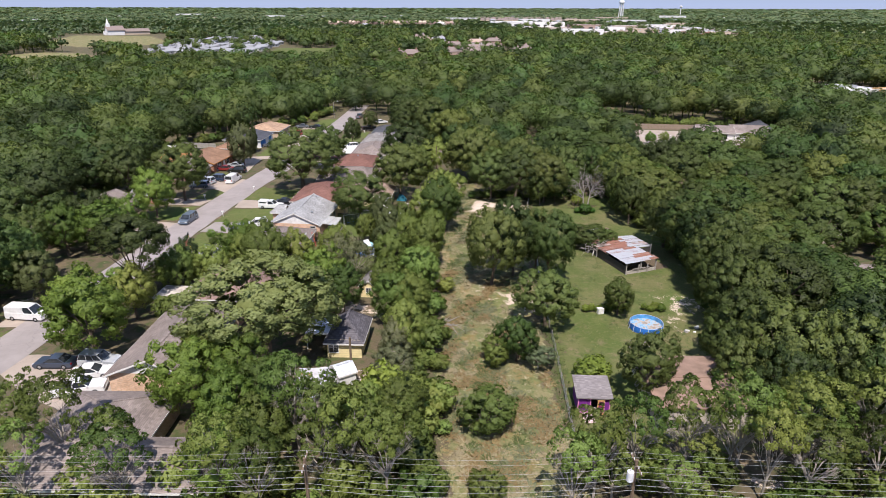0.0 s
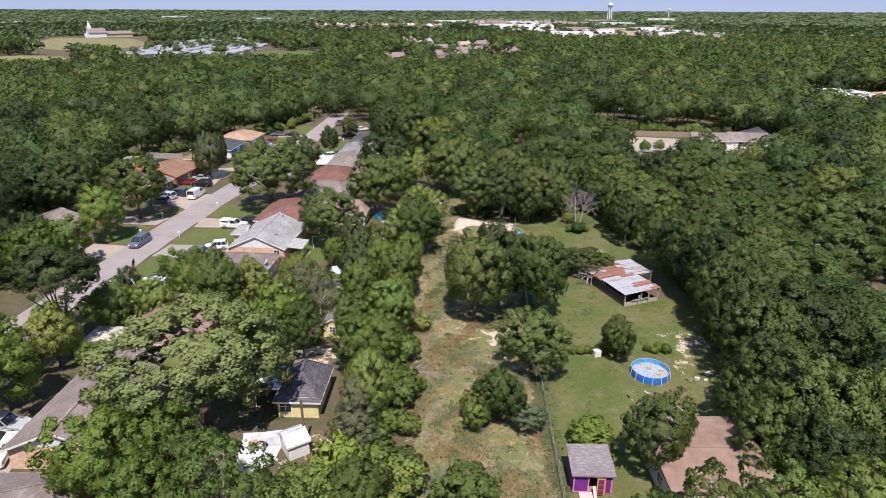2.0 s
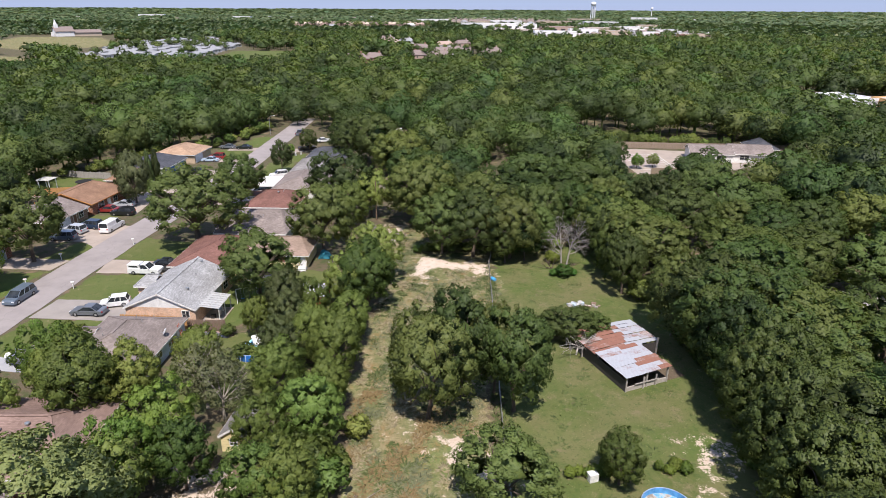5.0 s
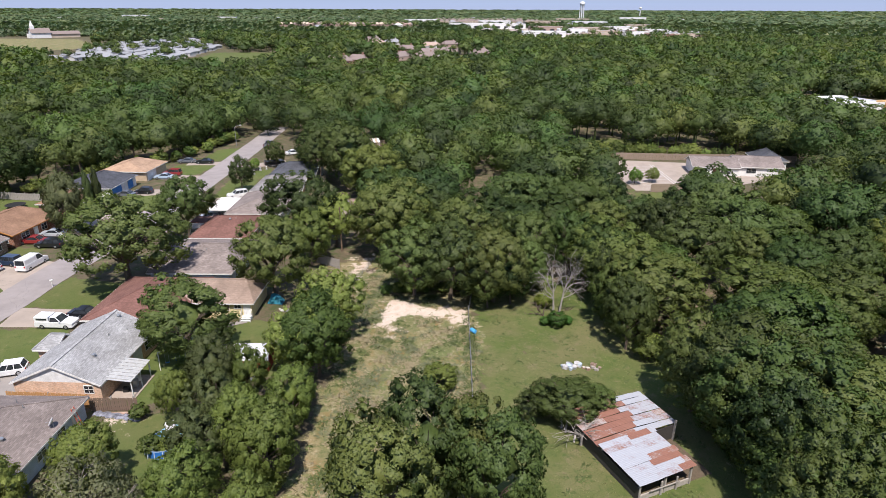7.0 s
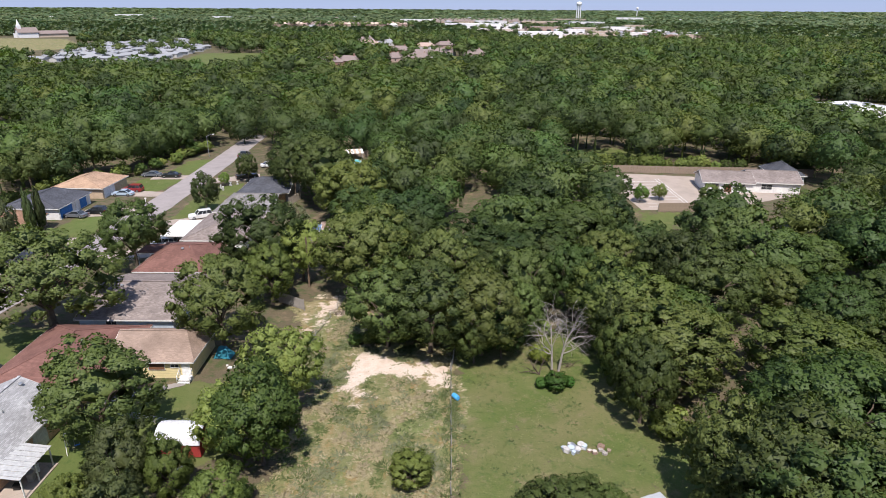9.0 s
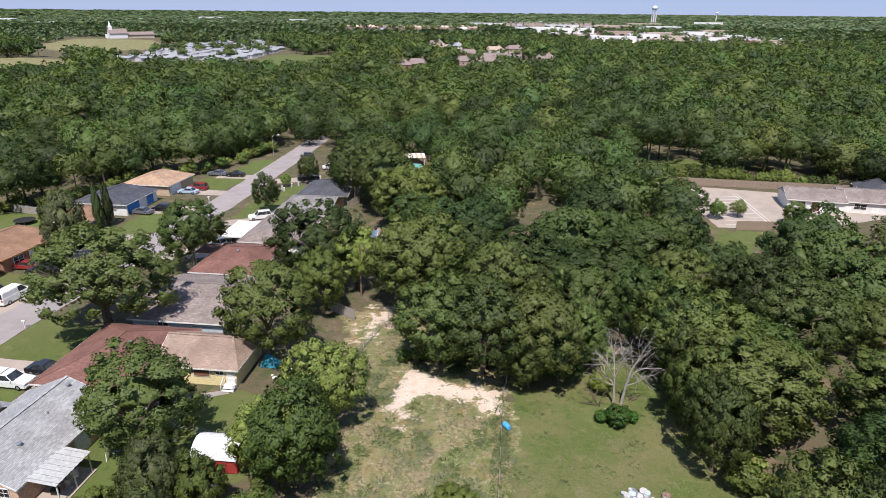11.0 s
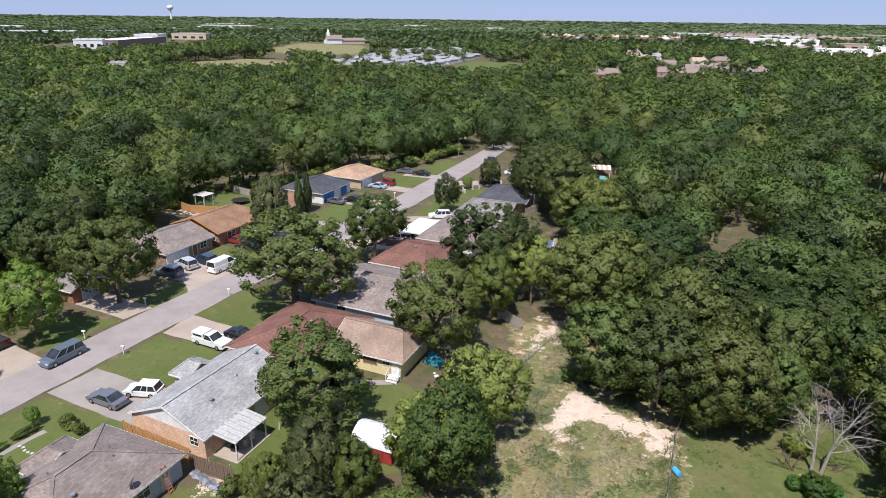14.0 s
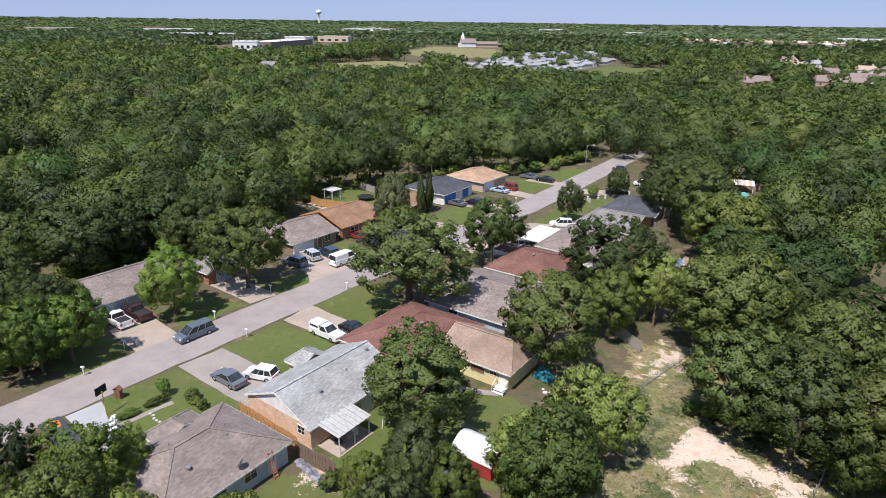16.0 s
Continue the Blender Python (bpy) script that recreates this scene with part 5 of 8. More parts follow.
# the row between the street and the meadow, from the roadside northwards
house("long low house with mottled grey-brown shingles under bare-limbed trees", -41.6, 45.2, 10.6, 14, -3, B_TAN, R_TAUPE, "y", (5, 5), windows=[("E", -2, 1, 1.4, 1.1), ("S", -2, .9, 1.6, 1.2)], doors=[("S", 2, 1, 2.05, D_BROWN, "door")], vents=[(2, 1, "vent")])
house("grey-shingled house wing beside the roadside trees", -32.4, 41.0, 8.4, 6.6, -3, B_TAN, R_TAUPE, "x", (0, 3.4), 2.6, 4.3, windows=[("S", 0, .9, 1.5, 1.2), ("E", 0, .9, 1.2, 1.1)], gable=S_GREY)
house("taupe-roofed house with a white front gable and peach brick", -39.9, 65.1, 9.6, 18.4, -4, B_PEACH, R_TAUPE, "y", (0, 4.5), 2.6, 4.6, windows=[("W", 4, .9, 1.6, 1.2), ("E", -3, .9, 1.4, 1.2), ("E", 4, .9, 1.4, 1.2)],
      doors=[("W", -4, 4.8, 2.1, D_WHITE, "garage_door"), ("W", 1, .95, 2.05, D_BROWN, "door")], gable=S_WHITE, vents=[(1.8, -3, "pipe"), (1.5, 2, "vent"), (-1.5, 5, "pipe")])
house("brown-roofed house with a hipped roof among trees", -36.9, 81.4, 12.2, 11.4, -4, B_BROWN, shingles("mauve_brown_shingles", (0.25, 0.175, 0.15), contrast=0.14), "x", (4, 4), 2.6, 4.7,
      windows=[("S", -3, .9, 1.6, 1.2), ("E", 0, .9, 1.4, 1.2)], doors=[("W", 0, .95, 2.05, D_BROWN, "door")], vents=[(1.6, -1.4, "vent"), (1.0, 1.0, "vent"), (2.0, 1.6, "pipe")])
house("taupe-shingled hip-roofed house with pale blue walls", -35.0, 99.0, 9.9, 13.0, -6, S_PALEBLUE, R_TAUPE, "y", (5.2, 5.2), 2.6, 4.7,
      windows=[("E", -4.5, .9, 1.5, 1.3), ("E", -1, .9, 1.3, 1.2), ("E", 2.2, .9, 1.3, 1.3), ("S", 0, .9, 1.6, 1.2)], doors=[("W", -2, 4.6, 2.1, D_WHITE, "garage_door"), ("E", 4.6, .9, 2.05, D_WHITE, "door")],
      vents=[(1.6, 2.5, "pipe"), (-1.2, -1.5, "pipe"), (2.4, -2, "vent"), (0.7, 3.0, "pipe")])
house("light grey shingled house with white gable over peach brick", -32.65, 114.6, 9.9, 13.0, -8, B_PEACH, R_LIGHT, "y", (0, 0), 2.6, 4.8, 0.25,
      windows=[("S", 3.6, 1.3, 1.0, 0.9), ("E", -1.5, .9, 1.6, 1.2), ("E", 4, .9, 1.4, 1.2), ("W", -3, .9, 1.5, 1.2)], doors=[("W", 3, .95, 2.05, D_BROWN, "door"), ("E", 1.4, 1.8, 2.1, D_WHITE, "door")],
      gable=S_WHITE, vents=[(2.4, -2.8, "vent"), (0.9, 5.6, "vent"), (1.8, 1.5, "pipe"), (2.8, 3.8, "pipe")])
house("small taupe-shingled entry wing of the pale blue house", -40.3, 101.2, 2.6, 4.4, -6, S_PALEBLUE, R_TAUPE, "x", (1.6, 0), 2.5, 3.5, 0.4, windows=[("W", 0, .9, 1.2, 1.2)])
house("small light-grey hipped entry wing of the peach brick house", -38.3, 118.0, 2.2, 3.4, -8, B_PEACH, R_LIGHT, "x", (1.3, 0), 2.55, 3.5, 0.4, windows=[("W", 0, .9, 1.2, 1.2)])
house("red-brown hip-roofed house with a street-side garage", -30.4, 129.6, 12.0, 13.4, -6, S_YELLOW, R_RED, "y", (5.8, 5.8), 2.7, 4.9, windows=[("S", -2, .9, 1.6, 1.2), ("N", 1, .9, 1.5, 1.2)],
      doors=[("W", -2, 4.8, 2.1, D_WHITE, "garage_door")], vents=[(1.6, -0.4, "vent"), (2.6, -1.8, "pipe"), (2.0, 0.6, "pipe")])
yellow = house("cream-yellow house wing with a tan shingled roof", -20.2, 130.9, 9.4, 7.4, -6, S_YELLOW, R_TAN, "x", (0, 2.2), 2.7, 4.45, windows=[("S", -3.2, 1.5, .6, .8), ("S", 0.5, 1.2, 1.9, 0.95), ("S", 2.7, 1.5, .9, 0.8)],
      doors=[("S", 4.0, .85, 2.05, D_WHITE, "door")], gable=S_YELLOW)
part("board", Geo().box(*side_box("S", 9.4, 7.4, -.42, 1.42, 1.22, 2.13, .071, .10)), D_BROWN, yellow, "brown board over the wide window")
house("dark mottled-shingle house with a pale blue side wall", -26.8, 145.6, 12.6, 14.4, -6, S_PALEBLUE, R_TAUPE, "x", (0, 3), 2.6, 4.7, windows=[("S", -2, .9, 1.4, 1.2), ("E", 0, .9, 1.4, 1.2)], gable=S_PALEBLUE, vents=[(2, 1, "pipe"), (1.2, -3, "vent")])
house("house with a smooth dark-red hipped roof", -26.2, 160.6, 10.2, 12.4, -6, B_PEACH, R_RED, "x", (4.2, 4.2), 2.6, 4.5, windows=[("S", 0, .9, 1.5, 1.2), ("E", 1, .9, 1.3, 1.2)], vents=[(1.2, 0.6, "vent"), (0.8, 1.6, "pipe")])
house("grey-roofed house beside a flat white carport", -22.6, 175.6, 10.6, 14.6, -6, S_WHITE, R_TAUPE, "y", (4.6, 4.6), 2.6, 4.4, windows=[("S", 0, .9, 1.5, 1.2)], vents=[(1.5, 2, "pipe")])
house("grey-shingled house with tan brick end wall", -20.6, 191.2, 11.2, 13.0, -6, B_PEACH, R_GREY, "x", (3.6, 0), 2.6, 4.4, windows=[("S", 2, .9, 1.5, 1.2)], gable=B_TAN, vents=[(1.5, -1, "vent")])
house("dark slate-roofed house with white trim at the row's end", -18.8, 204.6, 11, 12.0, -6, S_GREY, R_SLATE, "x", (4, 0), 2.6, 4.5, windows=[("S", 3, .9, 1.4, 1.2)], gable=S_WHITE, trim=WHITE)
# across the street
house("taupe-shingled garage-front house with pale blue doors", -77.0, 120.6, 10.8, 13.2, -9, B_TAN, R_TAUPE, "y", (0, 0), 2.6, 4.5, windows=[("E", 5.2, .9, 1.2, 1.2)], doors=[("E", -3.4, 2.7, 2.1, D_BLUE, "garage_door"), ("E", -0.3, 2.7, 2.1, D_BLUE, "garage_door"), ("E", 3, .95, 2.05, D_BROWN, "door")], vents=[(1, -2, "pipe"), (-.5, 1.5, "vent")])
house("small hipped grey roof half hidden by trees", -81.6, 107.0, 9, 8.5, -9, B_TAN, R_TAUPE, "x", (3.4, 3.4), 2.5, 4.0, windows=[("E", 0, .9, 1.4, 1.2)])
house("small detached garage with a grey door and brick side", -71.4, 133.4, 5.2, 5.6, -7, B_RED, R_GREY, "x", (0, 0), 2.4, 3.6, doors=[("E", 0, 2.6, 2.0, D_BLUE, "garage_door")], gable=S_GREY)
house("grey-roofed brown brick house above a crowded parking apron", -71.2, 152.8, 11.4, 10.2, -9, B_BROWN, R_TAUPE, "y", (4, 0), 2.6, 4.4, windows=[("E", 3, .9, 1.4, 1.2)], doors=[("E", -2.8, 4.6, 2.1, D_WHITE, "garage_door"), ("E", 1, .95, 2.05, D_BROWN, "door")], gable=B_BROWN)
house("orange-sided brick house with an orange-brown roof", -69.2, 166.2, 12.0, 13.4, -10, B_RED, R_BROWN, "y", (0, 3.5), 2.7, 4.7, windows=[("S", 4.4, .9, 1.2, 1.2), ("E", -3.6, .5, 1.9, 1.6), ("E", 1.5, .9, 1.4, 1.2)], doors=[("E", -0.8, .95, 2.05, D_WHITE, "door")], gable=S_ORANGE, trim=S_ORANGE)
house("low brown-roofed house with a porch beside cypresses", -65.2, 182.8, 8.6, 8.6, -8, B_BROWN, R_BROWN, "y", (3, 3), 2.5, 4.0, windows=[("E", 2, .9, 1.2, 1.2)], doors=[("E", -1, .95, 2.05, D_WHITE, "door")])
house("white house with a bright blue front and slate roof", -64.6, 196.2, 11.8, 11.8, -6, S_WHITE, R_SLATE, "y", (3.2, 3.2), 2.7, 4.5, windows=[("S", -1, .9, 1.2, 1.2)], doors=[("E", -3.4, 4.4, 2.2, S_BLUE, "garage_door"), ("E", 0.6, 1.0, 2.05, D_WHITE, "door"), ("E", 3, 2.6, 2.3, S_BLUE, "door")], trim=WHITE)
house("tan-roofed house with pale siding beneath oaks", -61.6, 211.0, 11.4, 10.8, -8, S_TAN, R_ORANGE, "y", (3.6, 3.6), 2.7, 4.5, windows=[("S", 0, .9, 1.3, 1.2)], doors=[("E", -2.6, 4.4, 2.1, D_WHITE, "garage_door")])
# among the woods
house("pale office-like house beside the parking lot", 92.0, 202.0, 11.5, 8.6, -14, S_WHITE, R_TAUPE, "x", (0, 0), 2.7, 4.4, windows=[("S", -3, .9, 1.6, 1.2), ("S", 2.6, .6, 2.4, 1.5)], doors=[("S", 0, 1.6, 2.1, D_BROWN, "door")], gable=S_GREY)
house("taupe-roofed office wing beside the parking lot", 103.2, 200.6, 11.4, 9.2, -14, S_WHITE, R_TAUPE, "x", (0, 0), 2.8, 4.6, windows=[("S", -2, .9, 2.4, 1.2)], gable=S_GREY)
house("small slate-roofed office block behind the wing", 111.0, 207.5, 7.6, 9.2, -14, S_WHITE, R_SLATE, "y", (3, 3), 2.8, 4.8)
house("grey-roofed house half hidden by the eastern woods", 64.5, 80.2, 10.5, 7.4, -10, S_BEIGE, R_TAUPE, "x", (0, 0), 2.6, 4.2, windows=[("S", 0, .9, 1.4, 1.2)], gable=S_BEIGE)
house("weathered outbuilding with a pale flat roof in the woods", 67.4, 103.6, 6.4, 5.2, -20, S_BEIGE, plain("pale_felt", (0.40, 0.37, 0.34), 0.9), "x", (0, 0), 2.3, 2.9, windows=[("S", 0, .9, 1.2, 1.0)])
house("low building with a faded brown felt roof behind the shed", 20.6, 52.0, 9.4, 9.8, -2, S_BEIGE, plain("brown_felt", (0.275, 0.185, 0.14), 0.95, 0, 0.14, 0.7), "x", (0, 0), 2.9, 3.35, 0.3, windows=[("W", -2, .9, 1.2, 1.0)], trim=plain("brown_trim", (0.25, 0.16, 0.11)))
house("small cream-yellow outbuilding with a dark tiled hip roof", -18.8, 66.1, 4.4, 6.4, -5, S_YELLOW, R_TILE, "y", (2.7, 2.2), 2.6, 4.5, 0.4, windows=[("S", -1.35, 0.75, 1.2, 1.35)], trim=TRIM)
# white gabled form, added in place of tarps over a patio
house("small white gabled form standing in for patio tarps beside a utility pole", -18.6, 57.6, 2.1, 2.6, 30, S_WHITE, plain("white_metal_roof", (0.60, 0.63, 0.69), 0.5, 0, .2, 1.5), "x", (0, 0), 1.8, 2.5, 0.15, doors=[("E", 0, .8, 1.6, D_WHITE, "door")])
house("small tan garden shed with a grey roof between trees", -16.9, 82.6, 2.6, 4.6, -10, S_YELLOW, R_GREY, "y", (0, 0), 2.1, 3.0, 0.2, windows=[("S", 0, .9, .7, .7)])

TARP_BLUE = plain("blue_tarp", (0.20, 0.29, 0.44), .6, 0, .35, 1.6)
house("low garden shed under a faded blue tarpaulin roof", -6.0, 174.6, 2.8, 3.2, -6, S_BEIGE, TARP_BLUE, "x", (0, 0), 2.1, 2.6, 0.2, doors=[("S", 0, .8, 1.8, D_BROWN, "door")])
house("low tan-roofed garden shed between the trees", -2.9, 175.3, 2.9, 3.4, -6, S_BEIGE, R_TAN, "x", (0, 0), 2.2, 2.8, 0.2, windows=[("S", 0, 1.0, .8, .7)])

# ---- vehicles ----
SIZES = {"sedan": (4.75, 1.82, 1.44), "suv": (4.7, 1.88, 1.74), "minivan": (5.05, 1.95, 1.76), "pickup": (5.5, 1.95, 1.78), "camper": (5.3, 1.9, 1.75), "van": (5.6, 2.0, 2.1), "hatch": (4.1, 1.78, 1.6)}
PAINT = {}


def paint(name, col, rough=0.28):
    if name not in PAINT:
        m, t, b = material(name + "_car_paint", rough, 0.1, 0.6)
        v = coords(t)
        t.links.new(ramp(t, noise_tex(t, v, 2.0), [(0.3, tuple(c * 0.85 for c in col)), (0.7, col)]), b.inputs["Base Color"])
        b.inputs["Coat Weight"].default_value = 0.4
        PAINT[name] = m
    return PAINT[name]


LAMP = plain("headlamp", (0.75, 0.76, 0.78), 0.15)
TAIL = plain("tail_lamp", (0.45, 0.02, 0.02), 0.25)
RIM = plain("alloy", (0.55, 0.55, 0.56), 0.3, 0.8)


def car(label, kind, col, x, y, heading):
    """heading: degrees of the nose, counter-clockwise from +x."""
    L, W, H = SIZES[kind]
    v = thing("car" if kind not in ("pickup", "camper") else "pickup_truck", label, "car" if kind not in ("pickup", "camper") else "pickup truck", pose(x, y, 0.05, 0, 0, heading), "parked vehicles")
    h, w = L / 2, W / 2
    belt = H * (0.62 if kind in ("sedan", "pickup", "camper") else 0.58)
    hood = belt - (0.06 if kind in ("van", "minivan") else 0.02)
    tail = belt + (0.02 if kind in ("suv", "minivan", "van", "hatch") else 0.0)
    prof = [(-h, .35), (-h + .08, .24), (h - .12, .24), (h, .4), (h - .02, hood * .78), (h - .3, hood * .95), (h * .42, belt), (-h + .12, tail), (-h, tail - .1)]
    g = Geo()
    n, k = 0, len(prof)
    g.v = [(px, -w, pz) for px, pz in prof] + [(px, w, pz) for px, pz in prof]
    g.f = [tuple(range(k - 1, -1, -1))[::-1], tuple(range(2 * k - 1, k - 1, -1))] + [(i + k, (i + 1) % k + k, (i + 1) % k, i) for i in range(k)]
    body = part("body", g, col, v, bevel=0.07)
    spans = {"sedan": (-h * .72, -h * .38, h * .10, h * .46), "suv": (-h * .97, -h * .86, h * .12, h * .42), "minivan": (-h * .97, -h * .88, h * .22, h * .62), "hatch": (-h * .95, -h * .8, h * .16, h * .48),
             "van": (-h * .98, -h * .95, h * .36, h * .66), "pickup": (-h * .20, -h * .14, h * .16, h * .44), "camper": (-h * .20, -h * .14, h * .16, h * .44)}[kind]
    r0, r1, f1, f0 = spans
    wi = w * .80
    c = Geo()
    lo, hi = [(r0, -w * .95), (f0, -w * .95), (f0, w * .95), (r0, w * .95)], [(r1, -wi), (f1, -wi), (f1, wi), (r1, wi)]
    c.v = [(a, b, belt - .03) for a, b in lo] + [(a, b, H - .05) for a, b in hi]
    c.f = [(3, 2, 1, 0), (4, 5, 6, 7), (0, 1, 5, 4), (1, 2, 6, 5), (2, 3, 7, 6), (3, 0, 4, 7)]
    part("cabin_glass", c, GLASS, v, "dark tinted glass", bevel=0.04)
    rf = Geo().box(r1 - .04, f1 + .04, -wi - .02, wi + .02, H - .07, H)
    for a, b in zip(lo, hi):
        part("pillar", beam(Geo(), (a[0], a[1] * 1.01, belt), (b[0], b[1] * 1.02, H - .03), .09, .06), col, v)
    if kind in ("suv", "minivan", "van", "hatch"):
        for s in (-1, 1):
            for f in (.36, .66):
                bx, tx = r0 + (f0 - r0) * f, r1 + (f1 - r1) * f
                part("pillar", beam(Geo(), (bx, s * w * .96, belt), (tx, s * wi * 1.02, H - .03), .1, .05), col, v)
    if kind == "van":
        for s in (-1, 1):
            part("side_panel", Geo().box(r1, f1 - .9, s * w * .9 - .06, s * w * .9 + .06, belt, H - .06), col, v)
    part("roof_panel", rf, col, v, bevel=0.02)
    if kind == "pickup":
        # no recess is cut; the bed's shade is put into a dark plate
        part("truck_bed", Geo().box(-h + .12, -h * .24, -w + .14, w - .14, belt - .02, belt + .012), DARK, v, "flat dark plate in place of the shaded bed recess")
        for s in (-1, 1):
            part("bed_rail", Geo().box(-h + .03, -h * .22, s * (w - .08) - .06, s * (w - .08) + .06, belt - .05, belt + .09), col, v)
        part("tailgate", Geo().box(-h + .02, -h + .12, -w + .14, w - .14, belt - .05, belt + .09), col, v)
    if kind == "camper":
        part("camper_shell", Geo().box(-h + .05, -h * .22, -w * .92, w * .92, belt, H + .02), col, v, bevel=.06)
        for s in (-1, 1):
            part("shell_window", Geo().box(-h + .35, -h * .3, s * (w * .92 + .005) - .01, s * (w * .92 + .005) + .01, belt + .2, H - .2), GLASS, v)
    for sx in (-h * .62, h * .64):
        for s in (-1, 1):
            tyre = part("wheel", Geo().tube([(sx, s * (w - .2), .33), (sx, s * (w + .015), .33)], [.33, .33], 14), BLACK, v)
            part("rim", Geo().tube([(sx, s * (w + .012), .33), (sx, s * (w + .03), .33)], [.2, .17], 10), RIM, tyre)
    for s in (-1, 1):
        part("headlight", Geo().box(h - .16, h - .005, s * w * .74 - .2, s * w * .74 + .2, hood * .66, hood * .82), LAMP, v, bevel=.02)
        part("tail_light", Geo().box(-h - .012, -h + .1, s * w * .8 - .12, s * w * .8 + .12, tail * .66, tail * .92), TAIL, v)
        part("wing_mirror", Geo().box(f0 - .22, f0 - .08, s * w * 1.06 - .09, s * w * 1.06 + .09, belt + .02, belt + .17), col, v)
    for s in (-1, 1):
        part("bumper", Geo().box(s * h - .055, s * h + .055, -w * .93, w * .93, .3, .52), col, v, bevel=.03)
    return v


P_WHITE, P_SILVER, P_GREY = paint("white", (0.80, 0.80, 0.79)), paint("silver", (0.46, 0.48, 0.50)), paint("grey", (0.14, 0.15, 0.17))
P_BLACK, P_BLUE, P_RED = paint("black", (0.014, 0.015, 0.018)), paint("steel_blue", (0.12, 0.155, 0.20)), paint("dark_red", (0.28, 0.03, 0.03))
car("steel-blue minivan parked along the street", "minivan", P_BLUE, -57.4, 117.6, 262)
car("grey four-door sedan on the gravel drive", "sedan", P_GREY, -45.0, 112.0, 173)
car("white boxy hatchback beside the grey sedan", "hatch", P_WHITE, -42.4, 114.6, 192)
car("white pickup with a camper shell", "camper", P_WHITE, -42.3, 126.6, 352)
car("black sedan parked close to the red-brown house", "sedan", P_BLACK, -39.6, 129.2, 350)
car("white pickup with an open bed by garage doors", "pickup", P_WHITE, -69.6, 114.8, 172)
car("dark-red and black pickup by garage doors", "pickup", paint("maroon_black", (0.05, 0.02, 0.02)), -69.2, 117.5, 172)
car("blue-grey sport utility car in oak shade", "suv", P_BLUE, -63.6, 143.9, 178)
car("silver sport utility car facing the brown brick house", "suv", P_SILVER, -63.3, 147.8, 160)
car("dark-blue sport utility car on the apron", "suv", paint("navy", (0.03, 0.05, 0.09)), -61.4, 150.4, 165)
car("white panel van on the gravel apron", "van", P_WHITE, -56.8, 149.2, 80)
car("dark-red car by the orange house", "sedan", P_RED, -62.4, 160.9, 175)
car("black sport utility car by the orange house", "suv", P_BLACK, -58.4, 158.6, 175)
car("silver car under a shade cloth by the orange house", "sedan", P_SILVER, -60.6, 164.6, 175)
car("dark sedan in front of the blue garage", "sedan", P_GREY, -57.0, 191.3, 170)
car("black car in front of the blue house", "hatch", P_BLACK, -53.6, 193.6, 172)
car("pale blue and white car on the drive", "sedan", paint("pale_blue", (0.45, 0.55, 0.66)), -53.2, 207.2, 175)
car("red sport utility car by the tan-roofed house", "suv", P_RED, -52.2, 210.6, 172)
car("black sedan beneath the oaks", "sedan", P_BLACK, -47.2, 223.6, 178)
car("dark car in deep oak shade", "sedan", P_GREY, -52.4, 224.8, 178)
car("white sport utility car behind a low fence", "suv", P_WHITE, -30.8, 188.6, 205)
car("black pickup parked by the end house", "pickup", P_BLACK, -27.4, 220.8, 22)
car("white car behind the small tree", "sedan", P_WHITE, -23.6, 233.2, 20)
car("dark pickup at the narrow end of the street", "pickup", P_GREY, -33.0, 246, 80)
car("white coupe nosed up to the house", "sedan", P_WHITE, -49.2, 59.8, 8)
car("white pickup nosed up to the white gable", "pickup", P_WHITE, -48.9, 56.4, 12)
car("silver sport utility car in tree shade", "suv", P_SILVER, -49.5, 62.4, 355)
car("dark-blue sedan on the pink concrete drive", "sedan", paint("midnight", (0.04, 0.055, 0.085)), -54.8, 62.2, 178)
car("white panel van beside a wire fence", "van", P_WHITE, -65.6, 75.2, 352)
car("silver car shaded beside the red-roofed house", "suv", P_SILVER, -33.2, 172.2, 178)

# ---- barn with a patched tin roof ----
TIN, RUST = rusty_tin("patched_zinc", amount=0.60), rusty_tin("rusted_tin", (0.40, 0.36, 0.34), (0.21, 0.095, 0.065), 0.40)
# old boards, darkened: shade below the roof overhang is put into the colour
BARN_WOOD = siding("shaded_barn_boards", (0.062, 0.056, 0.052), 0.2, True)


def sheet_geo(length, width):
    """One tin sheet with raised ribs, lying along x."""
    g, ribs = Geo(), 4
    ys = [width * i / (2 * ribs) for i in range(2 * ribs + 1)]
    for i in range(2 * ribs):
        za, zb = (0.0, 0.028) if i % 2 == 0 else (0.028, 0.0)
        g.poly((0, ys[i], za), (length, ys[i], za), (length, ys[i + 1], zb), (0, ys[i + 1], zb))
    g.poly((0, 0, 0), (0, width, 0), (0, width, -0.012), (0, 0, -0.012))
    return g


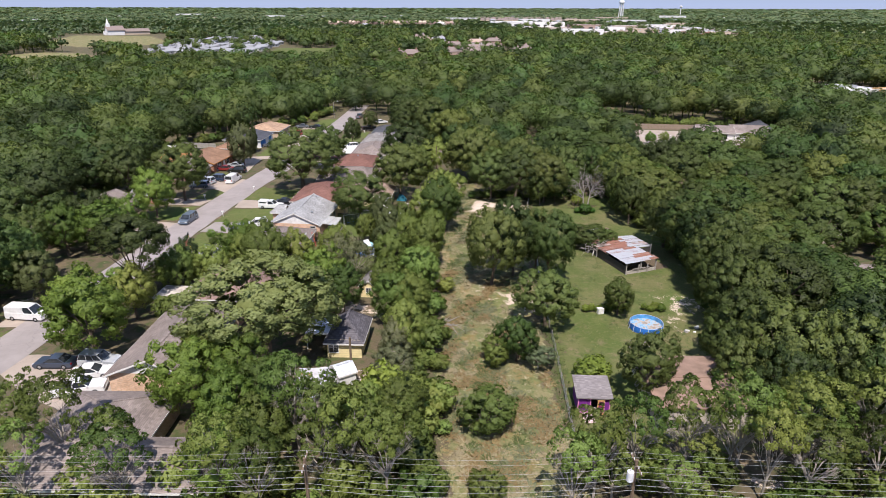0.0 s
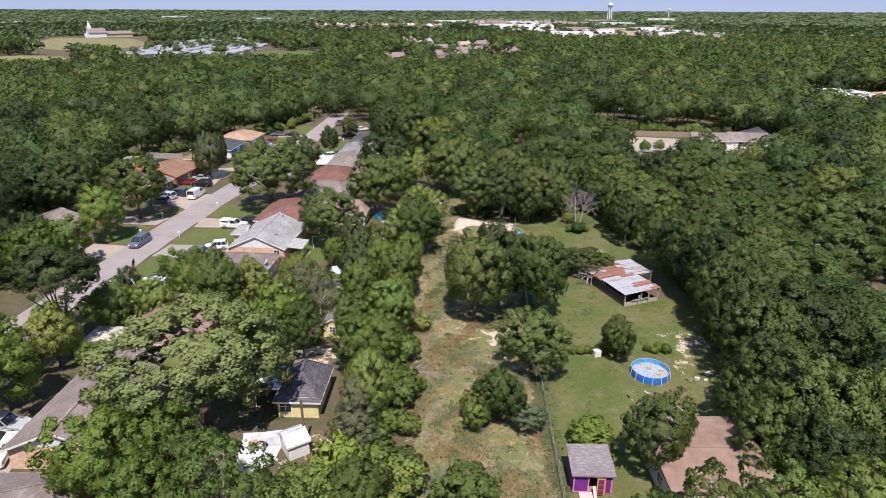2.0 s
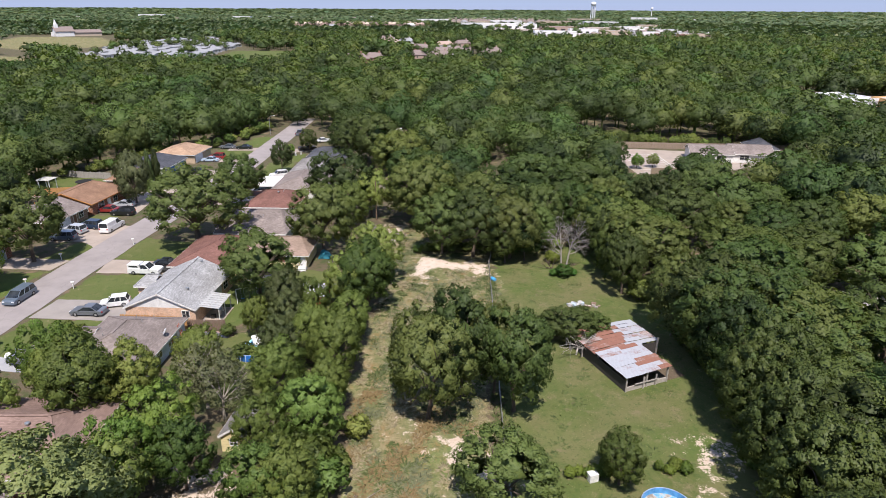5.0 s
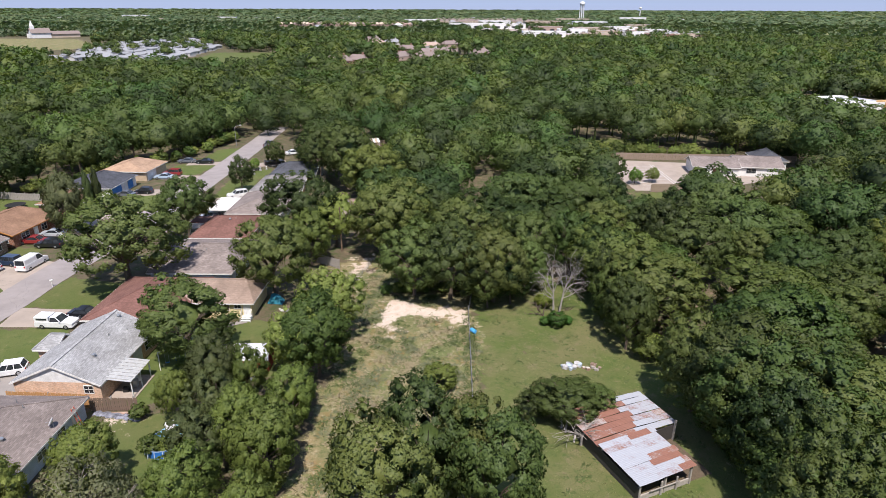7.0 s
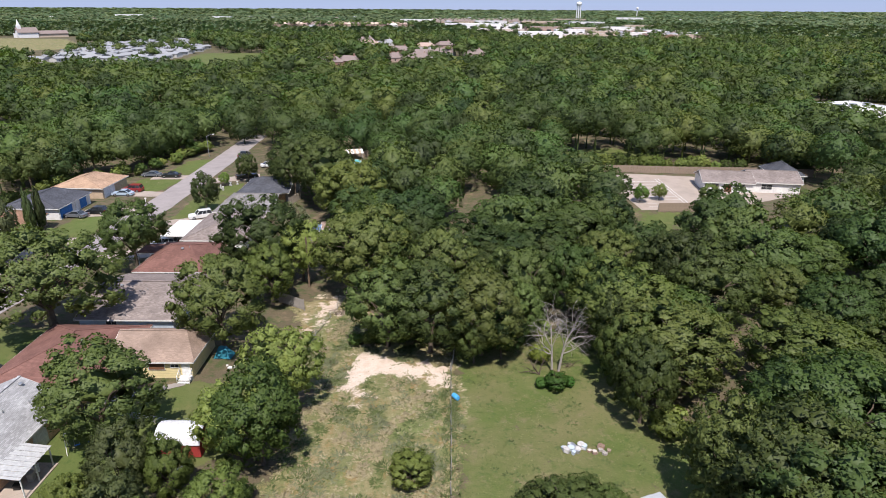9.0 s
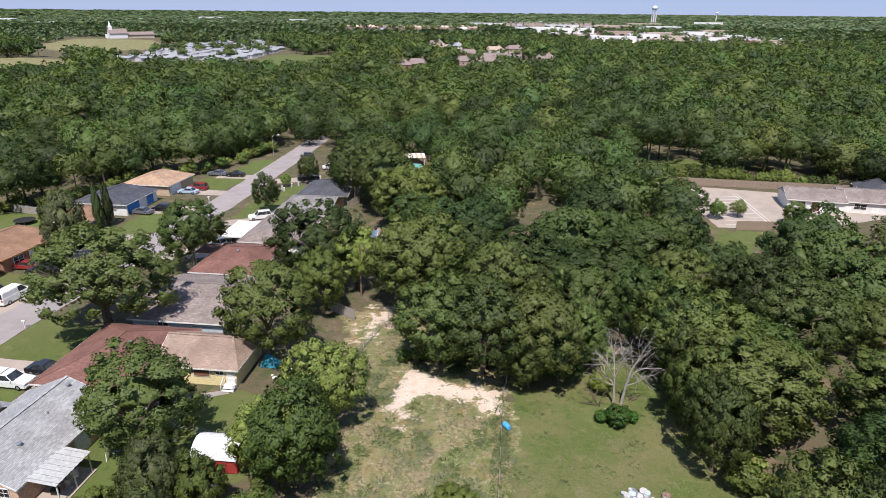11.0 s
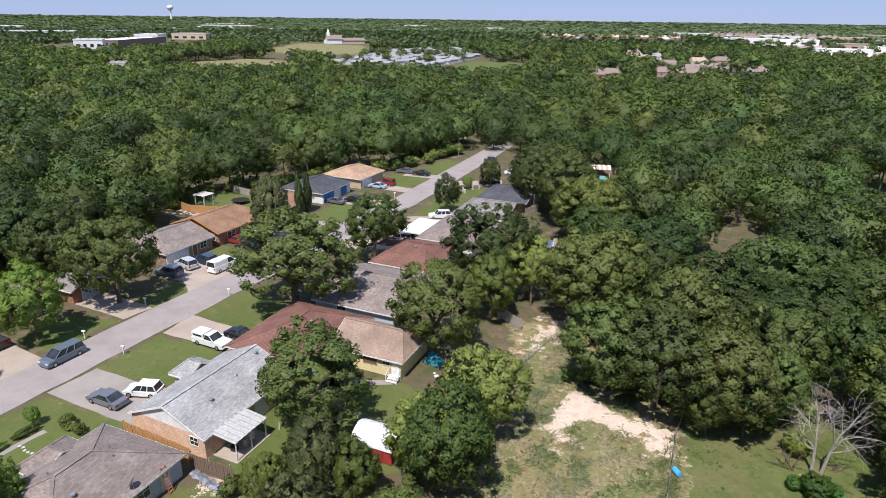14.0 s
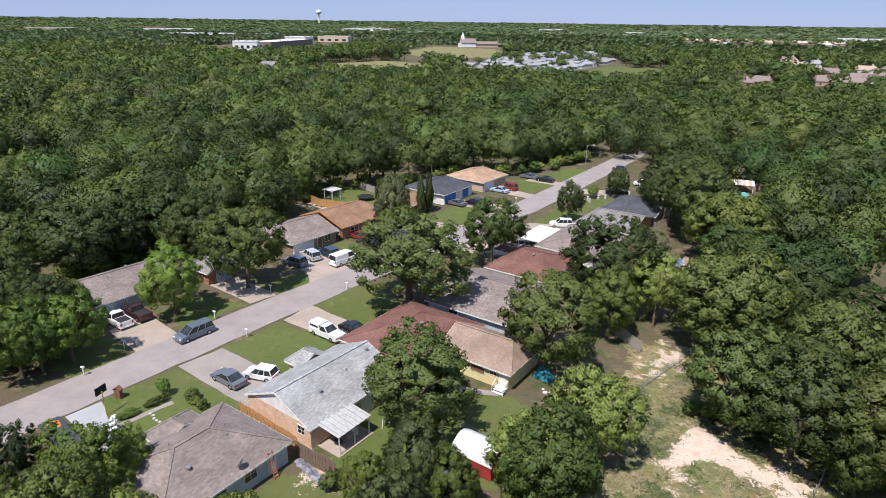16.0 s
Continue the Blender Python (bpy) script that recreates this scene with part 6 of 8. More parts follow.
def barn():
    b = thing("barn", "low old barn with a patched zinc and rusted tin roof", "barn", Matrix.LocRotScale((25.1, 87.6, 0), Euler((0, 0, radians(17.5))), (1, 1, 0.60)))
    rnd = random.Random(8)

    def top(u, v):
        return (3.55 if v < 5.6 else 3.15) + 0.05 * (u if v < 5.6 else min(u, 9.4 - u))
    meshes = {}
    for v0, v1, u1 in ((-0.4, 5.7, 6.1), (5.7, 11.7, 9.4)):
        rows = int((v1 - v0) / 0.76)
        for r in range(rows):
            u = -0.3
            while u < u1 - 0.2:
                ln = min(rnd.choice((2.4, 2.9, 3.3)), u1 - u)
                rusty = (v0 > 3 and u < 4.2 and rnd.random() < 0.93) or (v0 < 3 and r in (2, 3) and 0.8 < u < 5 and rnd.random() < .85) or (v0 < 3 and u > 3.4 and r < 2) or rnd.random() < 0.06
                key = round(ln, 2), rusty
                if key not in meshes:
                    meshes[key] = sheet_geo(ln + 0.12, 0.80).mesh("tin_sheet", RUST if rusty else TIN)
                s = part("tin_sheet", meshes[key], None, b)
                v = v0 + r * (v1 - v0) / rows
                s.matrix_basis = pose(u, v, top(u, v) + rnd.uniform(0, .03) + 0.03 * (r % 2), rnd.uniform(-1.2, 1.2), -math.degrees(math.atan2(top(u + ln, v) - top(u, v), ln)), rnd.uniform(-.8, .8))
                u += ln
    for v in (0, 5.5, 11.4):
        for u in (0.1, 3, 6.0, 9.1):
            if v < 5 and u > 6.5:
                continue
            part("post", Geo().box(u - .09, u + .09, v - .09, v + .09, 0, top(u, v) - .05), GREY_BOARD, b)
    for v in (0.0, 5.5, 5.9, 11.4):
        part("rafter", beam(Geo(), (-.2, v, top(0, v) - .02), (6.0 if v < 5.7 else 9.2, v, top(6.0 if v < 5.7 else 9.2, v) - .02), .1, .18), GREY_BOARD, b)
    part("side_wall", Geo().box(0, .06, 0, 11.4, .05, 2.5), BARN_WOOD, b, "weathered vertical boards, darkened in colour for the overhang's shade")
    part("back_wall", Geo().box(.1, 9.1, 11.3, 11.36, .05, 2.9), BARN_WOOD, b)
    part("inner_wall", Geo().box(.1, 9.1, 5.6, 5.66, .05, 2.9), BARN_WOOD, b)
    part("low_wall", Geo().box(.1, 5.9, -.02, .1, 0, .95), plain("grey_block", (0.42, 0.38, 0.34), 0.9), b, "grey low front wall")
    part("hay_rack", Geo().box(2.4, 2.6, -.2, -.1, 0, 2.6).box(4.2, 4.36, -.2, -.1, 0, 2.5).box(1.2, 4.6, -.24, -.14, 1.4, 1.55), GREY_BOARD, b)
    part("earth_floor", Geo().box(.1, 9, .1, 11.2, .012, .03), plain("barn_earth", (0.12, 0.09, 0.06), 0.95), b)


barn()
for k, (x, y, rz, ln) in enumerate(((21.4, 97.6, 70, 2.6), (21.8, 96.0, 62, 2.2), (21.2, 98.4, 80, 1.8))):
    solo("plank", Geo().box(0, ln, -.1, .1, 0, .04), GREY_BOARD, "grey plank leaning against the barn's side", "plank", pose(x, y, 0.02, 0, -42, rz), "loose planks")

# ---- pools ----
POOL_BLUE = plain("pool_blue", (0.03, 0.17, 0.56), 0.45)
LINER = plain("pool_liner", (0.10, 0.34, 0.66), 0.4, 0, .25, 1.5)


def water_material():
    m, t, b = material("leafy_pool_water", 0.12, 0, 0.6)
    v = coords(t)
    n = noise_tex(t, v, 1.4, 6, 0.7)
    t.links.new(ramp(t, n, [(0.40, (0.11, 0.30, 0.50)), (0.47, (0.28, 0.42, 0.52)), (0.53, (0.42, 0.35, 0.27)), (0.62, (0.25, 0.20, 0.15))]), b.inputs["Base Color"])
    bump(t, b, n, 0.2, 0.03)
    return m


POOL_WATER = water_material()


def pool(x, y, r, h, label):
    p = thing("swimming_pool", label, "swimming pool", pose(x, y, 0))
    part("wall", Geo().lathe([(r, 0.02), (r * 1.015, h * .5), (r, h), (r - .05, h), (r - .05, 0.05)], 40), POOL_BLUE, p, smooth=False)
    part("liner", Geo().lathe([(r - .06, h - .02), (r - .10, h * .35), (0.01, h * .34)], 40), LINER, p)
    part("water", Geo().lathe([(r - .09, h * .42), (0.01, h * .42)], 40), POOL_WATER, p, "shallow water with floating leaves")
    rail = Geo()
    ring = [((r - .02) * math.cos(6.2832 * i / 40), (r - .02) * math.sin(6.2832 * i / 40), h + .02) for i in range(41)]
    rail.tube(ring, [.045] * 41, 5, False)
    part("top_rail", rail, plain("rail_grey_blue", (0.30, 0.42, 0.62), 0.4), p)
    n = 14
    for i in range(n):
        a = 6.2832 * i / n
        part("leg", Geo().tube([((r + .16) * math.cos(a), (r + .16) * math.sin(a), 0), ((r + .03) * math.cos(a), (r + .03) * math.sin(a), h)], [.04, .04], 5), plain("leg_white_blue", (0.55, 0.62, 0.74), 0.4) if i == 0 else bpy.data.materials["leg_white_blue"], p)
    return p


pool(22.2, 69.3, 2.25, 0.92, "round blue above-ground pool with leafy shallow water")
pool(-19.4, 99.0, 1.75, 0.9, "small round blue yard pool in a backyard")
CYAN = plain("inflatable_cyan", (0.35, 0.70, 0.86), 0.4)
slide = thing("inflatable_toy", "white and cyan inflatable toy beside the yard pool", "inflatable toy", pose(-18.9, 100.0, 0.9, 0, 0, 25))
part("ring", Geo().lathe([(1.0, .1), (1.15, .28), (1.0, .46), (.8, .28), (1.0, .1)], 18), CYAN, slide, smooth=True)
part("slide", Geo().slab([(-.5, -.9, .4), (.5, -.9, .4), (.5, .9, 1.0), (-.5, .9, 1.0)], .3), WHITE, slide, bevel=.08)

# ---- purple shed ----
PURPLE = siding("purple_boards", (0.17, 0.025, 0.22), 0.3, True)
PINK = plain("pink_trim", (0.62, 0.22, 0.42), 0.6)
shed = thing("garden_shed", "purple garden shed with pink trim and a grey shingle roof", "shed", pose(9.7, 51.75, 0, 0, 0, -5))
w, d = 3.5, 3.3
part("wall", Geo().box(-w / 2, -w / 2 + .1, -d / 2, d / 2, .2, 2.25).box(w / 2 - .1, w / 2, -d / 2, d / 2, .2, 2.25).box(-w / 2 + .1, w / 2 - .1, d / 2 - .1, d / 2, .2, 2.3)
     .box(-w / 2 + .1, -.35, -d / 2, -d / 2 + .1, .2, 2.1).box(1.15, w / 2 - .1, -d / 2, -d / 2 + .1, .2, 2.1), PURPLE, shed)
part("trim", Geo().box(-w / 2 - .03, -w / 2 + .1, -d / 2 - .03, -d / 2, .2, 2.2).box(w / 2 - .1, w / 2 + .03, -d / 2 - .03, -d / 2, .2, 2.2).box(-w / 2 + .1, w / 2 - .1, -d / 2 - .03, -d / 2, 2.1, 2.22)
     .box(-.45, -.33, -d / 2 - .03, -d / 2 - .002, .2, 2.1).box(1.1, 1.2, -d / 2 - .03, -d / 2 - .002, .2, 2.1).box(-w / 2 + .1, -.45, -d / 2 - .03, -d / 2 - .002, .2, .32), PINK, shed)
part("roof", Geo().slab([(-w / 2 - .25, -d / 2 - .3, 2.28), (w / 2 + .25, -d / 2 - .3, 2.28), (w / 2 + .25, d / 2 + .25, 2.75), (-w / 2 - .25, d / 2 + .25, 2.75)], .12), shingles("shed_shingles", (0.235, 0.215, 0.22), 0.022, .2), shed)
part("floor", Geo().box(-w / 2, w / 2, -d / 2, d / 2, .08, .2), WOOD, shed)
door = part("door", Geo().box(0.30, 1.05, -d / 2 - .35, -d / 2 - .30, .2, 2.05), plain("ochre_door", (0.55, 0.33, 0.12), .6), shed, "ochre panelled door standing open")
for i in range(3):
    part("door_panel", Geo().box(.42, .93, -d / 2 - .38, -d / 2 - .352, .3 + i * .58, .78 + i * .58), plain("wine_panel", (0.20, 0.03, 0.10), .6) if i == 0 else bpy.data.materials["wine_panel"], door)
part("ramp", Geo().slab([(-1.2, -d / 2 - 1.6, .06), (.25, -d / 2 - 1.6, .06), (.25, -d / 2, .2), (-1.2, -d / 2, .2)], .06), plain("pink_grey_ramp", (0.60, 0.45, 0.42), .8), shed, "faded pink boarded ramp")
part("ramp_wall", Geo().slab([(.02, -d / 2 - .9, .25), (.3, -d / 2 - .9, .25), (.3, -d / 2 - .04, .95), (.02, -d / 2 - .04, .95)], .08), bpy.data.materials["pink_grey_ramp"], shed)

# ---- gambrel shed, patio cover, carports ----
barn_red = siding("barn_red", (0.36, 0.045, 0.04), .2, True)
gs = thing("gambrel_shed", "small red shed with a white gambrel roof", "shed", pose(-13.3, 113.9, 0, 0, 0, -6))
sx, sy = 2.15, 1.5
part("wall", Geo().box(-sx, sx, -sy, -sy + .08, .1, 1.75).box(-sx, sx, sy - .08, sy, .1, 1.75).box(-sx, -sx + .08, -sy + .08, sy - .08, .1, 1.75).box(sx - .08, sx, -sy + .08, sy - .08, .1, 1.75), barn_red, gs)
prof = [(-sy - .15, 1.65), (-sy + .1, 2.3), (-sy * .45, 2.75), (0, 2.92), (sy * .45, 2.75), (sy - .1, 2.3), (sy + .15, 1.65)]
WHITE_TIN = plain("white_tin", (0.70, 0.70, 0.72), .45)
for (ya, za), (yb, zb) in zip(prof, prof[1:]):
    part("roof_sheet", Geo().slab([(-sx - .12, ya, za), (sx + .12, ya, za), (sx + .12, yb, zb), (-sx - .12, yb, zb)], .05), WHITE_TIN, gs, "plain white sheet metal")
for s in (-1, 1):
    e = Geo()
    pr = [(ya, za - .06) for ya, za in prof]
    e.poly(*[(s * (sx - .02), ya * .95, za) for ya, za in (pr if s > 0 else pr[::-1])])
    e.poly(*[(s * (sx - .06), ya * .95, za) for ya, za in (pr[::-1] if s > 0 else pr)])
    part("gable", e, barn_red, gs)
part("door", Geo().box(.2, 1.2, -sy - .04, -sy, .1, 1.6), plain("shed_door_red", (0.30, 0.04, 0.035), .6), gs)

pc = thing("patio_cover", "greyish-white corrugated patio cover on slim posts", "patio cover", pose(-26.75, 110.4, 0, 0, 0, -7))
PATIO_TIN = plain("white_patio_tin", (0.44, 0.44, 0.43), .5)
for i in range(14):
    ya, yb = -2.3 + i * .33, -2.3 + (i + 1) * .33
    h = .05 if i % 2 else 0
    part("cover_strip", Geo().slab([(-1.5, ya, 2.55 + h), (1.5, ya, 2.25 + h), (1.5, yb, 2.25 + h), (-1.5, yb, 2.55 + h)], .03), PATIO_TIN, pc)
for y in (-2.1, 0, 2.1):
    part("post", Geo().box(1.3, 1.4, y - .05, y + .05, 0, 2.26), WHITE, pc)
part("patio_slab", Geo().box(-1.5, 1.6, -2.4, 2.5, .02, .1), CONCRETE, pc)
for k, (x, y) in enumerate(((-26.9, 109.4), (-26.4, 111.6), (-27.4, 112.4), (-26.2, 110.5))):
    solo("storage_tub", Geo().prism([(-.3, -.22), (.3, -.22), (.33, .25), (-.33, .25)], 0, .55 + .1 * k), (DARK, TRIM, S_BLUEGREY, METAL)[k], "lidded tub stored under the patio cover", "tub", pose(x, y, .1, 0, 0, 31 * k), "patio clutter", bevel=.03)


def carport(label, x, y, w, d, h, rz, mat, cat="carport"):
    c = thing("carport", label, cat, pose(x, y, 0, 0, 0, rz))
    part("deck", Geo().box(-w / 2, w / 2, -d / 2, d / 2, h, h + .12), mat, c)
    part("fascia", Geo().box(-w / 2 - .03, w / 2 + .03, -d / 2 - .03, -d / 2, h - .08, h + .14).box(-w / 2 - .03, w / 2 + .03, d / 2, d / 2 + .03, h - .08, h + .14)
         .box(-w / 2 - .03, -w / 2, -d / 2, d / 2, h - .08, h + .14).box(w / 2, w / 2 + .03, -d / 2, d / 2, h - .08, h + .14), WHITE, c)
    for sx in (-1, 1):
        for sy in (-1, 1):
            part("post", Geo().box(sx * (w / 2 - .15) - .05, sx * (w / 2 - .15) + .05, sy * (d / 2 - .15) - .05, sy * (d / 2 - .15) + .05, 0, h), WHITE, c)


carport("flat white-roofed carport beside a grey house", -30.6, 175.2, 4.4, 9.0, 2.4, -6, plain("white_membrane", (0.78, 0.75, 0.70), .8))
carport("flat pale concrete-coloured carport in tree shade", -45.2, 78.2, 5.6, 4.2, 2.3, -6, plain("pale_roof_coating", (0.56, 0.50, 0.44), .9, 0, .25, .8))
carport("flat blue-white awning beside the yellow outbuilding", -22.6, 67.2, 3.0, 4.6, 2.4, -5, plain("blue_white_awning", (0.70, 0.73, 0.80), .5, 0, .25, 1.2), "awning")
carport("low porch roof beside the red-roofed house", -32.6, 164.4, 3.2, 4.4, 2.5, -6, R_RED, "porch")
pad([(-24.5, 60.5), (-20.5, 60.8), (-20.2, 58), (-21, 53.5), (-23.5, 53)], plain("whitish_patio", (0.60, 0.60, 0.64), .8, 0, .2, .6), "pale patio slab dappled with shade", .04, "patio")

# ---- fences ----
def board_fence(line, height, mat, label, step=0.22):
    f = thing("fence", label, "fence", pose(line[0][0], line[0][1], 0))
    ox, oy = line[0]
    total = 0
    for (ax, ay), (bx, by) in zip(line, line[1:]):
        ln = math.hypot(bx - ax, by - ay)
        rz = math.degrees(math.atan2(by - ay, bx - ax))
        me = bpy.data.meshes.get("board_" + mat.name) or Geo().box(0, step - .025, -.012, .012, .05, height).mesh("board_" + mat.name, mat)
        k = int(ln / step)
        rnd = random.Random(k)
        for i in range(k):
            b = part("board", me, None, f)
            t = i / k
            b.matrix_basis = pose(ax - ox + (bx - ax) * t, ay - oy + (by - ay) * t, rnd.uniform(-.03, .03), rnd.uniform(-1.5, 1.5), rnd.uniform(-.6, .6), rz)
        for i in range(int(ln / 2.4) + 1):
            t = min(i * 2.4 / ln, 1)
            p = part("post", bpy.data.meshes.get("fence_post") or Geo().box(-.05, .05, .02, .12, 0, height + .03).mesh("fence_post", GREY_BOARD), None, f)
            p.matrix_basis = pose(ax - ox + (bx - ax) * t, ay - oy + (by - ay) * t, 0, 0, 0, rz)
        r = part("rail", Geo().box(0, ln, .013, .05, .4, .5).box(0, ln, .013, .05, height - .4, height - .3), mat, f)
        r.matrix_basis = pose(ax - ox, ay - oy, 0, 0, 0, rz)
    return f


BROWN_FENCE = siding("brown_fence", (0.20, 0.14, 0.105), .2, True)
board_fence([(-38.9, 108.0), (-29.5, 106.5)], 1.85, FENCE_WOOD, "orange cedar board fence between two houses")
board_fence([(-29.4, 106.05), (-24.2, 105.6)], 1.7, BROWN_FENCE, "dark-brown board fence across the backyard")
board_fence([(-88.5, 176.2), (-83.2, 174.0), (-76.0, 175.0)], 1.8, FENCE_WOOD, "bright orange cedar fence behind the orange house")
board_fence([(65.0, 220.4), (86.0, 216.5), (108.0, 213.5), (122, 210)], 2.0, WOOD, "tall weathered grey-brown board fence along the parking lot", 0.5)
board_fence([(67.5, 184.4), (77.5, 184.0)], 1.6, WOOD, "weathered board fence at the lot's near edge", 0.3)
board_fence([(-88, 193.0), (-80.7, 190.4), (-73.1, 188.8)], 1.7, GREY_BOARD, "grey board fence behind the white house", 0.4)
board_fence([(-4.6, 143.5), (-8.6, 146.6)], 1.5, GREY_BOARD, "leaning grey board fence below the trees", 0.3)
board_fence([(-13.4, 196), (-11.5, 201), (-12.2, 205)], 1.8, S_BEIGE, "pale board fence at the house's rear corner", 0.3)
board_fence([(-2.5, 240), (4, 243.5)], 1.8, WOOD, "brown board fence around a small pool yard", 0.4)
board_fence([(-98, 131.5), (-90, 132.5), (-86, 129.5)], 1.6, siding("red_cedar", (0.34, 0.10, 0.05), .15, True), "red-stained board fence behind the garage-front house", .3)


def wire_fence(line, label, height=1.25, step=3.0, wires=4):
    ox, oy = line[0]
    f = thing("wire_fence", label, "fence", pose(ox, oy, 0))
    rnd = random.Random(5)
    for (ax, ay), (bx, by) in zip(line, line[1:]):
        k = max(1, int(math.hypot(bx - ax, by - ay) / step))
        for i in range(k):
            x, y = ax - ox + (bx - ax) * i / k, ay - oy + (by - ay) * i / k
            part("post", Geo().tube([(x, y, 0), (x + rnd.uniform(-.08, .08), y, height + rnd.uniform(0, .25))], [.055, .045], 5), GREY_BOARD, f)
        for i in range(wires):
            z = .25 + i * (height - .3) / (wires - 1)
            w = Geo()
            beam(w, (ax - ox, ay - oy, z), (bx - ox, by - oy, z), .018, .018)
            part("wire", w, METAL, f)


wire_fence([(6.4, 46), (7.8, 60), (9.6, 80), (12.6, 105), (14.9, 125), (16.2, 131)], "overgrown wire fence between the meadow and the lawn")
wire_fence([(-25.5, 121.2), (-15, 117.2), (-8.5, 119)], "low wire garden fence behind the yellow house", 1.0, 2.4, 5)
wire_fence([(-3.2, 133), (1.0, 146)], "low wire fence across the bare ground", 1.0, 2.4, 5)
wire_fence([(-36.5, 182), (-30.5, 180.5), (-29.5, 185.5)], "low dark metal fence by a drive", 1.0, 1.2, 5)
wire_fence([(-69.5, 78.2), (-63, 82.5)], "chain-link fence beside the parked van", 1.1, 2.0, 6)

# ---- dead tree, fallen branches ----
dt = thing("dead_tree", "bare pale dead tree with two stems and many forking limbs", "dead tree", Matrix.LocRotScale((27.6, 124.2, 0), Euler((0, 0, 0)), (.68, .68, 0.98)))


def dead_limb(g, r, p, d, length, rad, level):
    """One bent, tapering limb that forks again and again into fine twigs."""
    pts, q, v = [p], Vector(p), Vector(d).normalized()
    for k in range(4):
        v = (v + Vector((r.gauss(0, .17), r.gauss(0, .17), r.gauss(0, .12) - (.05 if level > 1 else 0)))).normalized()
        q = q + v * (length / 4)
        pts.append(tuple(q))
    g.tube(pts, [rad, rad * .86, rad * .72, rad * .58, rad * .42], 5 if level < 2 else 3)
    if level < 4:
        for k in range(3):
            a = Vector(pts[(2, 3, 4)[k]])
            w = (v + Vector((r.gauss(0, .62), r.gauss(0, .55), r.gauss(.08, .42)))).normalized()
            dead_limb(g, r, tuple(a), tuple(w), length * r.uniform(.55, .8), rad * (.52 if k < 2 else .58), level + 1)
    return pts


for sx, lean, seed in ((-.5, (-.10, .02, 1), 3), (.75, (.16, -.05, 1), 8)):
    r_ = random.Random(seed)
    g_ = Geo()
    q_ = [(sx, 0, 0), (sx + lean[0] * 1.6, lean[1], 1.6), (sx + lean[0] * 3.4, lean[1] * 2, 3.4)]
    g_.tube(q_, [.26, .20, .16], 8)
    stem = part("trunk", g_, GREY_WOOD, dt)
    side = -1 if sx < 0 else 1
    for d_, l_, z_ in (((side * .75, .2, .9), 3.2, 3), ((side * .2, .35, 1.1), 3.4, 3), ((-side * .3, -.25, 1.1), 3.1, 3), ((side * 1.1, -.25, .28), 2.9, 2), ((side * .5, -.4, 1.0), 3.0, 3), ((-side * .1, .5, 1.0), 2.8, 3), ((side * .9, .5, .6), 2.6, 2)):
        g_ = Geo()
        dead_limb(g_, r_, q_[2] if z_ == 3 else tuple((Vector(q_[1]) + Vector(q_[2])) / 2), d_, l_, .095, 1)
        part("limb", g_, GREY_WOOD, dt)

def branch_pile(x, y, rz, n, spread, label, mat=None):
    r = random.Random(int(x * 13))
    pile = thing("fallen_branch", label, "branch", pose(x, y, 0, 0, 0, rz), "fallen branches")
    for i in range(n):
        a = r.uniform(-.8, .8)
        l = spread * r.uniform(.4, 1)
        o = (r.uniform(-.6, .6), r.uniform(-.7, .7), r.uniform(.05, .2))
        m_ = (o[0] + l * .5 * math.cos(a), o[1] + l * .5 * math.sin(a), o[2] + r.uniform(.02, .3))
        e = (o[0] + l * math.cos(a * 1.4), o[1] + l * math.sin(a * 1.4), r.uniform(.05, .25))
        part("stick", Geo().tube([o, m_, e], [.035, .028, .012], 4), mat or GREY_WOOD, pile)


branch_pile(-6.0, 71.4, 5, 14, 4.0, "pale fallen branch lying in the dry grass")
branch_pile(29.4, 124.8, 70, 9, 1.9, "dry brown brush below the dead tree", bpy.data.materials["bark"])
# dark limbs fanned along a branching dark mark beside the dead tree
ds = thing("bare_limbs", "dark forking limbs leaning beside the dead tree", "shrub", pose(25.6, 123.6, 0))
for d_, l_ in (((-.9, .5, .75), 1.5), ((-.5, .2, 1.1), 1.3), ((-1.2, .1, .45), 1.6), ((.2, .5, 1.0), 1.2)):
    g_ = Geo()
    dead_limb(g_, random.Random(int(l_ * 100)), (0, 0, 0), d_, l_, .09, 2)
    part("limb", g_, bpy.data.materials["bark"], ds)
dl = thing("bare_limbs", "bare grey branches sprawling beside the barn", "shrub", pose(22.4, 95.6, 0))
for d_, l_ in (((-.7, -.5, .9), 1.9), ((.3, -.7, .9), 1.7), ((-.9, -.1, .8), 1.8), ((.7, -.3, 1.0), 1.6), ((0, -.9, .6), 1.5)):
    g_ = Geo()
    dead_limb(g_, random.Random(int(l_ * 70)), (0, 0, 1.2), d_, l_, .09, 2)
    part("limb", g_, GREY_WOOD, dl)
part("trunk", Geo().tube([(0, 0, 0), (0, -.1, 1.25)], [.15, .1], 6), GREY_WOOD, dl)
branch_pile(0.6, 141.5, 100, 16, 3.0, "dry rust-brown brush on the bare ground", bpy.data.materials["bark"])
branch_pile(-13.0, 52.0, 60, 10, 3.4, "grey fallen limbs below the hedgerow")
branch_pile(16.0, 46.6, 10, 12, 2.6, "broken brush beside the brown-roofed building")

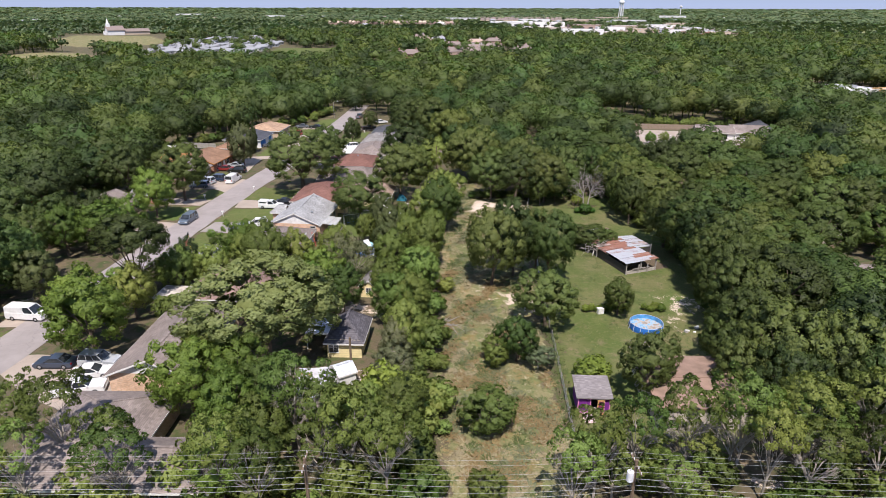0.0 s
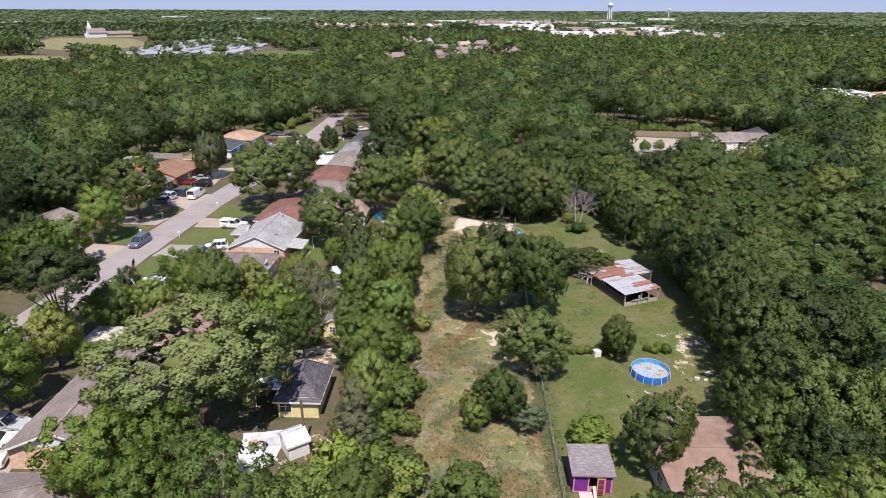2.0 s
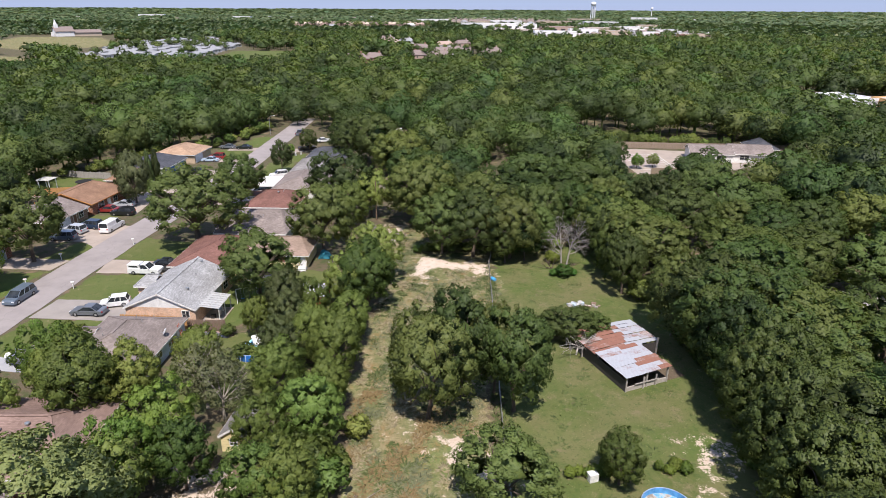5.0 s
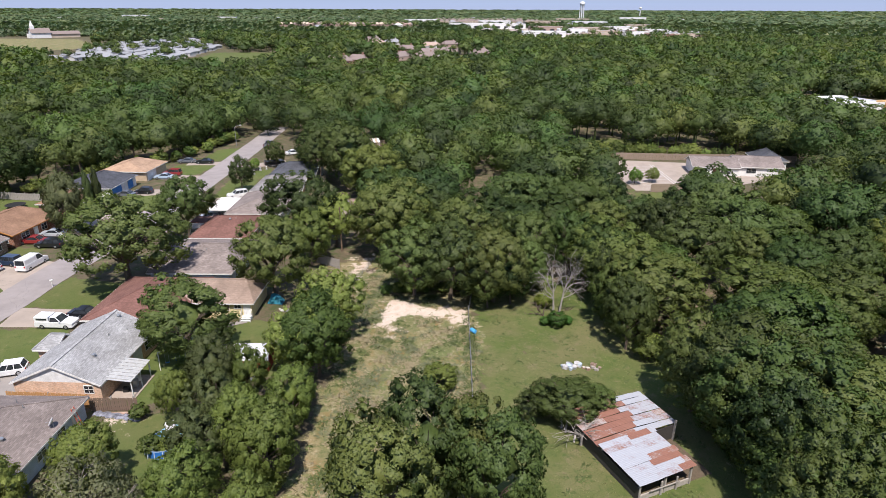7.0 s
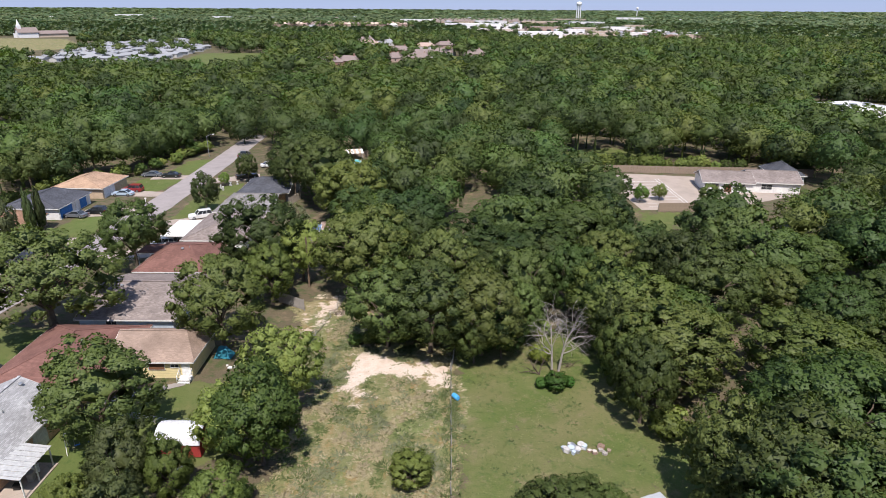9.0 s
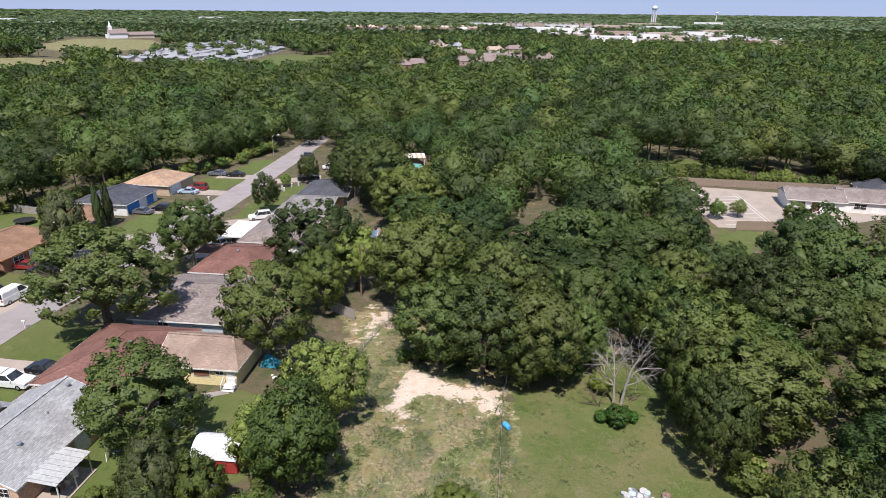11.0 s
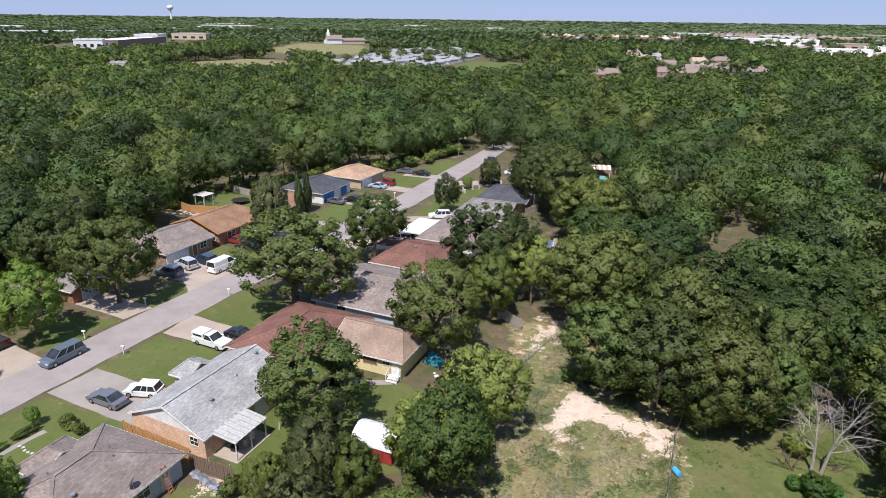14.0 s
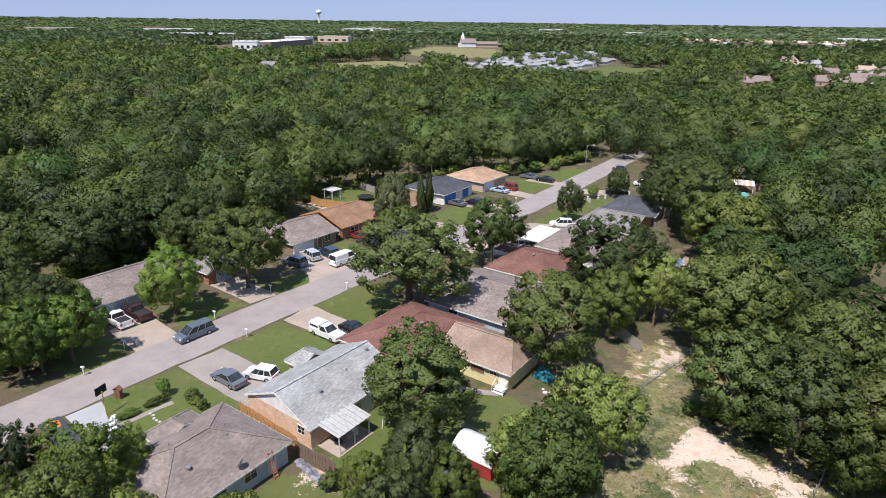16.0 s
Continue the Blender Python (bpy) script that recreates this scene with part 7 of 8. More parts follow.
# ---- barrel, box, debris ----
bar = thing("barrel", "blue plastic barrel lying in the grass", "barrel", pose(14.8, 119.6, .32, 0, 0, -60))
BLUE_PLASTIC = plain("blue_plastic", (0.08, 0.36, 0.68), .4)
part("drum", Geo().tube([(-.45, 0, 0), (-.42, 0, 0), (0, 0, 0), (.42, 0, 0), (.45, 0, 0)], [.24, .29, .31, .29, .24], 16), BLUE_PLASTIC, bar)
part("lid", Geo().tube([(.45, 0, 0), (.48, 0, 0)], [.25, .25], 16), BLUE_PLASTIC, bar)
bx = thing("white_box", "white appliance box standing by the vines", "box", pose(17.0, 73.9, 0, 0, 0, 12))
part("case", Geo().box(-.45, .45, -.35, .35, 0, .8), WHITE, bx, bevel=.03)
part("lid", Geo().box(-.47, .47, -.37, .37, .8, .86), TRIM, bx, bevel=.02)


def rubble(x, y, n, spread, size, mats, label, name="rubble", cat="rubble"):
    r = random.Random(int(x * 7 + y))
    for i in range(n):
        a, q = r.uniform(0, 6.28), spread * math.sqrt(r.random())
        s = size * r.uniform(.5, 1.3)
        outline = [(s * r.uniform(.6, 1.1) * math.cos(w), s * r.uniform(.6, 1.1) * math.sin(w)) for w in (0, 1.1, 2.2, 3.2, 4.2, 5.3)]
        solo(name, Geo().prism(outline, 0, s * r.uniform(.5, 1.1)), mats[i % len(mats)], label, cat, pose(x + q * math.cos(a) * 1.5, y + q * math.sin(a), 0, r.uniform(-8, 8), r.uniform(-8, 8), r.uniform(0, 360)), name + " heap", bevel=.02)


CONC = plain("rubble_grey", (0.50, 0.48, 0.46), .9)
rubble(25.7, 110.0, 16, .75, .36, [CONC, S_PALEBLUE, CONC, METAL], "broken pale concrete and scrap lump in the grass")
rubble(28.0, 109.3, 9, .75, .34, [WOOD, GREY_WOOD, B_BROWN], "brown stump and timber scrap in the grass")
rubble(23.2, 62.4, 7, .8, .2, [DARK, CONC], "burnt scrap on a bare ring of earth")
rubble(19.8, 64.7, 16, 1.3, .16, [DARK, CONC, GREY_BOARD], "grey ash and burnt scrap in the mown yard")
rubble(-10.8, 129.3, 8, 1.2, .35, [WHITE, CONC, METAL], "white scrap heaped behind the yellow house")
rubble(-13.9, 111.2, 8, 1.0, .36, [WHITE, METAL, CONC], "scrap and bins in front of the red shed")
rubble(-17.6, 97.6, 10, 1.6, .26, [METAL, WHITE, CONC], "loose clutter beside the yard pool")
rubble(61.0, 101.5, 12, 2.0, .5, [WHITE, CONC, B_RED], "scrap stacked beside the outbuilding")
rubble(-21.8, 55.6, 8, 1.6, .3, [S_PALEBLUE, WHITE, CONC], "blue and white clutter on the patio")
rubble(-24.5, 58.5, 6, 1.2, .35, [FENCE_WOOD, CONC], "orange and grey clutter by the patio")
rubble(28.5, 68.5, 5, 1.0, .3, [WHITE, CONC], "pale scrap in the shade of the woods")
rubble(-25.6, 104.3, 4, 1.2, .18, [METAL, S_PALEBLUE, CONC], "pale scrap beside the grey tarpaulin")
pad([(-29.0, 105.8), (-24.1, 105.4), (-23.0, 104.3), (-23.8, 103.9), (-28.6, 105.2)], plain("bare_pink_earth", (0.44, 0.31, 0.24), .95, 0, .3, 1.5), "bare pinkish strip of earth below the fence", .03, "path")
tarp_strip, strip_geo, r_ = thing("tarpaulin", "crumpled grey-blue plastic sheet along the fence", "tarpaulin", pose(-26.0, 104.75, 0, 0, 0, -16)), Geo(), random.Random(6)
fold = [[(i * .3 - 3.0 + r_.uniform(-.08, .08), j * .3 - .45 + .14 * math.sin(i * 1.7), r_.uniform(.08, .30) if 0 < j < 3 else .05) for j in range(4)] for i in range(20)]
for i in range(19):
    for j in range(3):
        strip_geo.poly(fold[i][j], fold[i + 1][j], fold[i + 1][j + 1], fold[i][j + 1])
part("sheet", strip_geo, plain("grey_sheet", (0.24, 0.245, 0.29), .5, 0, .5, 2.5), tarp_strip)
tarp = thing("tarpaulin", "crumpled teal tarpaulin over stored goods", "tarpaulin", pose(-13.4, 131.6, 0, 0, 0, -10))
tg, r_ = Geo(), random.Random(2)
grid = [[(i * .45 - 1.1, j * .4 - .8, max(.05, 1.5 - .25 * (abs(i - 2.5) + abs(j - 2)) + r_.uniform(-.2, .2)) if 0 < i < 5 and 0 < j < 4 else .03) for j in range(5)] for i in range(6)]
for i in range(5):
    for j in range(4):
        tg.poly(grid[i][j], grid[i + 1][j], grid[i + 1][j + 1], grid[i][j + 1])
part("cloth", tg, plain("teal_cloth", (0.03, 0.20, 0.27), .7), tarp)

# ---- front steps, ladder, dish, trampoline, pergola ----
st = thing("steps", "white wooden back steps of the yellow house", "steps", pose(-16.6, 126.8, 0, 0, 0, -6))
for i in range(3):
    part("tread", Geo().box(-.7, .7, -1.3 + i * .3, -.98 + i * .3, .1 + i * .19, .17 + i * .19), WHITE, st)
for s in (-1, 1):
    part("railing", beam(beam(Geo(), (s * .72, -1.3, 1.0), (s * .72, -.2, 1.5), .05, .06), (s * .72, -1.3, .55), (s * .72, -.2, 1.05), .05, .05).box(s * .72 - .03, s * .72 + .03, -1.32, -1.26, 0, 1.0).box(s * .72 - .03, s * .72 + .03, -.3, -.24, 0, 1.45), WHITE, st)
part("side_wall", Geo().box(-.66, .66, -.7, -.1, .05, .5), WHITE, st)
ld = thing("ladder", "red fibreglass ladder leaning against the house wall", "ladder", pose(-28.75, 102.7, 0, 0, -14, -6))
LADDER = plain("ladder_red", (0.55, 0.10, 0.06), .5)
for s in (-1, 1):
    part("rail", Geo().box(-.03, .03, s * .23 - .03, s * .23 + .03, 0, 2.85), LADDER, ld)
for i in range(9):
    part("rung", Geo().tube([(0, -.22, .3 + i * .31), (0, .22, .3 + i * .31)], [.022, .022], 5), plain("rung_tan", (0.6, 0.4, 0.25), .5) if i == 0 else bpy.data.materials["rung_tan"], ld)
ds = thing("satellite_dish", "grey satellite dish on the roof's eave", "satellite dish", pose(-29.9, 99.9, 2.75, 0, 0, 200))
part("mast", Geo().tube([(0, 0, -.35), (0, 0, .5)], [.03, .03], 6), METAL, ds)
part("dish", Geo().tube([(.0, 0, .5), (.10, 0, .56), (.16, 0, .6)], [.12, .34, .45], 16), plain("dish_grey", (0.6, 0.6, 0.6), .4), ds)
part("arm", beam(Geo(), (.1, 0, .4), (.6, 0, .6), .03, .03), METAL, ds)
tp = thing("trampoline", "round dark trampoline on the back lawn", "trampoline", pose(-77.6, 184.2, 0))
part("mat", Geo().lathe([(0.02, .78), (1.7, .78), (1.7, .76), (.02, .75)], 24), BLACK, tp)
part("rim_pad", Geo().lathe([(1.7, .76), (1.72, .82), (2.0, .82), (2.02, .76), (1.7, .76)], 24), DARK, tp)
for i in range(6):
    a = i * 1.047
    part("leg", Geo().tube([(1.9 * math.cos(a), 1.9 * math.sin(a), 0), (1.9 * math.cos(a), 1.9 * math.sin(a), .77)], [.03, .03], 5), METAL, tp)
pr = thing("pergola", "white open pergola on four posts behind the orange house", "pergola", pose(-84.0, 179.8, 0, 0, 0, -8))
for x in (-1.3, 1.3):
    for y in (-1.3, 1.3):
        part("post", Geo().box(x - .07, x + .07, y - .07, y + .07, 0, 2.5), WHITE, pr)
for i in range(7):
    part("slat", Geo().box(-1.7, 1.7, -1.5 + i * .5, -1.4 + i * .5, 2.6, 2.75), WHITE, pr)
part("beam", Geo().box(-1.4, -1.28, -1.7, 1.7, 2.5, 2.62).box(1.28, 1.4, -1.7, 1.7, 2.5, 2.62), WHITE, pr)

# ---- street furniture ----
def mailbox(x, y, rz):
    m = thing("mailbox", "small white mailbox on a post by the kerb", "mailbox", pose(x, y, 0, 0, 0, rz), "mailboxes")
    part("post", Geo().box(-.05, .05, -.05, .05, 0, 1.05), WHITE, m)
    part("box", Geo().box(-.25, .25, -.1, .1, 1.05, 1.28), WHITE, m, bevel=.05)
    part("flag", Geo().box(-.02, .12, .1, .12, 1.15, 1.3), TAIL, m)


for x, y in ((-51.3, 121.0), (-49.4, 140.2), (-59.2, 122.6), (-59.0, 133.4), (-45.9, 200.5), (-60.8, 104.4), (-62.5, 110.8)):
    mailbox(x, y, 8)
sg = thing("wooden_sign", "brown boarded letter stand on the front lawn", "sign stand", pose(-53.1, 103.6, 0, 0, 0, 12))
part("board", Geo().prism([(-.4, -.22), (.4, -.22), (.4, .22), (-.4, .22)], 0, 1.15), D_BROWN, sg, bevel=.03)
part("cap", Geo().slab([(-.5, -.3, 1.15), (0, -.3, 1.55), (0, .3, 1.55), (-.5, .3, 1.15)], .07).slab([(0, -.3, 1.55), (.5, -.3, 1.15), (.5, .3, 1.15), (0, .3, 1.55)], .07), D_BROWN, sg)
for x, y in ((-62.4, 112.4), (-62.0, 112.2)):
    b = thing("wheelie_bin", "small pale bin on the verge", "bin", pose(x, y, 0), "bins")
    part("body", Geo().prism([(-.25, -.25), (.25, -.25), (.28, .28), (-.28, .28)], 0, .8), CONC, b, bevel=.03)
    part("lid", Geo().box(-.3, .3, -.3, .32, .8, .88), METAL, b, bevel=.02)
# covered trailer on the near drive
tr_ = thing("flat_trailer", "dark flatbed trailer with a red and orange emblem beside a drive", "trailer", pose(-52.0, 96.5, 0, 0, 0, -9))
part("deck", Geo().box(-3.2, 3.2, -1.05, 1.05, .25, .40), plain("trailer_grey", (0.06, 0.065, 0.075), .5), tr_, bevel=.05)
em = Geo().prism([(-2.9, .1), (-2.3, -.8), (-1.0, -.2), (-1.2, .5), (-2.4, .7)], .402, .407)
part("emblem", em, plain("emblem_orange", (0.62, 0.20, 0.05), .5), tr_, "plain orange emblem shape")
part("emblem_centre", Geo().prism([(-2.5, .15), (-2.15, -.4), (-1.35, -.05), (-1.5, .3), (-2.25, .42)], .407, .412), plain("emblem_red", (0.42, 0.05, 0.04), .5), tr_)
for s in (-1, 1):
    for x in (-.5, .5):
        part("wheel", Geo().tube([(x, s * 1.06, .26), (x, s * 1.24, .26)], [.26, .26], 12), BLACK, tr_)
boat = thing("small_boat", "small open boat with pale seats on a trailer", "boat", pose(-46.6, 98.6, .5, 0, 0, -14))
part("hull", Geo().prism([(-2.0, -.8), (1.2, -.8), (2.2, 0), (1.2, .8), (-2.0, .8)], 0, .7), P_GREY, boat, bevel=.1)
for x in (-1.2, -.3, .6):
    part("seat", Geo().box(x - .2, x + .2, -.7, .7, .7, .82), WHITE, boat)
part("rail", beam(beam(Geo(), (-1.8, -.7, 1.2), (1.2, -.7, 1.2), .06, .06), (-1.8, .7, 1.2), (1.2, .7, 1.2), .06, .06).box(-1.83, -1.77, -.73, -.67, .7, 1.2).box(-1.83, -1.77, .67, .73, .7, 1.2).box(1.17, 1.23, -.73, -.67, .7, 1.2).box(1.17, 1.23, .67, .73, .7, 1.2), METAL, boat)
part("trailer_frame", Geo().box(-2.2, 2.6, -.08, .08, -.25, -.1).box(-.6, -.4, -.9, .9, -.3, -.15), METAL, boat)
for s in (-1, 1):
    part("wheel", Geo().tube([(-.5, s * .85, -.17), (-.5, s * 1.0, -.17)], [.32, .32], 12), BLACK, boat)
# garden beds in front of the near house
HEDGE = LEAF["elm"]
for x, y, l, rz in ((-49.0, 101.9, 2.7, 71), (-48.5, 104.9, 3.0, 75), (-45.0, 107.0, 1.6, 20)):
    hv, hf, _ = crown_tris(np.random.default_rng(int(l * 10)), 1500, 0.08, 14, .5, -.3)
    hv = hv * np.array([l / 2, .45, 1.0]) + np.array([0, 0, .4])
    h_ = new("hedge", np_mesh("hedge", hv, hf, HEDGE))
    h_.matrix_world = pose(x, y, 0, 0, 0, rz)
    tagged(h_, "low clipped hedge edging a front-lawn bed", "hedge", "clipped hedges")
pad([(-49.0, 100.2), (-47.5, 106.2), (-46.9, 106.0), (-48.3, 100.0)], GRAVEL, "narrow tan garden path between clipped hedges", 0.03, "path")
tree(-49.2, 106.5, 0.75, 2.3, "light", 760)
tree(-45.6, 107.3, 0.85, 1.5, "bush", 761)
tree(-43.6, 106.9, 0.7, 1.1, "bush", 762)
dome = thing("garden_dome", "small white dome standing by the drive", "garden dome", pose(-50.0, 100.9, 0))
part("shell", Geo().lathe([(.45, 0), (.42, .2), (.3, .38), (.12, .46), (.01, .48)], 14), WHITE, dome, smooth=True)
part("rim", Geo().lathe([(.45, 0), (.49, 0), (.49, .05), (.45, .06)], 14), TRIM, dome)
for i in range(5):
    t = i / 4
    solo("stepping_stone", Geo().prism([(-.17, -.13), (.14, -.15), (.19, .09), (-.07, .16)], 0, .05), CONC, "pale stepping stone on the front lawn", "stone", pose(-47.6 + 2.2 * t, 103.4 - 0.6 * t + .12 * math.sin(i * 2), .01, 0, 0, i * 47), "stepping stones")

for i in range(15):
    if not 7 < i < 11:
        tree(15 + i * 0.8, 74.5 + 0.25 * math.sin(i * 3), 0.62 + 0.15 * math.sin(i * 5), 1.1 + 0.2 * math.sin(i * 2), "vine", i + 700)

sw = thing("swing_set", "pale metal garden swing set under the big oak", "swing set", pose(-23.4, 115.0, 0, 0, 0, 20))
part("top_bar", Geo().tube([(-1.5, 0, 2.1), (1.5, 0, 2.1)], [.05, .05], 6), TRIM, sw)
for x_ in (-1.5, 1.5):
    for y_ in (-.8, .8):
        part("leg", Geo().tube([(x_, y_, 0), (x_, 0, 2.1)], [.04, .04], 6), TRIM, sw)
for x_ in (-.6, .6):
    seat_ = part("swing_seat", Geo().box(x_ - .25, x_ + .25, -.09, .09, .45, .49), S_BLUE, sw)
    for d_ in (-.22, .22):
        part("chain", Geo().tube([(x_ + d_, 0, .49), (x_ + d_, 0, 2.1)], [.015, .015], 4), METAL, seat_)
ft = thing("flatbed_trailer", "small black flatbed trailer hitched behind a white pickup", "trailer", pose(-38.6, 126.9, 0, 0, 0, -8))
part("bed", Geo().box(-1.3, 1.3, -.8, .8, .5, .6), DARK, ft)
part("tongue", Geo().tube([(-2.0, 0, .5), (-1.3, 0, .52)], [.05, .05], 5), METAL, ft)
for x_ in (-1.25, 1.25):
    part("rail", Geo().tube([(x_, -.78, .6), (x_, -.78, .95), (x_, .78, .95), (x_, .78, .6)], [.03] * 4, 5), METAL, ft)
for y_ in (-.9, .9):
    part("wheel", Geo().tube([(0, y_ - .09, .33), (0, y_ + .09, .33)], [.33, .33], 14), BLACK, ft)

gz = thing("garden_shelter", "open garden shelter with a striped white and tan roof", "shelter", pose(-0.8, 238.5, 0, 0, 0, 8))
for x_ in (-2.8, 2.8):
    for y_ in (-1.4, 1.4):
        part("post", Geo().box(x_ - .07, x_ + .07, y_ - .07, y_ + .07, 0, 2.5), TRIM, gz)
for k in range(9):
    part("roof_panel", Geo().slab([(-3.1 + k * .69, -1.7, 2.5), (-2.44 + k * .69, -1.7, 2.5), (-2.44 + k * .69, 1.7, 3.1), (-3.1 + k * .69, 1.7, 3.1)], .06), (WHITE, S_TAN)[k % 2], gz)
tp = thing("above_ground_pool", "small round teal pool beside the garden shelter", "pool", pose(-0.4, 233.6, 0))
part("wall", Geo().tube([(0, 0, 0), (0, 0, 1.0)], [2.2, 2.2], 24), plain("teal_liner", (0.10, 0.42, 0.40), .4), tp)
part("rim", Geo().tube([(2.2 * math.cos(a * .2618), 2.2 * math.sin(a * .2618), 1.0) for a in range(25)], [.06] * 25, 5, False), WHITE, tp)

bh = thing("basketball_hoop", "basketball hoop with a dark backboard on a yellow pole", "basketball hoop", pose(-51.3, 100.9, 0, 0, 0, 100))
part("pole", Geo().tube([(0, 0, 0), (0, 0, 3.0)], [.06, .05], 8), plain("yellow_paint", (0.60, 0.46, 0.05), .5), bh)
part("backboard", Geo().box(-.7, .7, .1, .15, 2.7, 3.6), DARK, bh)
part("ring", Geo().tube([(.23 * math.cos(a * .5236), .42 + .23 * math.sin(a * .5236), 2.85) for a in range(13)], [.015] * 13, 5, False), FENCE_WOOD, bh)

# ---- utility poles and wires along the near road ----
POLE = bark_material("pole_wood", (0.22, 0.16, 0.11))


def utility_pole(x, y, h, arms=True, can=False, rz=0):
    p = thing("utility_pole", "brown wooden utility pole with cross-arm and insulators" if arms else "plain brown wooden utility pole", "utility pole", pose(x, y, 0, 0, 0, rz), "utility poles")
    part("shaft", Geo().tube([(0, 0, 0), (0, 0, h)], [.17, .12], 8), POLE, p)
    if arms:
        part("cross_arm", Geo().box(-.06, .06, -1.2, 1.2, h - .5, h - .38), POLE, p)
        for y_ in (-1.1, -.5, .5, 1.1):
            part("insulator", Geo().tube([(0, y_, h - .38), (0, y_, h - .22)], [.05, .03], 6), WHITE, p)
    if can:
        part("transformer", Geo().tube([(-.35, 0, h - 2.0), (-.35, 0, h - 1.95), (-.35, 0, h - 1.1), (-.35, 0, h - 1.05)], [.2, .27, .27, .2], 12), plain("transformer_grey", (0.72, 0.73, 0.74), .4), p)
        part("bushing", Geo().tube([(-.35, 0, h - 1.05), (-.35, 0, h - .8)], [.05, .03], 6), WHITE, p)


utility_pole(-18.2, 32.0, 10.2, rz=0)
utility_pole(6.8, 30.9, 10.2, can=True)
for x, y, h in ((-17.7, 58.2, 5.6), (-4.7, 151.7, 8.4), (0.3, 184.7, 8.0)):
    utility_pole(x, y, h, False)


def street_lamp(x, y, h, rz):
    p = thing("street_lamp", "slim grey street lamp with a curved arm", "street lamp", pose(x, y, 0, 0, 0, rz))
    part("pole", Geo().tube([(0, 0, 0), (0, 0, h)], [.10, .07], 8), METAL, p)
    part("arm", Geo().tube([(0, 0, h - .1), (.5, 0, h + .25), (1.5, 0, h + .35), (2.0, 0, h + .3)], [.045, .04, .035, .035], 6), METAL, p)
    part("lamp_head", Geo().tube([(1.8, 0, h + .3), (2.0, 0, h + .3), (2.5, 0, h + .26), (2.65, 0, h + .24)], [.06, .14, .14, .05], 8), WHITE, p)


street_lamp(-43.4, 247.4, 6.0, 48)


def garden_urn(x, y, k):
    """Pale cast-stone urn on a square plinth."""
    u = thing("garden_urn", "pale cast-stone urn on a plinth in a front garden", "urn", pose(x, y, 0, 0, 0, k * 31), "garden urns")
    part("plinth", Geo().box(-.22, .22, -.22, .22, 0, .35 + .08 * (k % 3)), CONC, u, bevel=.02)
    z = .35 + .08 * (k % 3)
    part("bowl", Geo().lathe([(.02, z), (.14, z), (.07, z + .14), (.2, z + .3), (.27, z + .5), (.22, z + .5), (.02, z + .35)], 12), WHITE, u)


for k, (x, y) in enumerate(((-33.0, 209.6), (-31.9, 211.4), (-30.0, 213.6), (-28.6, 214.8), (-31.0, 209.8))):
    garden_urn(x, y, k)


def wires():
    lines = thing("power_lines", "thin grey power lines strung along the road", "power line", pose(0, 0, 0))
    silver = plain("wire_silver", (0.42, 0.42, 0.40), .6, .2)
    for off, z in ((-1.1, 10.0), (-.5, 10.0), (.5, 10.0), (1.1, 10.0), (0, 8.4), (.1, 7.7), (-.1, 7.4)):
        for (ax, ay), (bx, by) in (((-60, 34.2), (-18.2, 32.0)), ((-18.2, 32.0), (6.8, 30.9)), ((6.8, 30.9), (48, 28.6))):
            n = 12
            pts = [(ax + (bx - ax) * i / n, ay + (by - ay) * i / n + off, z - .9 * 4 * (i / n) * (1 - i / n)) for i in range(n + 1)]
            part("wire", Geo().tube(pts, [.008 if z > 9 else .013] * (n + 1), 3, False), silver, lines)


wires()
for a, b in (((78.6, 211.4), (76.0, 185.6)), ((79.4, 211.2), (76.8, 185.4))):
    solo("bay_line", beam(Geo(), (a[0], a[1], .052), (b[0], b[1], .052), .12, .01), WHITE, "white painted line across the parking lot", "painted line", kind="structure")
for i in range(9):
    y = 188 + i * 2.7
    solo("bay_line", beam(Geo(), (67 + i * .1, y, .052), (76.2 + i * .28, y - .6, .052), .1, .01), TRIM, "faded white bay line on the parking lot", "painted line", kind="structure")

# ---- far houses, shops, church and water towers ----
def simple_house(name, x, y, w, d, rz, wall, roof, label, group, eave=2.8, ridge=4.6, hip=2.5):
    h = thing(name, label, "house", pose(x, y, 0, 0, 0, rz), group)
    part("wall", Geo().box(-w / 2, w / 2, -d / 2, d / 2, 0, eave), wall, h)
    W, D = w / 2 + .4, d / 2 + .4
    g = Geo()
    g.slab([(W, -D, eave), (W, D, eave), (W - hip, 0, ridge), ], .1) if hip else None
    g.slab([(-W, D, eave), (-W, -D, eave), (-W + hip, 0, ridge)], .1) if hip else None
    g.slab([(-W, -D, eave), (W, -D, eave), (W - hip, 0, ridge), (-W + hip, 0, ridge)], .1)
    g.slab([(W, D, eave), (-W, D, eave), (-W + hip, 0, ridge), (W - hip, 0, ridge)], .1)
    part("roof", g, roof, h)
    if not hip:
        part("gable", Geo().poly((-w / 2, -d / 2, eave), (-w / 2, d / 2, eave), (-w / 2, 0, ridge - .1)), wall, h)
        part("gable", Geo().poly((w / 2, d / 2, eave), (w / 2, -d / 2, eave), (w / 2, 0, ridge - .1)), wall, h)
    for k in range(3):
        a = -w * .32 + k * w * .32
        part("window", Geo().box(a - .6, a + .6, -d / 2 - .05, -d / 2 - .003, .9, 2.1), GLASS, h)
    return h


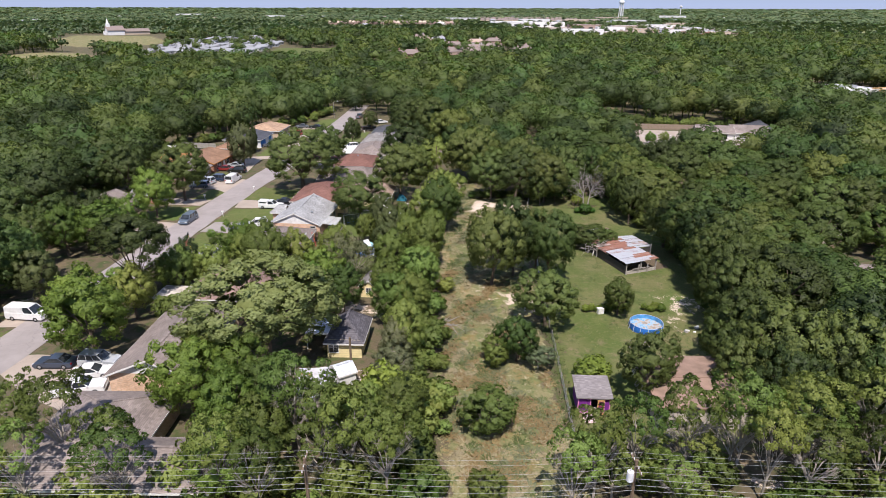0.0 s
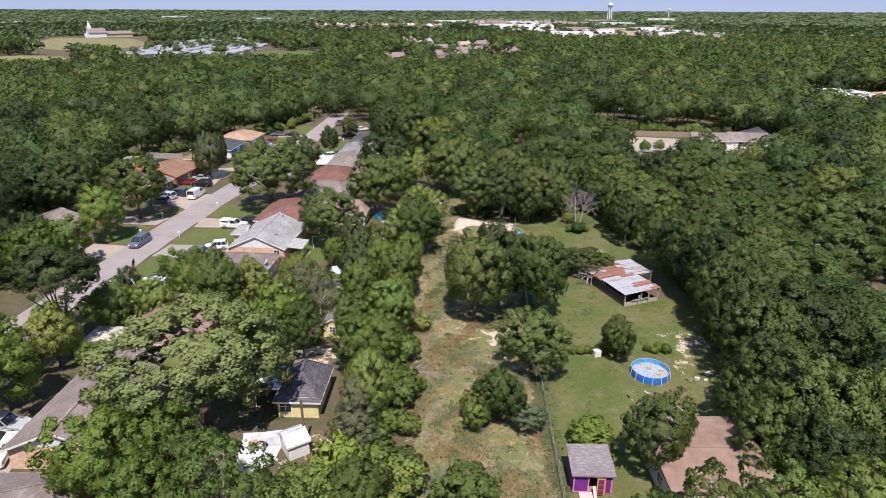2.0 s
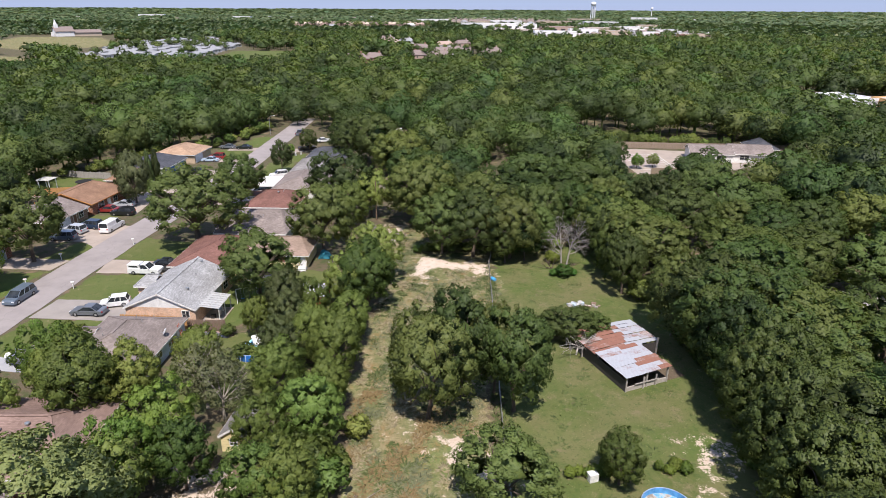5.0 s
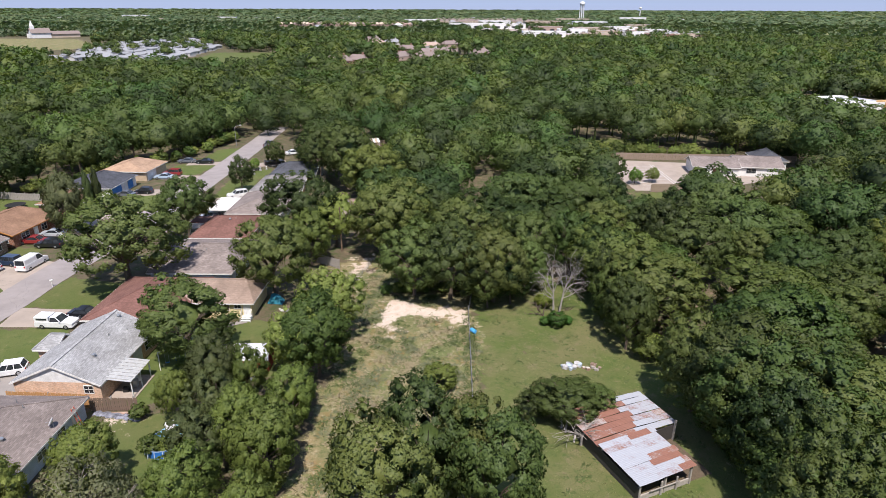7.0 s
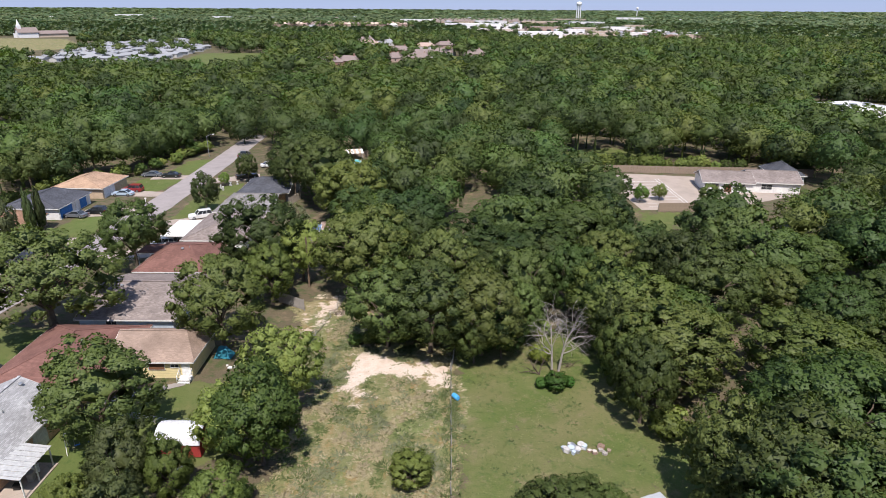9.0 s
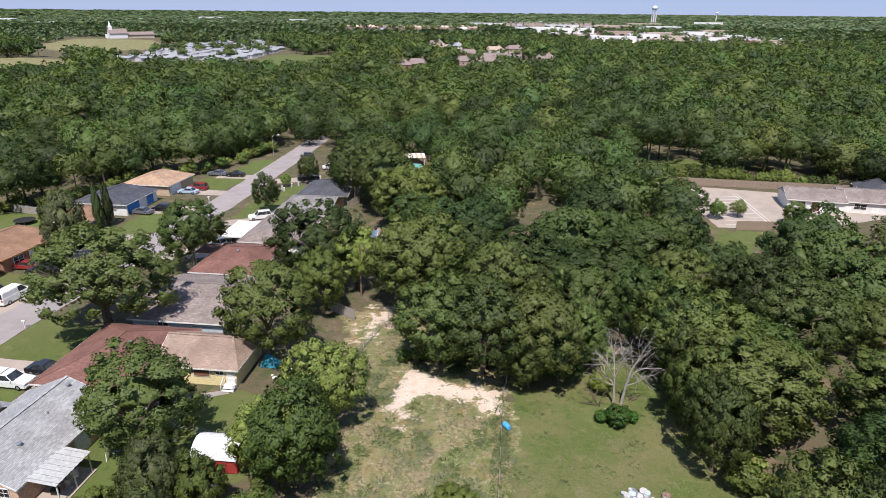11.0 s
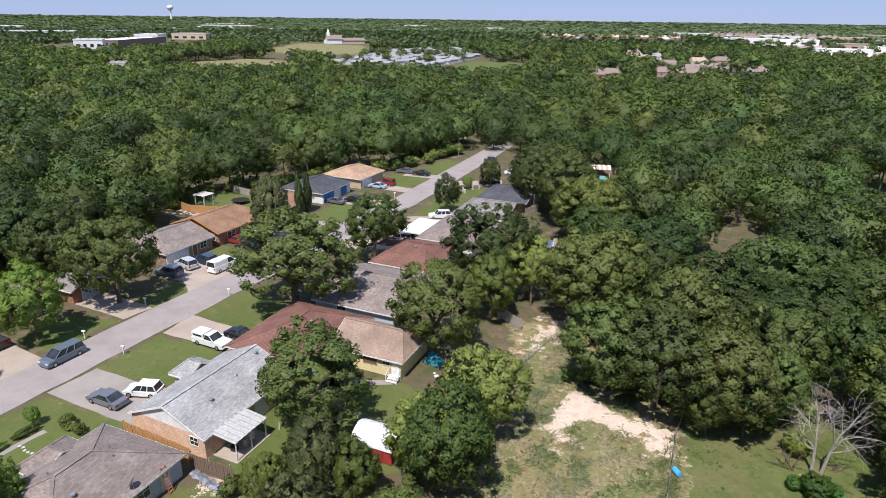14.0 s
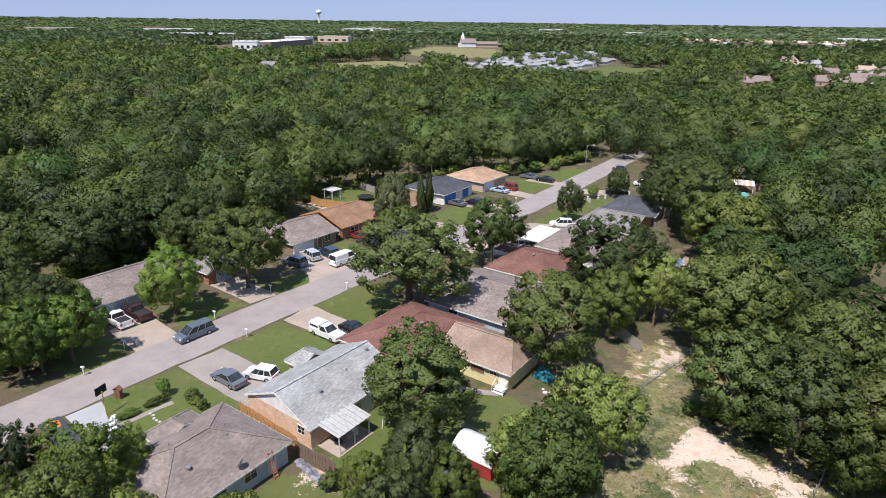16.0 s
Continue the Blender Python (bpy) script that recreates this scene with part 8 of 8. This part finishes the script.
FAR_WALL = plain("far_white_wall", (0.56, 0.545, 0.52), .8)
FAR_GREY = plain("far_grey_roof", (0.30, 0.305, 0.315), .9)
FAR_PINK = plain("far_pink_brick", (0.42, 0.31, 0.255), .9)
FAR_BROWN = plain("far_brown_roof", (0.24, 0.19, 0.17), .9)
FAR_RED = plain("far_red_brick", (0.33, 0.19, 0.145), .9)
FAR_TAN = plain("far_tan_wall", (0.55, 0.45, 0.35), .9)
MOBILE = [(-262, 598), (-300, 800), (-290, 900), (-242, 935), (-160, 730), (-172, 582)]
r4 = random.Random(4)
n = 0
for i in range(16):
    for j in range(9):
        x, y = -296 + j * 17.5 + r4.uniform(-1.5, 1.5), 580 + i * 23 + r4.uniform(-3, 3)
        if bool(inside(MOBILE, np.array([x]), np.array([y]))[0]):
            simple_house("mobile_home", x, y, 17 + r4.uniform(-3, 2), 7.5, r4.choice((62, 66, -24)), FAR_WALL, FAR_GREY, "pale grey mobile home in a packed row", "mobile homes", 3.0, 4.4, 0)
            n += 1
SUBURB_LOOK = ((10, 17, FAR_RED, FAR_BROWN), (-30, 14, FAR_RED, FAR_BROWN), (20, 17, FAR_PINK, FAR_BROWN), (-15, 13, FAR_PINK, FAR_BROWN), (8, 20, FAR_WALL, FAR_BROWN), (-20, 16, FAR_WALL, FAR_BROWN), (15, 20, FAR_WALL, FAR_PINK),
               (-5, 16, FAR_WALL, FAR_GREY), (25, 14, FAR_PINK, FAR_BROWN), (5, 16, FAR_WALL, FAR_BROWN), (-12, 16, FAR_WALL, FAR_PINK), (18, 15, FAR_PINK, FAR_BROWN), (-8, 16, FAR_RED, FAR_BROWN))
for (x, y), (rz, w, a, b) in zip(SUBURB, SUBURB_LOOK):
    w *= 1.25
    h = simple_house("house", x, y, w, w * .7, rz, a, b, "large suburban brick house among trees far off", "distant suburb houses", 3.2, 7.0, w * .2)
    part("chimney", Geo().box(w * .2, w * .2 + 1.2, -.6, .6, 3, 8.4), a, h)
for i in range(60):
    x, y = -225 + (i % 30) * 10.5 + r4.uniform(-3, 3), 1640 + (i // 30) * 70 + r4.uniform(-20, 20)
    simple_house("house", x, y, 11 + r4.uniform(-2, 4), 11, r4.uniform(-20, 20), FAR_PINK, r4.choice((FAR_TAN, FAR_PINK, FAR_BROWN)), "pinkish-brown suburban house in a far estate", "far estate houses", 5.4, 9.5, 3)
for i in range(46):
    x, y = 190 + (i % 23) * 13 + r4.uniform(-4, 4), 2000 + (i // 23) * 160 + r4.uniform(-30, 30)
    simple_house("house", x, y, 13, 14, r4.uniform(-20, 20), FAR_TAN, FAR_BROWN, "far suburban house near the shops", "far estate houses", 6, 12, 4)
for i in range(46):
    x = 390 + r4.uniform(0, 230)
    y = 985 + r4.uniform(0, 420) + (x - 390) * 0.3
    simple_house("shop", x, y, 16 + r4.uniform(-4, 10), 12 + r4.uniform(-2, 5), r4.uniform(-25, 5), r4.choice((FAR_WALL, FAR_TAN, FAR_PINK, FAR_WALL)), r4.choice((FAR_WALL, FAR_BROWN, FAR_GREY, FAR_WALL)), "small low shop building in the far town", "far town buildings", 5, 6.5, 0)
for i in range(48):
    x, y = -520 + r4.uniform(-900, 1600), 1300 + r4.uniform(0, 1500)
    simple_house("house", x, y, 16, 12, r4.uniform(-30, 30), FAR_WALL, r4.choice((FAR_GREY, FAR_BROWN, FAR_WALL)), "scattered pale house in the far woods", "scattered far houses", 7, 11, 3)


def block(x, y, w, d, h, rz, mat, label, top=None):
    b = thing("shop_building", label, "building", pose(x, y, 0, 0, 0, rz), "far flat-roofed buildings")
    part("wall", Geo().box(-w / 2, w / 2, -d / 2, d / 2, 0, h), mat, b)
    part("parapet", Geo().box(-w / 2 - .3, w / 2 + .3, -d / 2 - .3, -d / 2, h - .6, h + .7).box(-w / 2 - .3, w / 2 + .3, d / 2, d / 2 + .3, h - .6, h + .7).box(-w / 2 - .3, -w / 2, -d / 2, d / 2, h - .6, h + .7).box(w / 2, w / 2 + .3, -d / 2, d / 2, h - .6, h + .7), mat, b)
    part("roof", Geo().box(-w / 2, w / 2, -d / 2, d / 2, h, h + .15), top or (SHOP if mat in (SHOP, FAR_BRICK) else FAR_WALL), b)
    for k in range(3):
        part("roof_unit", Geo().box(-w * .3 + k * w * .3 - 1.2, -w * .3 + k * w * .3 + 1.2, -1, 1, h + .15, h + 1.5), METAL, b)
    for k in range(4):
        a = -w * .36 + k * w * .24
        part("window", Geo().box(a - w * .06, a + w * .06, -d / 2 - .06, -d / 2 - .003, h * .2, h * .55), GLASS, b)


SHOP = plain("shop_white", (0.78, 0.77, 0.76), .7)
FAR_BRICK = plain("far_brown_brick", (0.22, 0.17, 0.15), .9)
for outline in ([(235, 990), (490, 945), (540, 1180), (240, 1200)], [(230, 1280), (560, 1260), (560, 1500), (210, 1500)]):
    solo("parking_lot", Geo().prism(outline, -.1, .12), CONCRETE, "wide pale parking lot round the far shops", "parking lot", kind="structure")
for x, y, w, d, h, rz, m in ((262, 1058, 66, 30, 8, -8, SHOP), (330, 1010, 40, 24, 7, -8, FAR_TAN), (205, 1480, 95, 40, 11, -4, SHOP), (290, 1480, 70, 40, 10, -4, SHOP), (370, 1090, 44, 26, 8, -10, FAR_TAN),
                             (410, 1060, 30, 22, 7, -10, SHOP), (430, 1000, 36, 22, 6, -12, FAR_RED), (470, 1010, 30, 22, 6, -12, FAR_TAN), (400, 1240, 60, 30, 9, -6, FAR_TAN), (330, 1300, 70, 30, 9, -6, FAR_PINK),
                             (470, 1300, 60, 30, 9, -6, SHOP), (300, 1720, 80, 36, 12, -4, SHOP), (420, 1700, 90, 36, 12, -4, FAR_TAN), (520, 1620, 80, 40, 12, -6, SHOP), (560, 1400, 60, 30, 10, -8, FAR_TAN),
                             (120, 1900, 90, 40, 12, 0, SHOP), (620, 2100, 100, 40, 12, -8, FAR_TAN), (500, 1180, 34, 24, 7, -8, SHOP), (445, 1130, 34, 24, 7, -8, FAR_PINK), (395, 930, 30, 16, 6, -12, FAR_RED), (345, 1180, 50, 26, 8, -6, SHOP),
                             (196, 293, 25, 22, 5.4, 13, SHOP), (222, 284, 24, 14, 5.6, 13, plain("ochre_wall", (0.66, 0.40, 0.18), .8)),
                             (-712, 835, 42, 170, 8, 20, FAR_BRICK), (-655, 708, 32, 26, 11, 38, SHOP), (-780, 1060, 60, 40, 10, 20, FAR_TAN), (-820, 1000, 40, 40, 9, 20, SHOP), (-1100, 1020, 130, 30, 10, 40, SHOP), (-1050, 1150, 80, 30, 9, 30, FAR_GREY),
                             (-1500, 1250, 120, 40, 12, 40, SHOP), (-1850, 1450, 100, 40, 12, 45, FAR_RED), (-1700, 1050, 110, 40, 12, 45, FAR_TAN), (-1300, 1900, 170, 50, 12, 25, SHOP), (-1600, 2300, 140, 50, 12, 25, SHOP), (-400, 488, 16, 9, 4, 20, FAR_WALL),
                             (-500, 2300, 60, 30, 12, 0, SHOP), (-900, 2600, 90, 40, 14, 10, SHOP), (900, 2300, 90, 40, 14, -20, SHOP)):
    block(x, y, w, d, h, rz, m, "large flat-roofed pale commercial building far off" if m is SHOP else "flat-roofed brown and tan commercial building far off")

tu = thing("roof_turret", "white stepped turret on the ochre shop's flat roof", "turret", pose(218, 280, 5.75, 0, 0, 13))
part("base", Geo().box(-2.6, 2.6, -2.2, 2.2, 0, 1.2), SHOP, tu)
part("cap", Geo().tube([(0, 0, 1.2), (0, 0, 2.4), (0, 0, 3.6)], [2.2, 1.5, .3], 8), SHOP, tu)
ch = thing("church", "white church with a steeple and long grey-brown roofs", "church", pose(-482, 1027, 0, 0, 0, 40))
part("nave", Geo().box(-10, 14, -9, 9, 0, 7), SHOP, ch)
part("nave_roof", Geo().slab([(-11, -10, 7), (15, -10, 7), (15, 0, 13.5), (-11, 0, 13.5)], .3).slab([(15, 10, 7), (-11, 10, 7), (-11, 0, 13.5), (15, 0, 13.5)], .3), FAR_BROWN, ch)
part("gable", Geo().poly((-10, 9, 7), (-10, -9, 7), (-10, 0, 13.2)), SHOP, ch)
part("gable", Geo().poly((14, -9, 7), (14, 9, 7), (14, 0, 13.2)), SHOP, ch)
part("wing", Geo().box(14, 52, -8, 8, 0, 5), FAR_TAN, ch)
part("wing_roof", Geo().slab([(14, -9, 5), (53, -9, 5), (53, 0, 9), (14, 0, 9)], .3).slab([(53, 9, 5), (14, 9, 5), (14, 0, 9), (53, 0, 9)], .3), FAR_BROWN, ch)
steeple = part("tower", Geo().box(-9, -4, -2.5, 2.5, 9, 16.5), SHOP, ch)
part("spire", Geo().tube([(-6.5, 0, 16.5), (-6.5, 0, 24)], [2.4, .1], 8), SHOP, steeple)
for k in range(4):
    part("column", Geo().tube([(-12.5, -6 + 4 * k, 0), (-12.5, -6 + 4 * k, 6)], [.5, .45], 8), SHOP, ch)


def water_tower(x, y, h, r, legs, mat, label):
    w = thing("water_tower", label, "water tower", pose(x, y, float(rise(x, y))), "water towers")
    part("tank", Geo().lathe([(.1, h), (r * .6, h - r * .15), (r, h - r * .5), (r, h - r * 1.1), (r * .5, h - r * 1.6), (.1, h - r * 1.65)], 20), mat, w, smooth=True)
    if legs:
        for k in range(6):
            a = k * 1.047
            part("leg", Geo().tube([(r * .9 * math.cos(a), r * .9 * math.sin(a), 0), (r * .75 * math.cos(a), r * .75 * math.sin(a), h - r * 1.1)], [1.1, .9], 6), mat, w)
    part("riser", Geo().tube([(0, 0, 0), (0, 0, h - r * 1.5)], [1.6 if legs else r * .35, 1.6 if legs else r * .3], 10), mat, w)


water_tower(772, 2489, 68, 10, True, SHOP, "white water tower on legs near the shops")
water_tower(1170, 2900, 46, 6, False, SHOP, "distant white water tower on the horizon")
water_tower(-2290, 2820, 78, 15, False, SHOP, "pale water tower rising over the western woods")


# ---- tall grass in the meadow, weeds, trees between the far homes ----
def blade_material(name, a, b, c):
    m, t, bs = material(name, 0.9, 0, 0.1)
    geo = t.nodes.new("ShaderNodeNewGeometry")
    f = calc(t, "ADD", calc(t, "MULTIPLY", geo.outputs["Random Per Island"], 0.12), calc(t, "MULTIPLY", noise_tex(t, coords(t, (0.30, 0.085, 1)), 1.0, 5, 0.62), 0.6))
    t.links.new(ramp(t, f, [(0.25, a), (0.55, b), (0.85, c)]), bs.inputs["Base Color"])
    return m


def grass(name, poly, count, tall, mat, label, skip=()):
    g = np.random.default_rng(count)
    xs, ys = [p[0] for p in poly], [p[1] for p in poly]
    x, y = g.uniform(min(xs), max(xs), count * 2), g.uniform(min(ys), max(ys), count * 2)
    keep = inside(poly, x, y)
    for s in skip:
        keep &= ~(inside(s, x, y) & (g.random(len(x)) < 0.98))
    x, y = x[keep][:count], y[keep][:count]
    n = len(x)
    patch = 0.55 + 0.45 * np.sin(x * 0.55 + 1.3 * np.sin(y * 0.31)) * np.sin(y * 0.43 + 0.7)
    V = []
    for k in range(3):
        w = g.uniform(0, 6.28, n)
        h = tall * g.uniform(0.45, 1.1, n) * (0.6 + 0.6 * np.abs(patch))
        wd = g.uniform(0.03, 0.08, n)
        lean = g.normal(size=(n, 2)) * (1.1 * h)[:, None]
        bx, by = x + g.normal(size=n) * 0.12, y + g.normal(size=n) * 0.12
        V.append(np.stack([np.stack([bx - np.cos(w) * wd, by - np.sin(w) * wd, np.zeros(n)], 1), np.stack([bx + np.cos(w) * wd, by + np.sin(w) * wd, np.zeros(n)], 1),
                           np.stack([bx + lean[:, 0], by + lean[:, 1], h], 1)], 1))
    v = np.concatenate(V)
    down = np.cross(v[:, 1] - v[:, 0], v[:, 2] - v[:, 0])[:, 2] < 0
    v[down] = v[down][:, [1, 0, 2]]
    v = v.reshape(-1, 3)
    up = np.repeat(np.array([0, 0, 1.0]) + g.normal(size=(len(v) // 3, 3)) * 0.12, 3, 0)
    return tagged(new(name, np_mesh(name, v, np.arange(len(v)).reshape(-1, 3), mat, normals=up / np.linalg.norm(up, axis=1)[:, None])), label, "grass", kind="stuff")


HAY = blade_material("dry_grass_blades", (0.150, 0.152, 0.066), (0.205, 0.188, 0.090), (0.30, 0.242, 0.142))
GREEN = blade_material("lawn_weeds", (0.062, 0.088, 0.028), (0.095, 0.118, 0.042), (0.16, 0.15, 0.068))
grass("tall_grass", MEADOW, 12000, 0.10, HAY, "tall dry tan-green meadow grass", BARE)
grass("weeds", YARD_EAST, 9000, 0.07, GREEN, "rough short weeds in the mown yard", BARE)
grass("dry_tufts", YARD_EAST, 5000, 0.08, HAY, "short dry tufts in the mown yard", BARE)


def clumps(name, poly, count, blades, tall, wide, mat, label, skip=(), seed=1):
    """Tufts of tall weeds: each one a fan of blades from one root, thick in some stretches and sparse in others."""
    g = np.random.default_rng(seed)
    xs, ys = [p[0] for p in poly], [p[1] for p in poly]
    x, y = g.uniform(min(xs), max(xs), count * 9), g.uniform(min(ys), max(ys), count * 9)
    keep = inside(poly, x, y) & (np.sin(x * 0.61 + seed) * np.sin(y * 0.37 + 1.7 * seed) + 0.5 * np.sin(x * 1.3 - y * 0.8 + seed) > 0.25 + g.normal(size=len(x)) * 0.3)
    for s in skip:
        keep &= ~inside(s, x, y)
    x, y = x[keep][:count], y[keep][:count]
    size = np.repeat(g.uniform(0.5, 1.3, len(x)), blades)
    x, y = np.repeat(x, blades), np.repeat(y, blades)
    n = len(x)
    w, reach = g.uniform(0, 6.28, n), np.sqrt(g.random(n))
    dx, dy = np.cos(w), np.sin(w)
    h = tall * size * g.uniform(0.55, 1.1, n) * (1.1 - 0.6 * reach)
    bx, by = x + dx * reach * wide * size * 0.5, y + dy * reach * wide * size * 0.5
    tx, ty = x + dx * reach * wide * size * 1.1, y + dy * reach * wide * size * 1.1
    b = 0.05 + 0.06 * g.random(n)
    v = np.stack([np.stack([bx + dy * b, by - dx * b, np.zeros(n)], 1), np.stack([bx - dy * b, by + dx * b, np.zeros(n)], 1), np.stack([tx, ty, h], 1)], 1)
    down = np.cross(v[:, 1] - v[:, 0], v[:, 2] - v[:, 0])[:, 2] < 0
    v[down] = v[down][:, [1, 0, 2]]
    up = np.stack([dx * reach * 0.7, dy * reach * 0.7, np.ones(n)], 1) + g.normal(size=(n, 3)) * 0.2
    up = np.repeat(up / np.linalg.norm(up, axis=1)[:, None], 3, 0)
    return tagged(new(name, np_mesh(name, v.reshape(-1, 3), np.arange(n * 3).reshape(-1, 3), mat, normals=up)), label, "weeds", kind="stuff")


MEADOW_SOUTH = [(-7, 40), (-6.5, 60), (-6, 90), (7, 88), (7, 70), (5.5, 48), (6, 40)]
RUSTY = blade_material("rust_weed_blades", (0.20, 0.145, 0.068), (0.26, 0.18, 0.088), (0.32, 0.23, 0.12))
SILVER = blade_material("grey_green_weed_blades", (0.14, 0.15, 0.080), (0.18, 0.185, 0.10), (0.24, 0.235, 0.14))
STRAW = blade_material("straw_blades", (0.26, 0.215, 0.125), (0.33, 0.28, 0.17), (0.40, 0.345, 0.23))
DEEP = blade_material("deep_green_weed_blades", (0.08, 0.105, 0.036), (0.105, 0.13, 0.045), (0.14, 0.155, 0.06))
clumps("rust_weeds", MEADOW_SOUTH, 420, 30, 0.28, 0.9, RUSTY, "clumps of rust-brown seeding weeds in the meadow", BARE, 3)
clumps("grey_weeds", MEADOW, 640, 30, 0.26, 0.95, SILVER, "clumps of grey-green weeds in the meadow", BARE, 5)
clumps("straw_clumps", MEADOW, 560, 30, 0.24, 0.9, STRAW, "clumps of pale straw-coloured grass in the meadow", BARE, 8)
clumps("green_weeds", MEADOW, 560, 30, 0.24, 0.9, DEEP, "clumps of dark-green weeds in the meadow", BARE, 12)
clumps("yard_weeds", YARD_EAST, 300, 20, 0.10, 0.7, DEEP, "dark-green weed tufts in the mown yard", BARE, 15)
FENCE_STRIP = [(5.4, 46), (6.8, 60), (8.6, 80), (11.6, 105), (13.9, 125), (15.6, 125), (13.6, 105), (10.6, 80), (8.8, 60), (7.4, 46)]
grass("fence_weeds", FENCE_STRIP, 4200, 0.34, GREEN, "tall weeds growing along the wire fence")
spots = []
while len(spots) < 80:
    x, y = r4.uniform(-300, -150), r4.uniform(575, 940)
    if bool(inside(MOBILE, np.array([x]), np.array([y]))[0]):
        spots.append((x, y))
spots += [(x + r4.uniform(-14, 14), y + r4.uniform(-6, 14)) for x, y in SUBURB for _ in range(3)]
spots = np.array(spots)
estate = np.array([(r4.uniform(-235, 105), r4.uniform(1590, 1730)) for _ in range(90)] + [(r4.uniform(190, 560), r4.uniform(900, 1500)) for _ in range(90)])
woods("park_trees", [(spots[:, 0], spots[:, 1], (3.0, 5.0), 240, 0.11, 14, -0.4, 5, 2), (estate[:, 0], estate[:, 1], (4.5, 7.5), 90, 0.16, 8, -0.3, 4, 2)],
      "dark-green trees between the far homes and shops")
